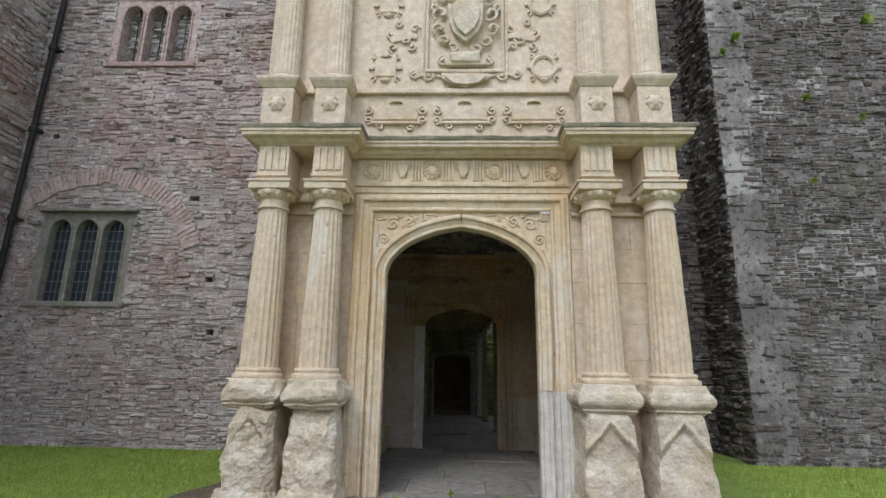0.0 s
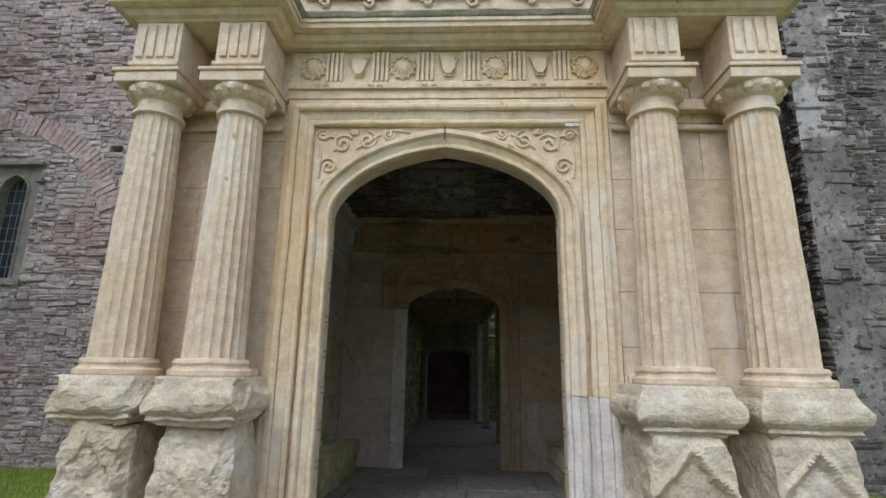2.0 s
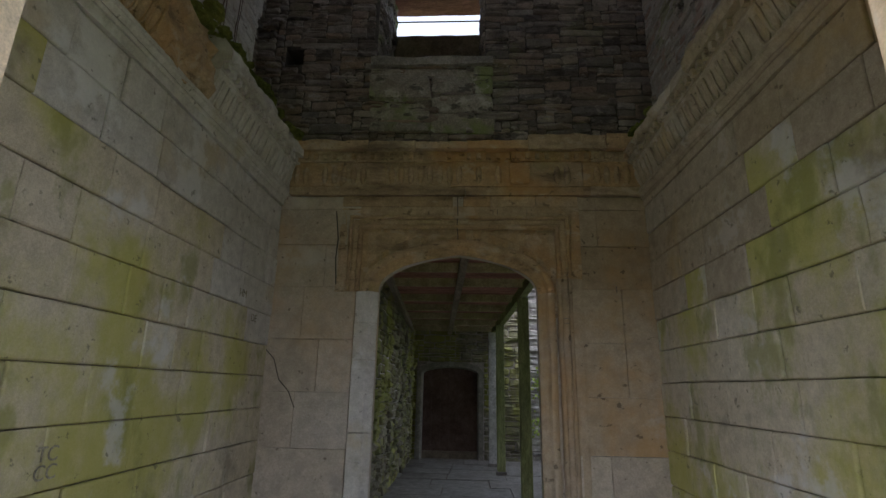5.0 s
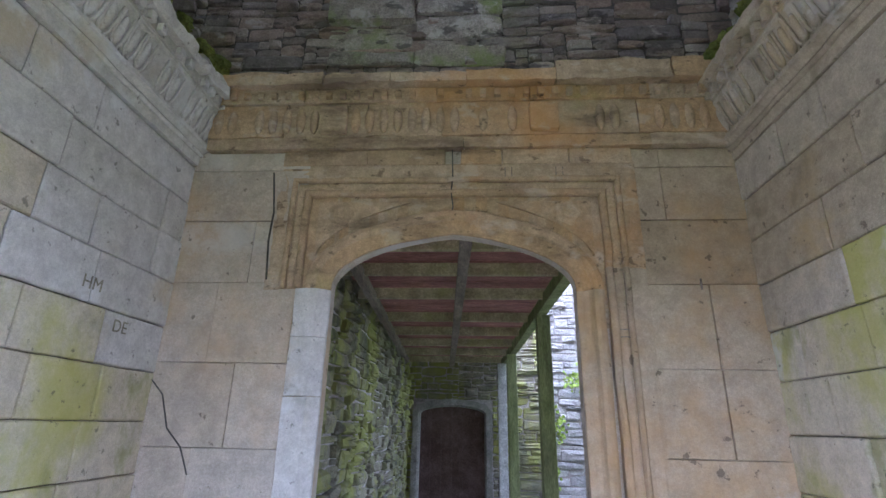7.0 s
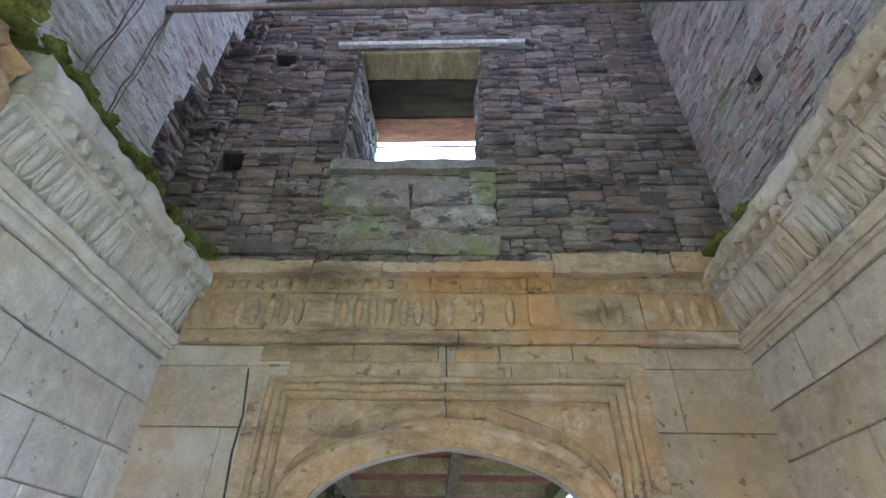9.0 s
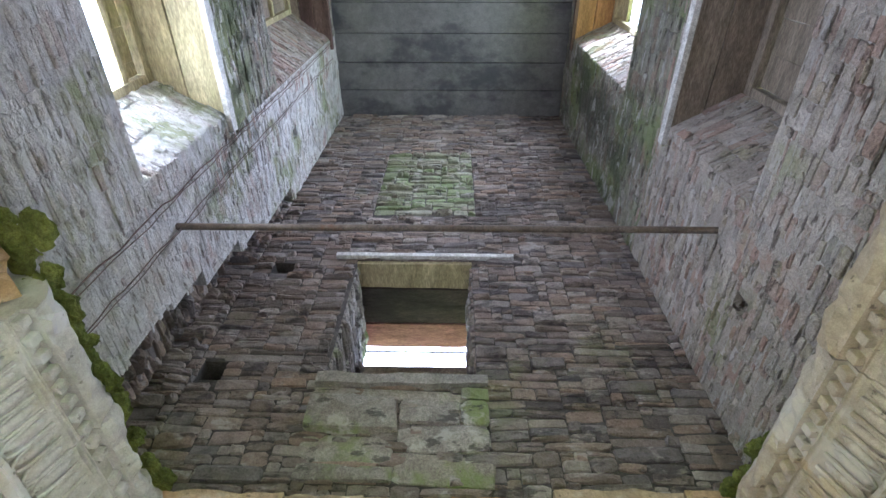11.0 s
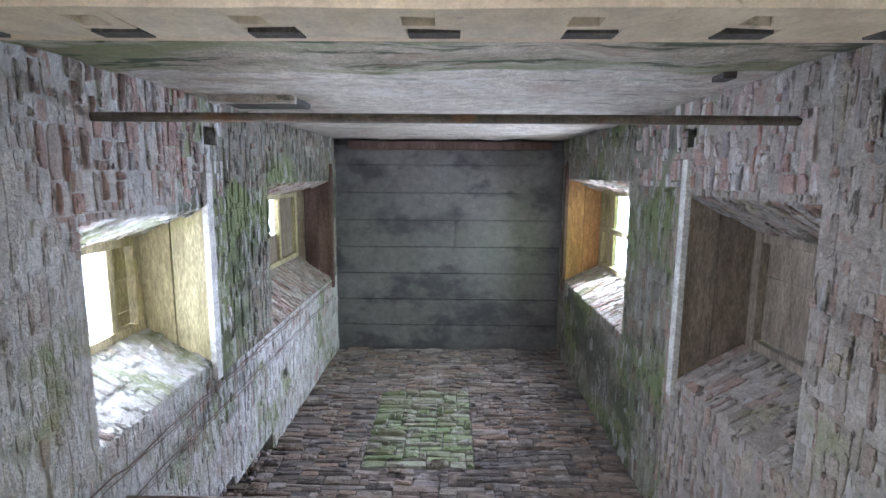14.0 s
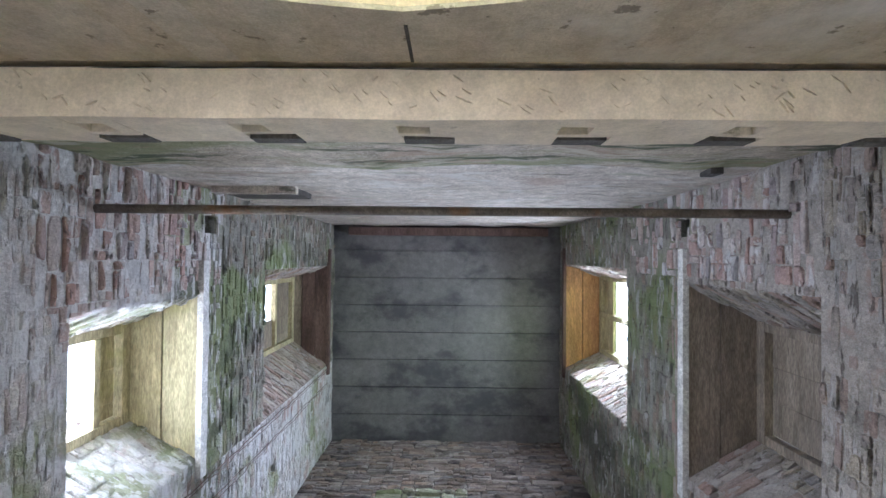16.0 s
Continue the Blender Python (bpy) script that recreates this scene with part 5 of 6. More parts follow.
for s in (-1, 1):
    scroll("scroll", 0.04 + s * 0.5, 5.2, UY - 0.02, 0.09, 1.3, 1.6, s, 0.02, CREAM_PALE, apron)
    scroll("scroll", 0.04 + s * 0.68, 5.22, UY - 0.02, 0.06, 1.3, 1.6, -s, 0.018, CREAM_PALE, apron)
    tube("strap", [(0.04 + s * 0.3, UY - 0.02, 5.17), (0.04 + s * 0.5, UY - 0.02, 5.26), (0.04 + s * 0.68, UY - 0.02, 5.16)], 0.016, CREAM_PALE, apron)

# ---- house windows, rain pipe, relieving arch ----
def stone_window(name, label, x0, x1, z0, z1, y, stone, blocked):
    w = tagged(thing(name, (x0, y, z0), label, "window"), kind="structure")
    n, fr = 3, 0.12
    lw = (x1 - x0 - 2 * fr + 0.0) / n
    for k in range(n):
        a = x0 + fr + k * lw
        half = lw / 2 - 0.055
        part("light_frame", arch_wall(bmesh.new(), a + (0.001 if k else -fr), a + lw - 0.001 + (fr if k == n - 1 else 0), z0 + 0.002, z1, y + 0.05, y + 0.3, a + lw / 2, half, z1 - 0.38, z1 - 0.14, 14), stone, w)
        part("light_chamfer", sweep(bmesh.new(), arch_path(a + lw / 2, half, z1 - 0.38, z1 - 0.14, z0 + 0.003, 14), [(0.001, y + 0.049), (0.0, y + 0.03), (0.035, y + 0.02), (0.05, y + 0.049)]), stone, w)
        if blocked:
            part("infill", boxed(a + 0.02, a + lw - 0.02, y + 0.305, y + 0.4, z0, z1 - 0.1), MORTAR, w, "rough pale rubble blocking")
            rubble("b", (a + 0.03, y + 0.3, z0), (1, 0, 0), lw - 0.06, z1 - z0 - 0.12, 0.16, 0.07, FAR_STONE, w, (), 50 + k, 0.04)
            tube("stay_bar", [(a + lw * 0.5 + 0.06, y + 0.15, z0 + 0.01), (a + lw * 0.5 + 0.06, y + 0.15, z1 - 0.16)], 0.012, BLACK_IRON, w)
        else:
            pane = part("pane", boxed(a + 0.03, a + lw - 0.03, y + 0.2, y + 0.206, z0 + 0.01, z1 - 0.1), GLASS, w, "dark leaded glass")
            for i in range(1, 4):
                xx = a + 0.055 + (lw - 0.11) * i / 4
                part("came", boxed(xx - 0.004, xx + 0.004, y + 0.19, y + 0.199, z0 + 0.01, z1 - 0.13), LEAD, pane)
            for i in range(1, 8):
                zz = z0 + (z1 - 0.14 - z0) * i / 8
                part("came", boxed(a + 0.05, a + lw - 0.05, y + 0.189, y + 0.198, zz - 0.004, zz + 0.004), LEAD, pane)
    part("sill", boxed(x0 - 0.06, x1 + 0.06, y - 0.03, y + 0.3, z0 - 0.10, z0, 0.01), stone, w)
    if not blocked:
        part("hood_mould", boxed(x0 - 0.08, x1 + 0.08, y - 0.07, y + 0.05, z1 + 0.002, z1 + 0.06, 0.012), stone, w)
        for s in (x0 - 0.12, x1 + 0.0):
            part("hood_stop", boxed(s, s + 0.12, y - 0.07, y + 0.02, z1 - 0.28, z1 - 0.2, 0.012), stone, w)


stone_window("window_1", "three-light grey stone mullioned window with leaded glass", *WIN, 9.33, GREY_STONE, False)
stone_window("window_2", "three-light pink stone window blocked with rubble", *UPW, 9.33, PINK_STONE, True)
rng = random.Random(4)
for k in range(52):
    a = radians(20 + 2.45 * k)
    bm = boxed(-0.041, 0.041, -0.03 + rng.uniform(-0.008, 0.008), 0.03, -0.17 + rng.uniform(-0.03, 0.03), 0.17 + rng.uniform(-0.03, 0.03), 0.006, 0.006)
    m = Matrix.Translation((-7.25 + 2.15 * math.cos(a), 9.36, 2.95 + 2.15 * math.sin(a))) @ Matrix.Rotation(math.pi / 2 - a, 4, "Y")
    bmesh.ops.transform(bm, matrix=m, verts=bm.verts)
    part("voussoir", bm, PINK_STONE, wall_w)
rain = thing("rain_pipe", (-8.82, 9.22, 0), "black cast-iron rainwater pipe in the wall's corner", "drainpipe")
tube("pipe", [(-8.88, 9.22, 0.05), (-8.86, 9.22, 3.1), (-8.74, 9.22, 9.3), (-8.72, 9.22, 10.9)], 0.055, BLACK_IRON, rain)
for z, x in ((2.2, -8.865), (4.1, -8.84), (6.0, -8.805), (7.9, -8.765), (9.8, -8.735)):
    part("collar", lathe(bmesh.new(), x, 9.22, [(0.075, z), (0.08, z + 0.02), (0.08, z + 0.1), (0.07, z + 0.12)], 16), BLACK_IRON, rain)
    part("ear", boxed(x - 0.12, x + 0.12, 9.25, 9.36, z + 0.03, z + 0.08), BLACK_IRON, rain)


# ---- inside the porch: squared ashlar side walls ----
def face_blocks(side, x_face, x_core, parent, seed, upper):
    """Coursed blocks with soft worn arrises; the courses low down and near the entrance are green with algae."""
    rng = random.Random(seed)
    z = 0.47 - 0.25 * 2
    while z < 2.94:
        h = 0.2515
        y = 6.385
        while y < 9.70:
            w = rng.choice((0.30, 0.38, 0.46, 0.6, 0.78)) * rng.uniform(0.9, 1.1)
            w = 9.715 - y if 9.715 - y - w < 0.2 else w
            out = rng.uniform(-0.007, 0.007)
            a, b = sorted((x_face - side * out, x_core - side * 0.001))
            bm = boxed(a, b, y + 0.0015, y + w - 0.0015, z + 0.002, z + h - 0.002)
            faces = [f for f in bm.faces if abs(f.calc_center_median().x - x_face) < 0.012]
            bmesh.ops.bevel(bm, geom=list({e for f in faces for e in f.edges}), offset=rng.uniform(0.011, 0.02), segments=3, affect="EDGES", profile=0.6)
            bmesh.ops.subdivide_edges(bm, edges=[e for e in bm.edges if e.calc_length() > 0.15], cuts=3, use_grid_fill=True)
            roughen(bm, 0.0035, 8.0, seed + z)
            green = z + 0.12 < 2.5 - 0.35 * max(0.0, y - 7.6) + 0.25 * rng.uniform(-1, 1)
            part("ashlar_block", bm, ASHLAR if green else upper, parent)
            y += w
        z += h


low_w, low_e = bpy.data.objects["wall_bench_west"], bpy.data.objects["wall_bench_east"]
face_blocks(-1, -1.60, -1.627, low_w, 61, ASHLAR_PALE)
face_blocks(1, 1.665, 1.691, low_e, 62, ASHLAR_BUFF)

# carved initials on the west wall
for word, y, z in (("TC", 7.47, 1.095), ("CC", 7.47, 1.025), ("HM", 9.03, 2.04), ("DE", 9.28, 1.885)):
    cu = bpy.data.curves.new("carved_initials", "FONT")
    cu.body, cu.size, cu.extrude = word, 0.085, 0.001
    tmp = bpy.data.objects.new("carved_initials", cu)
    me = bpy.data.meshes.new_from_object(tmp)
    bpy.data.objects.remove(tmp)
    me.materials.clear()
    me.materials.append(JOINT)
    ob = new("carved_initials", me)
    ob.parent = low_w
    ob.matrix_basis = Matrix.Translation((-1.588, y, z)) @ pose(0, 0, 0, 90, 0, 90)


def side_cornice(side, x, parent, seed, stone):
    """Architrave, tongue-carved frieze, dentils and a broken top course along a side wall."""
    rng = random.Random(seed)
    s = 1 if side < 0 else -1
    path = [(x, 6.52), (x, 9.70)] if side < 0 else [(x, 9.70), (x, 6.52)]
    for nm, prof in (("architrave", [(-0.1, 2.992), (0.010, 2.992), (0.016, 3.045), (-0.1, 3.045)]), ("architrave_bead", [(-0.1, 3.047), (0.026, 3.047), (0.034, 3.06), (0.026, 3.073), (-0.1, 3.073)]),
                     ("architrave_fillet", [(-0.1, 3.075), (0.03, 3.075), (0.05, 3.10), (0.062, 3.104), (0.062, 3.125), (-0.1, 3.125)])):
        bm = moulding(bmesh.new(), path, prof)
        bmesh.ops.subdivide_edges(bm, edges=[e for e in bm.edges if e.calc_length() > 1.0], cuts=40)
        part(nm, roughen(bm, 0.006, 6, seed), stone, parent)
    y = 6.52
    while y < 9.65:
        w = rng.uniform(0.45, 0.8)
        w = 9.70 - y if 9.70 - y - w < 0.25 else w
        if side < 0 and 7.55 < y + w / 2 < 8.15:
            a, b = sorted((x, x + 0.06))
            part("broken_block", roughen(roughen(gridbox(a - 0.1, b, y, y + w, 3.127, 3.52 + rng.uniform(0, 0.1), 0.05), 0.05, 6, y), 0.02, 17, y), OCHRE, parent, "broken stump of carved cornice")
            y += w
            continue
        path2 = [(x, y + 0.004), (x, y + w - 0.004)] if side < 0 else [(x, y + w - 0.004), (x, y + 0.004)]
        bm = moulding(bmesh.new(), path2, [(-0.1, 3.127), (0.026, 3.127), (0.03, 3.15), (0.05, 3.22), (0.085, 3.33), (0.095, 3.345), (0.095, 3.362), (0.10, 3.366), (-0.1, 3.368)])
        bmesh.ops.subdivide_edges(bm, edges=[e for e in bm.edges if e.calc_length() > 0.3], cuts=8)
        mine = OCHRE if side < 0 and y < 7.9 else stone
        part("frieze_block", roughen(bm, 0.006, 9, y), mine, parent)
        drop = rng.uniform(0.0, 0.05)
        bm = moulding(bmesh.new(), path2, [(-0.25, 3.370), (0.10, 3.370), (0.105, 3.372), (0.105, 3.43), (0.15, 3.436), (0.155, 3.45), (0.165, 3.50 - drop * 0.4), (0.15, 3.55 - drop), (0.11, 3.60 - drop), (0.03, 3.64), (-0.1, 3.66), (-0.2, 3.66)])
        bmesh.ops.subdivide_edges(bm, edges=[e for e in bm.edges if e.calc_length() > 0.3], cuts=16)
        hold = lambda c: c.z < 3.44
        roughen(roughen(roughen(bm, 0.035, 5, seed + y, hold), 0.02, 13, seed, hold), 0.008, 33, seed, hold)
        part("cornice_block", bm, mine, parent)
        n = max(2, round(w / 0.086))
        for k in range(n):
            yy = y + w * (k + 0.5) / n
            if rng.random() < 0.07:
                continue
            bm = bmesh.new()
            bmesh.ops.create_uvsphere(bm, u_segments=12, v_segments=8, radius=1.0)
            bmesh.ops.transform(bm, matrix=Matrix.Translation((x + s * 0.052, yy, 3.235)) @ Matrix.Rotation(s * 0.33, 4, "Y") @ Matrix.Diagonal((0.022, 0.025, 0.085, 1)), verts=bm.verts)
            part("tongue", roughen(bm, 0.004, 25, yy), mine, parent, smooth=True)
            rim = [(x + s * (0.046 + 0.30 * (zz - 3.17)), yy + dy, zz) for dy, zz in ((-0.036, 3.325), (-0.037, 3.25), (-0.033, 3.18), (-0.018, 3.148), (0.018, 3.148), (0.033, 3.18), (0.037, 3.25), (0.036, 3.325))]
            tube("tongue_rim", rim, 0.0075, mine, parent)
            a, b = sorted((x + s * 0.10, x + s * 0.138))
            part("dentil", roughen(boxed(a, b, yy - 0.022, yy + 0.02, 3.376, 3.428, 0.006), 0.003, 30, yy), mine, parent)
        y += w
    rngm = random.Random(seed + 5)
    for k in range(80 if side < 0 else 14):
        yy, r = (rngm.uniform(7.9, 9.6) if rngm.random() < 0.8 else rngm.uniform(6.9, 7.5)) if side < 0 else rngm.uniform(9.1, 9.6), rngm.uniform(0.018, 0.045)
        bm = bmesh.new()
        bmesh.ops.create_icosphere(bm, subdivisions=3, radius=1.0)
        bmesh.ops.transform(bm, matrix=Matrix.Translation((x + s * rngm.uniform(0.0, 0.13), yy, 3.63 + rngm.uniform(-0.03, 0.01))) @ Matrix.Diagonal((r * 1.2, r * 1.9, r * 0.8, 1)), verts=bm.verts)
        part("moss_cushion", roughen(roughen(roughen(bm, 0.025, 11, k), 0.014, 30, k), 0.007, 75, k), MOSS, parent, "thick green moss")


side_cornice(-1, -1.60, low_w, 71, ASHLAR_PALE)
side_cornice(1, 1.665, low_e, 72, ASHLAR_BUFF)

# rough stone benches along both side walls
for nm, x0, x1, sd in (("stone_bench", -1.60, -1.27, 4), ("stone_bench", 1.34, 1.665, 9)):
    b = thing(nm, ((x0 + x1) / 2, 8.1, 0), "ruined mossy rubble bench along the porch wall", "stone bench", "benches of the porch")
    rng = random.Random(sd)
    y = 6.75
    while y < 9.6:
        w = rng.uniform(0.22, 0.4)
        for z0 in (0.0, 0.2):
            if rng.random() < 0.85 or z0 == 0:
                part("bench_stone", roughen(gridbox(x0 + 0.003, x1 - rng.uniform(0, 0.08), y, min(y + w, 9.69) - 0.01, z0, z0 + rng.uniform(0.17, 0.2), 0.09), 0.016, 9, y), ASHLAR, b)
        y += w

# ---- inner doorway wall ----
rng = random.Random(12)
for x0, x1 in ((-1.655, -0.87), (0.87, 1.715)):
    edges = [0.0, 0.42, 0.92, 1.36, 1.79, 2.24, 2.62, 2.955, 3.08]
    for z0, z1 in zip(edges, edges[1:]):
        cut = x0 + (x1 - x0) * rng.choice((0.42, 1.0, 1.0, 0.63))
        for a, b in ((x0, cut), (cut, x1)):
            if b - a > 0.05:
                part("wall_slab", boxed(a + 0.0015, b - 0.0015, BY - 0.022 + rng.uniform(-0.006, 0.006), BY - 0.001, z0 + 0.0015, z1 - 0.0015, 0.004, 0.0015), PINKISH if x0 < 0 or z0 < 0.9 else BUFF, inner)
idoor = thing("inner_door_surround", (0.01, BY, 0), "ochre-stained sandstone doorway with square moulded frame", "door surround")
AP2 = arch_path(0.01, BH, BS, BA, 2.2)
for nm, prof in (("arch_roll", [(0.075, BY), (0.075, BY - 0.05), (0.085, BY - 0.064), (0.105, BY - 0.07), (0.128, BY - 0.062), (0.14, BY - 0.05), (0.14, BY)]),
                 ("arch_hollow", [(0.0, BY), (0.0, BY - 0.018), (0.03, BY - 0.022), (0.06, BY - 0.036), (0.073, BY - 0.05), (0.073, BY)])):
    bm = sweep(bmesh.new(), AP2, prof)
    part(nm, roughen(roughen(bm, 0.008, 4), 0.004, 15), OCHRE, idoor)
    bm = sweep(bmesh.new(), [(0.01 + BH, 2.198 - 0.137 * k) for k in range(17)], prof)
    part("jamb_moulding", roughen(roughen(bm, 0.006, 4), 0.003, 15), BUFF, idoor)
for z0, zz in ((0.0, 0.5), (0.5, 1.05), (1.05, 1.62), (1.62, 1.93), (1.93, 2.20)):
    bm = gridbox(0.01 - BH - 0.18, 0.01 - BH, BY - 0.07, BY - 0.001, z0 + 0.002, zz - 0.002, 0.06)
    for v in bm.verts:
        round_off = max(0.0, v.co.x - (0.01 - BH - 0.06)) / 0.06
        v.co.y += 0.045 * round_off ** 2 * (1 if v.co.y < BY - 0.03 else 0)
    part("jamb_stone", roughen(bm, 0.005, 7, z0), ASHLAR_PALE, idoor, "plain pale replaced jamb stone")
SQ = [(-0.84, 2.202), (-0.84, 2.77), (0.86, 2.77), (0.86, 2.33)]
for nm, o, w, d in (("frame_roll", 0.0, 0.04, 0.06), ("frame_hollow", 0.042, 0.05, 0.035), ("frame_fillet", 0.094, 0.03, 0.055), ("frame_band", 0.13, 0.09, 0.03)):
    prof = [(o, BY), (o, BY - d * 0.8), (o + w * 0.3, BY - d), (o + w * 0.7, BY - d), (o + w, BY - d * 0.8), (o + w, BY)]
    bm = sweep(bmesh.new(), SQ, prof)
    bmesh.ops.subdivide_edges(bm, edges=[e for e in bm.edges if e.calc_length() > 0.3], cuts=10)
    part(nm, roughen(roughen(bm, 0.006, 6), 0.003, 21), OCHRE, idoor)
    bm = sweep(bmesh.new(), [(0.86, 2.328 - 0.1455 * k) for k in range(17)], prof)
    part("jamb_fillet", roughen(bm, 0.005, 6), BUFF, idoor)
part("spandrel_ground", arch_wall(bmesh.new(), -0.845, 0.865, 2.0, 2.775, BY - 0.012, BY - 0.0008, 0.01, BH + 0.01, BS, BA + 0.01), OCHRE, idoor)
for s in (-1, 1):
    pts = [(0.01 + s * x, z) for x, z in ((0.25, 2.74), (0.80, 2.74), (0.80, 2.40), (0.74, 2.50), (0.60, 2.61), (0.44, 2.67))]
    part("spandrel", roughen(plate(pts, BY - 0.03, BY - 0.013, 0.006), 0.004, 9), OCHRE, idoor)
    part("carved_leaf", roughen(disc_y(0.01 + s * 0.66, BY - 0.017, 2.66, [(0.075, 0.0), (0.07, 0.02), (0.04, 0.028), (0.02, 0.02)], 30, 5), 0.006, 12), OCHRE, idoor)
tube("crown_crack", [(0.004, BY - 0.062, 2.62), (0.012, BY - 0.05, 2.70), (0.0, BY - 0.055, 2.79), (0.008, BY - 0.036, 2.9), (0.003, BY - 0.036, 3.08)], 0.004, MORTAR_AND_SHADE, idoor, "open crack at the crown")
tube("slab_crack", [(-1.62, BY - 0.026, 1.71), (-1.53, BY - 0.026, 1.62), (-1.47, BY - 0.027, 1.45), (-1.38, BY - 0.026, 1.36), (-1.32, BY - 0.026, 1.23)], 0.004, MORTAR_AND_SHADE, inner, "dark crack across a slab")
tube("open_joint", [(-1.05, BY - 0.028, 2.26), (-1.07, BY - 0.026, 2.5), (-1.06, BY - 0.03, 2.68), (-1.095, BY - 0.026, 2.94)], 0.006, MORTAR_AND_SHADE, inner, "dark open joint")
# Grey-brown strips on the slabs stand for shade in shallow notches.
for x, z in ((0.93, 2.42), (0.93, 2.37), (0.93, 1.99), (0.93, 1.95), (0.32, 2.93), (0.36, 2.93), (0.62, 2.93), (0.66, 2.93), (1.36, 2.24)):
    upright = z > 2.9 or x > 1.2
    part("tooled_notch", boxed(x - (0.003 if upright else 0.025), x + (0.003 if upright else 0.025), BY - 0.0355, BY - 0.02, z - (0.03 if upright else 0.003), z + (0.03 if upright else 0.003)), TIMBER_GREY, inner, "dark strip painting the shade in a shallow tooled notch")
for x0, x1 in ((-1.04, -0.52), (-0.515, -0.04), (0.055, 0.3), (0.305, 0.7), (0.705, 1.07)):
    part("lintel_block", roughen(boxed(x0, x1, BY - 0.034, BY - 0.001, 2.985, 3.085, 0.006), 0.003, 6, x0), OCHRE, idoor)
ient = tagged(thing("inner_entablature", (0, BY, 3.09), "weathered ochre stone frieze and cornice over the inner door", "frieze"), kind="structure")
rng = random.Random(33)
for nm, z0, z1, out, step in (("fascia_block", 3.09, 3.165, 0.05, 0.9), ("frieze_block", 3.167, 3.40, 0.06, 0.5), ("dentil_band", 3.402, 3.50, 0.085, 0.75), ("cornice_block", 3.502, 3.58, 0.15, 0.6)):
    x = -1.54
    while x < 1.6:
        w = rng.uniform(0.6, 1.3) * step
        w = 1.63 - x if 1.63 - x - w < 0.2 else w
        m = OCHRE if rng.random() < 0.92 else ASHLAR
        top = z1 + ((0.07 if x > 0.25 else 0.0) + rng.uniform(-0.02, 0.03) if nm == "cornice_block" else 0.0)
        bm = gridbox(x + 0.002, x + w - 0.002, BY - out - rng.uniform(-0.004, 0.012), BY - 0.001, z0, top, 0.06)
        part(nm, roughen(roughen(bm, 0.016 if nm == "cornice_block" else 0.006, 8, x), 0.004, 25, x), m, ient)
        x += w
k = -1.48
while k < 1.58:
    if rng.random() < 0.85 and min(abs(k + 0.74), abs(k - 0.56)) > 0.12:
        bm = bmesh.new()
        bmesh.ops.create_uvsphere(bm, u_segments=10, v_segments=8, radius=1.0)
        bmesh.ops.transform(bm, matrix=Matrix.Translation((k, BY - 0.07, 3.275)) @ Matrix.Diagonal((0.03, 0.03, 0.09, 1)), verts=bm.verts)
        part("gadroon", roughen(bm, 0.004, 20, k), OCHRE, ient, smooth=True)
    if rng.random() < 0.9:
        part("dentil", boxed(k - 0.02, k + 0.018, BY - 0.118, BY - 0.08, 3.42, 3.47, 0.006), OCHRE, ient)
    k += 0.088
for cx in (-0.74, 0.56):
    part("plaque", roughen(boxed(cx - 0.09, cx + 0.09, BY - 0.105, BY - 0.05, 3.18, 3.385, 0.025), 0.004, 9), OCHRE, ient)
# the course under the upper opening
APRON = surface("grey_dressed_blocks", (0.27, 0.25, 0.22), (0.42, 0.39, 0.35), 1.6, 0.92, 0.7, 55, pieces=((0.26, 0.24, 0.22), (0.46, 0.42, 0.37), (0.34, 0.32, 0.29), (0.30, 0.25, 0.20)), stains=[
    ((0.22, 0.29, 0.08), 1.5, 0.50, 0.62, 0.7, ONE, 6.0), ((0.54, 0.51, 0.47), 5.0, 0.56, 0.62, 0.6, ONE, 16.0), ((0.07, 0.065, 0.06), 6.0, 0.58, 0.64, 0.75, (0.7, 1, 1.6), 26.0)], dist=0.02)
for k, (x0, x1, z0, z1) in enumerate(((-0.87, 0.0, 4.44, 4.53), (0.0, 0.34, 4.45, 4.53))):
    part("sill_stone", roughen(roughen(gridbox(x0 + 0.004, x1 - 0.004, BY - 0.07, BY + 0.25, z0, z1, 0.07), 0.012, 5, k), 0.006, 15, k), FLAG, wall_n)
rubble("ap", (-0.86, BY - 0.012, 3.70), (1, 0, 0), 1.2, 0.74, 0.48, 0.2, APRON, wall_n, (), 29, 0.045, gap=0.008, near=(-1, 99, -1, 99))
rubble("oj", (OPN[0], BY + 0.01, OPN[2]), (0, 1, 0), 0.96, 1.41, 0.2, 0.065, APRON, wall_n, (), 36, 0.02, gap=0.006)
rubble("ok", (OPN[1], BY + 0.97, OPN[2]), (0, -1, 0), 0.96, 1.41, 0.2, 0.065, RUBBLE_BACK, wall_n, (), 37, 0.02, gap=0.006)

# ---- inside of the front wall ----
beam = thing("stone_lintel", (0, 6.45, 3.41), "pale tooled stone lintel with square slots inside the doorway", "lintel")
bm = bmesh.new()
slots = [(c - 0.038, c + 0.038, 3.468, 3.535) for c in (-1.5, -1.13, -0.756, -0.385, -0.002, 0.375, 0.765, 1.14)] + [(c - 0.065, c + 0.065, 3.56, 3.64) for c in (-1.49, -1.12, -0.745, -0.36, 0.03, 0.41, 0.78, 1.16)]
holed(bm, (-1.76, 3.412), (1.82, 3.64), [(a, b, c, d) for a, b, c, d in slots], lambda a, b, c, d: box(bm, a, b, 6.402, 6.51, c, d))
part("slotted_face", roughen(roughen(bm, 0.006, 3), 0.002, 15), LINTEL_STONE, beam)
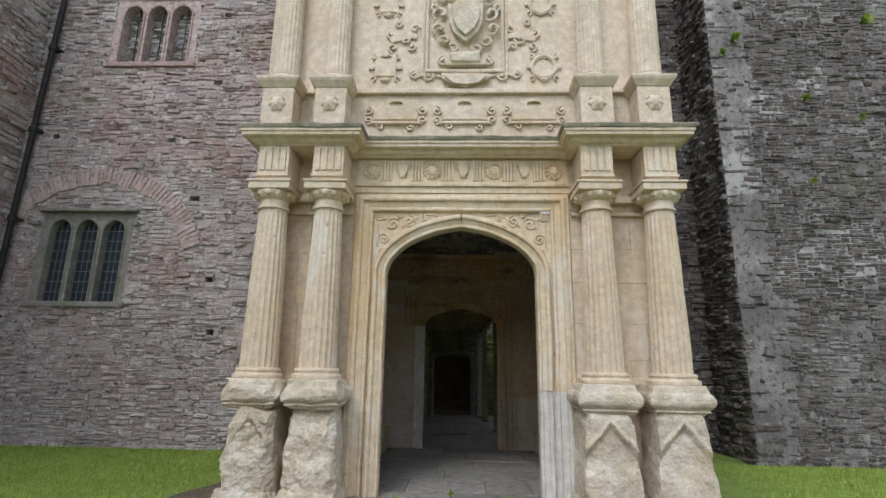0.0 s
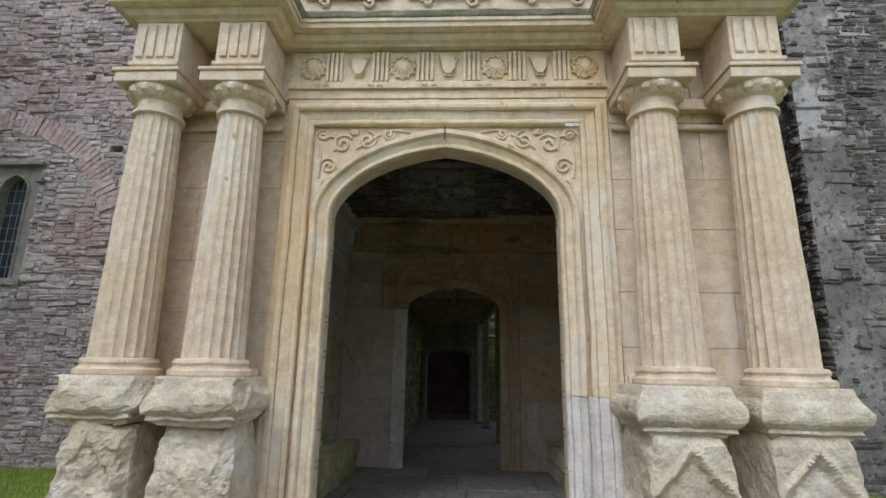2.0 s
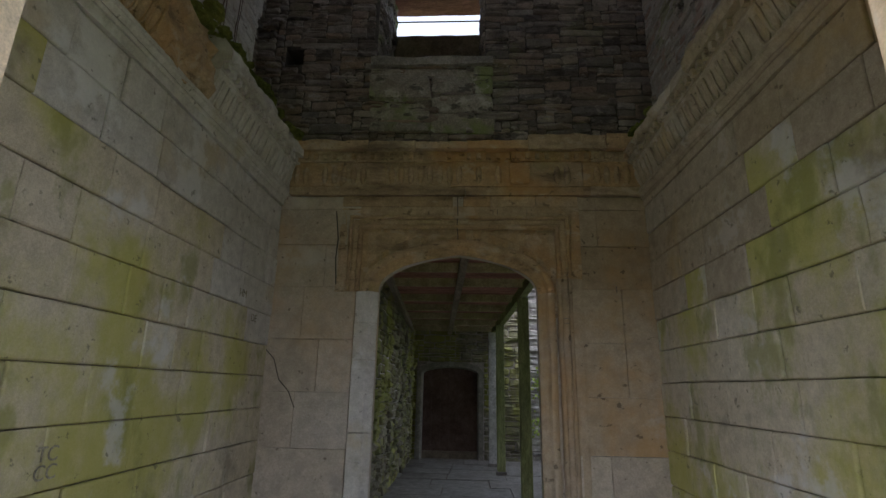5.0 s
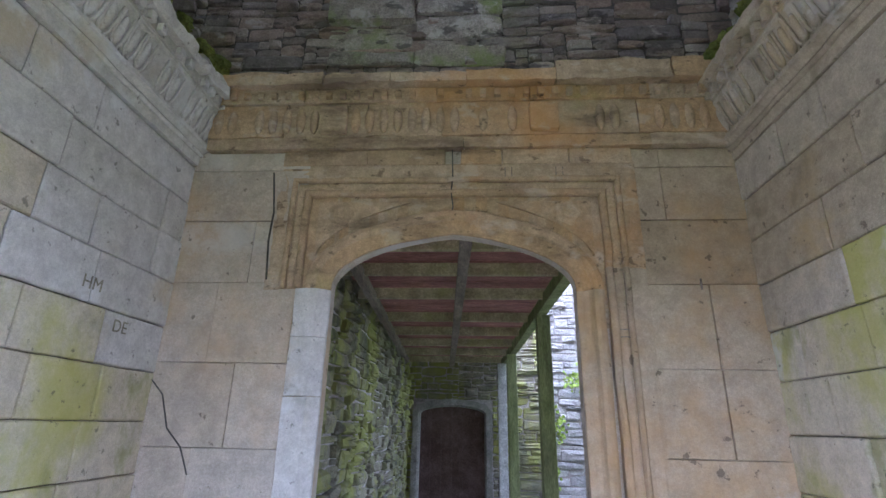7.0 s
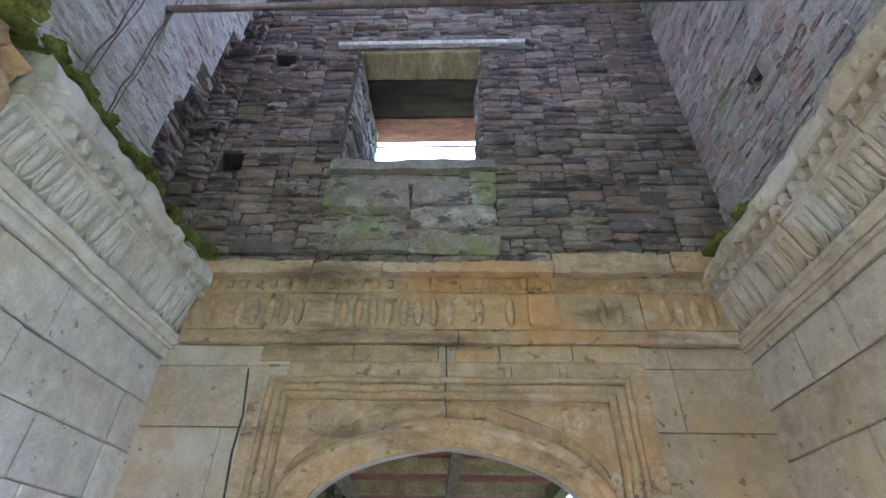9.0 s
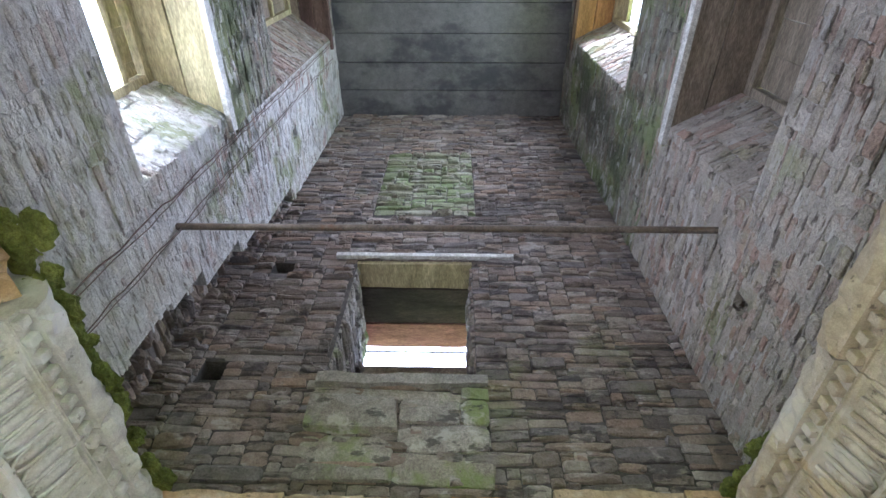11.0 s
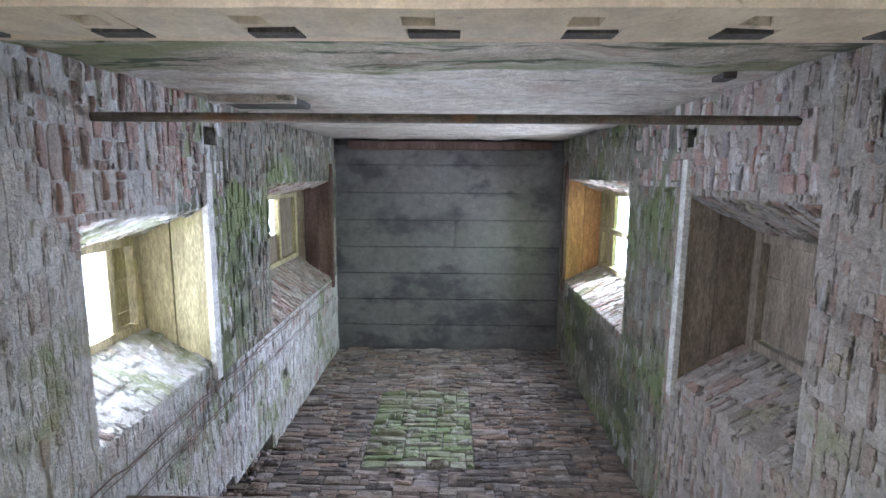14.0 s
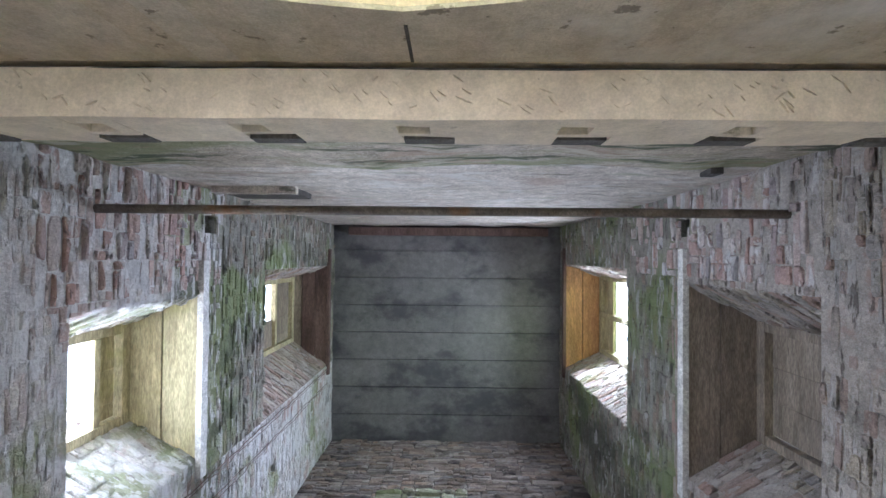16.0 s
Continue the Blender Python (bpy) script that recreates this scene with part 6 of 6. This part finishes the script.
# Dark sheet behind the face: painted shade for the slots, and a joint line.
part("beam_core", boxed(-1.76, 1.82, 6.391, 6.40, 3.43, 3.55), MORTAR_AND_SHADE, beam)
rng = random.Random(77)
for k in range(90):
    x, y, a = rng.uniform(-1.3, 1.3), rng.uniform(6.41, 6.495), rng.uniform(0.35, 0.95) * (1 if rng.random() < 0.9 else -1)
    bm = bmesh.new()
    bmesh.ops.create_uvsphere(bm, u_segments=8, v_segments=6, radius=1.0)
    bmesh.ops.transform(bm, matrix=Matrix.Translation((x, y, 3.413)) @ Matrix.Rotation(a, 4, "Z") @ Matrix.Diagonal((rng.uniform(0.008, 0.02), 0.0025, 0.006, 1)), verts=bm.verts)
    part("tool_mark", bm, LINTEL_STONE, beam)
# Dark blocks fill the notches in place of the shade inside them.
for c in (-1.12, -0.745, -0.36, 0.03, 0.41, 0.78, 1.16):
    part("notch", boxed(c - 0.064, c + 0.064, 6.47, 6.5125, 3.588, 3.642), MORTAR_AND_SHADE, beam, "dark block painting the shade in a deep notch")
part("inner_spandrel", arch_wall(bmesh.new(), -1.65, 1.7, 2.5, 3.40, 6.3805, 6.389, 0, HALF + 0.04, SPRING, APEX + 0.03), PINKISH, front, "buff stone back of the arch")
part("crown_joint", boxed(-0.003, 0.004, 6.386, 6.391, 3.23, 3.40), MORTAR_AND_SHADE, front)
part("algae_band", roughen(gridbox(-1.755, 1.815, 6.274, 6.312, 3.65, 5.1, 0.16), 0.03, 2.2, 0, lambda c: c.y < 6.28), ALGAE_RENDER, front, "dark green algae on limewash")
bm = gridbox(-1.755, 1.815, 6.274, 6.31, 5.101, 10.27, 0.16)
part("inner_render", roughen(bm, 0.025, 2.2, 0, lambda c: c.y < 6.28), MOSSY_RENDER, front, "mossy limewashed plaster face")
# Solid dark box on the plaster paints the shade of a recessed slot.
part("putlog_slot", boxed(-1.62, -1.05, 6.30, 6.345, 6.0, 6.42, 0.01), MORTAR_AND_SHADE, front, "dark long box painting the shade of a slot in the plaster")
part("slot_lip", roughen(gridbox(-1.64, -1.03, 6.30, 6.36, 5.92, 5.995, 0.06), 0.012, 9), MOSSY_RENDER, front)
# A second dark box paints the shade inside a small hole.
part("putlog_hole", boxed(1.5, 1.57, 6.30, 6.34, 5.08, 5.2), MORTAR_AND_SHADE, front, "small dark box painting the shade of a hole")
part("wall_plate", boxed(-1.5, 1.6, 6.345, 6.47, 10.12, 10.29, 0.01), TIMBER_RED, front, "red-brown timber wall plate")
for y0, nm in ((8.71, "scaffold_pipe"), (6.57, "scaffold_pipe")):
    p = thing(nm, (0, y0, 4.93), "brown-grey rusty steel tube spanning between the porch walls", "steel pipe", "tubes across the porch")
    tube("pipe", [(LX - 0.03, y0, 4.925), (RX + 0.03, y0, 4.945)], 0.024, IRON, p)

# ---- timber lintels and frames of the porch windows ----
def reveal_window(name, label, side, xi, win, y_in, boards, frame_mat, board_mat, shut, seed):
    """win: inner opening. y_in: (south, north) edges at the frame, for splayed jambs. shut: (share of the width, height from which the boards close that share, and the rest)."""
    y0, y1, z0, z1 = win
    xo = xi + side * 0.50
    xe = xi + side * 0.80
    s = side
    wall_ = wall_pw if s < 0 else wall_pe
    w = tagged(thing(name, (xo, (y0 + y1) / 2, z0), label, "window"), kind="structure")
    for ys, yf in ((y0, y_in[0]), (y1, y_in[1])):
        bm = bmesh.new()
        pts = [(xi + s * 0.002, ys), (xo, yf), (xe, yf), (xe, ys)]
        lo = [bm.verts.new((x, y, z0)) for x, y in pts]
        hi = [bm.verts.new((x, y, z1)) for x, y in pts]
        bm.faces.new(lo[::-1]), bm.faces.new(hi)
        for i in range(4):
            j = (i + 1) % 4
            bm.faces.new((lo[i], lo[j], hi[j], hi[i]))
        coat, facing = (LIME_PLASTER, RUBBLE_WASH) if s < 0 and z1 < 7 else (EAST_PLASTER, EAST_RUBBLE)
        part("splayed_jamb", bm, coat, w)
        a, b = Vector((xi, ys, z0)), Vector((xo, yf, z0))
        north = ys == y1
        if (s < 0) == north:
            a, b = b, a
        u = (b - a).normalized()
        rubble("j", a, (u.x, u.y, 0), (b - a).length, z1 - z0, 0.2, 0.065, facing, w, (), seed, 0.014, gap=0.004, show=0.8, near=(-1, 99, -1, 99))
    # lintel boards, edge strip
    n = len(boards)
    x = xi
    ends = [0.0] + boards_cut(n, seed)
    for k in range(n):
        a, b = sorted((xi + s * 0.52 * ends[k] + s * 0.004, xi + s * 0.52 * ends[k + 1] - s * 0.006))
        part("lintel_board", roughen(gridbox(a, b, y0 - 0.12, y1 + 0.1, z1 - 0.006 * (k % 2) - 0.035, z1 + 0.03, 0.2), 0.004, 4, seed + k), boards[k], w)
    a, b = sorted((xi - s * 0.045, xi + s * 0.002))
    part("edge_strip", boxed(a, b, y0 - 0.25, y1 + 0.14, z1 - 0.05, z1 + 0.035, 0.004), WHITE_TIMBER if z1 < 7 else TIMBER_RED, w)
    # frame
    fa, fb = sorted((xo - s * 0.01, xo + s * 0.09))
    ys, yn = y_in
    zt = z1 - 0.045
    part("head_rail", boxed(fa, fb, ys, yn, zt - 0.09, zt, 0.008), frame_mat, w)
    part("bottom_rail", boxed(fa, fb, ys, yn, z0, z0 + 0.09, 0.008), frame_mat, w)
    split, low_s, low_n = shut
    for a in (ys, (ys + yn) / 2 - 0.035, yn - 0.07) if low_s > 0.8 else (ys, yn - 0.07):
        part("stile", boxed(fa + 0.004, fb - 0.004, a, a + 0.07, z0 + 0.092, zt - 0.092, 0.008), frame_mat, w)
    if 0.2 < low_s < 0.8:
        part("transom", boxed(fa + 0.012, fb - 0.012, ys + 0.072, yn - 0.072, z0 + (zt - z0) * low_s - 0.06, z0 + (zt - z0) * low_s, 0.008), frame_mat, w)
    k = ys + 0.075
    while k < yn - 0.08:
        e = min(k + 0.24, yn - 0.072)
        low = low_s if k < ys + (yn - ys) * split else low_n
        part("shutter_board", roughen(gridbox(*sorted((xo + s * 0.05, xo + s * 0.075)), k + 0.002, e - 0.002, max(z0 + 0.095, z0 + (zt - z0) * low), zt - 0.095, 0.2), 0.004, 5, seed + k), board_mat, w)
        k = e


def boards_cut(n, seed):
    rng = random.Random(seed)
    ws = [rng.uniform(0.8, 1.3) for _ in range(n)]
    t, out = 0, []
    for v in ws:
        t += v
        out.append(t / sum(ws))
    return out


reveal_window("window_3", "deep window with pale green-stained timber lintel and frame", -1, LX, LW, (7.31, 8.04), (TIMBER_PALE, TIMBER_PALE), TIMBER_PALE, TIMBER_PALE, (0.5, 0.76, 0.76), 81)
reveal_window("window_4", "deep window with grey plank lintel, boarded up", 1, RX, RW, (7.25, 8.12), (TIMBER_GREY, TIMBER_GREY), TIMBER_GREY, TIMBER_GREY, (0.5, 0.0, 0.0), 82)
reveal_window("window_5", "upper window with dark red lintel boards, half boarded", -1, LX, LU, (7.12, 8.10), (TIMBER_RED, TIMBER_RED, TIMBER_GREY), TIMBER_PALE, TIMBER_GREY, (0.42, 0.72, 0.0), 83)
reveal_window("window_6", "upper window with orange knotty lintel board and pale frame", 1, RX, RU, (7.05, 8.20), (TIMBER_ORANGE, TIMBER_ORANGE), TIMBER_PALE, TIMBER_PALE, (0.5, 0.82, 0.82), 84)
w7 = tagged(thing("window_7", (-0.28, BY, 4.53), "square wall opening with weathered timber lintels and a rail", "window opening"), kind="structure")
for k, (y0, y1, m) in enumerate(((BY - 0.01, BY + 0.27, TIMBER_PALE), (BY + 0.28, BY + 0.5, TIMBER_BLACK), (BY + 0.51, BY + 0.72, TIMBER_BLACK), (BY + 0.73, BY + 1.04, TIMBER_ROOF))):
    part("lintel_board", roughen(gridbox(OPN[0] - 0.0, OPN[1], y0, y1, OPN[3] - 0.05 - 0.012 * (k % 2), OPN[3] - 0.002, 0.12), 0.008, 5, k), m, w7)
part("edge_strip", boxed(-1.03, 0.66, BY - 0.06, BY - 0.012, 6.02, 6.075, 0.006), WHITE_TIMBER, w7)
for k in range(6):
    part("shutter_board", boxed(OPN[0] + 0.001 + 0.18 * k, min(OPN[0] + 0.18 * (k + 1) + 0.012, OPN[1] - 0.001), BY + 0.985 + 0.018 * (k % 2), BY + 1.0 + 0.018 * (k % 2), 4.532, 5.60 + 0.02 * (k % 2)), TIMBER_GREY, w7)
tube("rail", [(OPN[0], BY + 0.98, 5.80), (OPN[1], BY + 0.98, 5.80)], 0.009, GREY_STONE, w7)

# ---- passage: roof, posts, end door ----
roof = thing("passage_roof", (0, 13.3, 2.75), "red-brown boarded lean-to roof with exposed joists", "timber roof")


def roof_z(y):
    return 2.78 - 0.03 * (y - 10.4)


def edge_x(y, left):
    return -0.80 - 0.04 * (y - 10.4) if left else 0.93 - 0.048 * (y - 10.4)


def beam_between(name, p, q, w, h, m, parent, label=""):
    p, q = Vector(p), Vector(q)
    d = q - p
    bm = boxed(-w / 2, w / 2, 0, d.length, -h / 2, h / 2, 0.008)
    bmesh.ops.transform(bm, matrix=Matrix.Translation(p) @ d.to_track_quat("Y", "Z").to_matrix().to_4x4(), verts=bm.verts)
    return part(name, bm, m, parent, label)


rng = random.Random(6)
y = 9.95
while y < 16.4:
    e = min(y + rng.uniform(0.16, 0.22), 16.45)
    bm = boxed(edge_x(y, True) - 0.26, edge_x(y, False) + 0.02, y + 0.003, e - 0.003, roof_z(y) + 0.06, roof_z(y) + 0.085)
    part("roof_board", bm, TIMBER_ROOF, roof)
    y = e
# Pale joist colour carries the light that catches their lower edges.
for yy in (10.0, 10.55, 11.15, 11.9, 12.9, 13.7, 14.5, 15.3, 16.1):
    beam_between("joist", (edge_x(yy, True) - 0.25, yy, roof_z(yy) + 0.01), (edge_x(yy, False), yy, roof_z(yy) + 0.01), 0.055, 0.11, TIMBER_PALE, roof)
beam_between("centre_beam", (0.1, 9.95, roof_z(9.95) - 0.05), (-0.28, 16.45, roof_z(16.45) - 0.05), 0.09, 0.05, TIMBER_GREY, roof)
beam_between("edge_beam", (edge_x(10.47, False), 10.47, roof_z(10.5) - 0.05), (edge_x(16.4, False), 16.4, roof_z(16.4) - 0.05), 0.10, 0.13, TIMBER_GREEN, roof, "algae-green edge beam")
beam_between("wall_beam", (edge_x(10.5, True) - 0.02, 10.5, roof_z(10.5) - 0.05), (edge_x(16.4, True) - 0.02, 16.4, roof_z(16.4) - 0.05), 0.07, 0.1, TIMBER_GREY, roof)
for x, y, m, lab in ((0.855, 12.3, TIMBER_GREEN, "square timber post green with algae"), (0.70, 14.8, TIMBER_GREEN, "square timber post green with algae"), (0.60, 15.75, WHITE_TIMBER, "pale square timber post")):
    p = thing("timber_post", (x, y, 0), lab, "post", "posts of the passage")
    part("shaft", boxed(x - 0.07, x + 0.07, y - 0.07, y + 0.07, 0.05, roof_z(y) - 0.11, 0.01), m, p)
    part("foot", boxed(x - 0.09, x + 0.09, y - 0.09, y + 0.09, -0.02, 0.049, 0.01), FLAG, p)
door = tagged(thing("door_1", (-0.26, 16.6, -0.05), "dark red-brown plank door in a stone frame, closed", "door"), kind="structure")
for k in range(6):
    part("plank", boxed(-0.84 + k * 0.193, -0.84 + (k + 1) * 0.193 - 0.004, 16.62, 16.66, 0.15, 1.90), TIMBER_RED, door)
part("door_backing", boxed(-0.88, 0.36, 16.662, 16.72, -0.05, 1.93), TIMBER_RED, door)
part("kick_board", boxed(-0.85, 0.33, 16.6, 16.65, -0.05, 0.148), TIMBER_GREY, door)
IP3 = arch_path(-0.26, 0.575, 1.70, 1.83, -0.05, 10)
part("door_frame", sweep(bmesh.new(), IP3, [(0.0, 16.7), (0.0, 16.44), (0.03, 16.41), (0.13, 16.41), (0.13, 16.7)]), GREY_STONE, door)
part("frame_backing", arch_wall(bmesh.new(), -0.9, 0.38, -0.1, 1.95, 16.52, 16.6, -0.26, 0.58, 1.70, 1.83), GREY_STONE, door)

# creeper tufts on the courtyard wall
rng = random.Random(19)
for cx, cz, n in ((1.62, 1.5, 60), (1.95, 2.3, 50), (1.5, 0.7, 30)):
    plant = thing("wall_plant", (cx, 16.55, cz), "small green leafy creeper growing on the wall", "plant", "creepers on the wall")
    verts, faces = [], []
    for k in range(n):
        c = Vector((cx + rng.gauss(0, 0.09), 16.52 - rng.uniform(0, 0.08), cz + rng.gauss(0, 0.13)))
        r, a = rng.uniform(0.02, 0.04), rng.uniform(0, 6.28)
        i = len(verts)
        verts += [(c + Vector((r * math.cos(a + q), rng.uniform(-0.02, 0.02), r * math.sin(a + q))))[:] for q in (0, 1.57, 3.14, 4.71)]
        faces.append((i, i + 1, i + 2, i + 3))
    raw("leaves", verts, faces, GRASS, plant)
    tube("stem", [(cx, 16.58, cz - 0.2), (cx + 0.02, 16.52, cz), (cx - 0.02, 16.53, cz + 0.15)], 0.008, TIMBER_GREEN, plant)

# ---- grass in front of the walls ----
rng = random.Random(2)
verts, faces = [], []
for k in range(60000):
    left = rng.random() < 0.62
    x, y = (rng.uniform(-9.0, -2.9), rng.uniform(5.6, 9.33)) if left else (rng.uniform(3.3, 9.0), rng.uniform(6.6, 9.0))
    edge = (x + 3.6) if left else (4.4 - x)
    if edge > 0 and rng.random() < min(1, edge / 0.7):
        continue
    h, a, l = rng.uniform(0.015, 0.055), rng.uniform(0, 6.28), rng.uniform(-0.02, 0.02)
    w = 0.005
    i = len(verts)
    verts += [(x - w * math.cos(a), y - w * math.sin(a), -0.062), (x + w * math.cos(a), y + w * math.sin(a), -0.062), (x + l, y + l * 0.7, -0.06 + h)]
    faces.append((i, i + 1, i + 2))
grass = raw("grass", verts, faces, GRASS)
tagged(grass, "short mown green grass before the walls", "grass", kind="stuff")

# dead creeper stems that climb the west wall
stems = thing("dead_creeper", (-1.74, 8.5, 3.8), "thin dark dead creeper stems climbing the limewashed wall", "dead creeper")
rng = random.Random(44)
for y0, r in ((8.49, 0.005), (8.52, 0.0035), (8.70, 0.004), (8.73, 0.003)):
    pts, z, y = [], 3.7, y0
    while z < 9.9:
        pts.append((-1.735 + rng.uniform(-0.006, 0.006), y, z))
        y = y0 + rng.uniform(-0.012, 0.012)
        z += rng.uniform(0.1, 0.22)
    tube("stem", pts, r, TIMBER_RED, stems)


# small weeds and ferns in joints and at the door's foot
def tuft(cx, cy, cz, r, n, label, seed, out=(0, -1, 0)):
    rng = random.Random(seed)
    t = thing("small_weed", (cx, cy, cz), label, "weed", "weeds in the masonry")
    verts, faces = [], []
    o = Vector(out)
    for k in range(n):
        d = Vector((rng.gauss(0, 1), rng.gauss(0, 1), rng.gauss(0.4, 0.8))).normalized() * r * rng.uniform(0.4, 1.0) + o * r * 0.5
        side = d.cross(Vector((rng.random(), rng.random(), rng.random()))).normalized() * r * 0.14
        b, m, e = Vector((cx, cy, cz)), Vector((cx, cy, cz)) + d * 0.6, Vector((cx, cy, cz)) + d - Vector((0, 0, r * 0.2))
        i = len(verts)
        verts += [b[:], (m + side)[:], e[:], (m - side)[:]]
        faces.append((i, i + 1, i + 2, i + 3))
    raw("leaves", verts, faces, GRASS, t)
    tube("stem", [(cx - 0.02 * o.x, cy - 0.02 * o.y, cz - 0.01), (cx + o.x * r * 0.4, cy + o.y * r * 0.4, cz + r * 0.3)], 0.003, TIMBER_GREEN, t)


for k, (x, z, r) in enumerate(((5.4, 7.9, 0.16), (6.6, 6.6, 0.13), (8.0, 8.3, 0.17), (7.6, 6.2, 0.1), (6.5, 4.9, 0.1), (5.15, 7.6, 0.12))):
    tuft(x, 9.0, z, r, 40, "small green fern rooted in the tower wall", 100 + k)
for k, (x, y) in enumerate(((-0.7, 5.95), (0.55, 6.02), (0.85, 5.8), (-1.25, 5.7), (-0.1, 6.3), (1.2, 5.6), (-2.75, 5.6), (2.85, 5.7), (-0.45, 5.75))):
    tuft(x, y, 0.0, 0.07, 26, "small green weed at the foot of the porch", 130 + k, (0, 0, 1))
rng = random.Random(58)
verts, faces = [], []
for k in range(900):
    x, y = rng.uniform(-2.4, 2.4), rng.choice((rng.uniform(4.6, 6.3), rng.uniform(6.3, 9.6)))
    r, a = rng.uniform(0.006, 0.02), rng.uniform(0, 6.28)
    i = len(verts)
    z = 0.009 if y > 5.3 else -0.02
    verts += [(x + r * math.cos(a + q), y + r * math.sin(a + q), z) for q in (0, 2.1, 4.2)] + [(x, y, z + r * 0.7)]
    faces += [(i, i + 1, i + 3), (i + 1, i + 2, i + 3), (i + 2, i, i + 3)]
tagged(raw("grit", verts, faces, FLAG), "loose grit and crumbs of stone on the floor", "gravel", kind="stuff")
tag = thing("small_plaque", (1.07, 6.05, 3.33), "small plain white plaque on the door frame", "plaque")
part("plate", boxed(0.99, 1.11, 6.055, 6.068, 3.315, 3.345, 0.003), WHITE_TIMBER, tag)
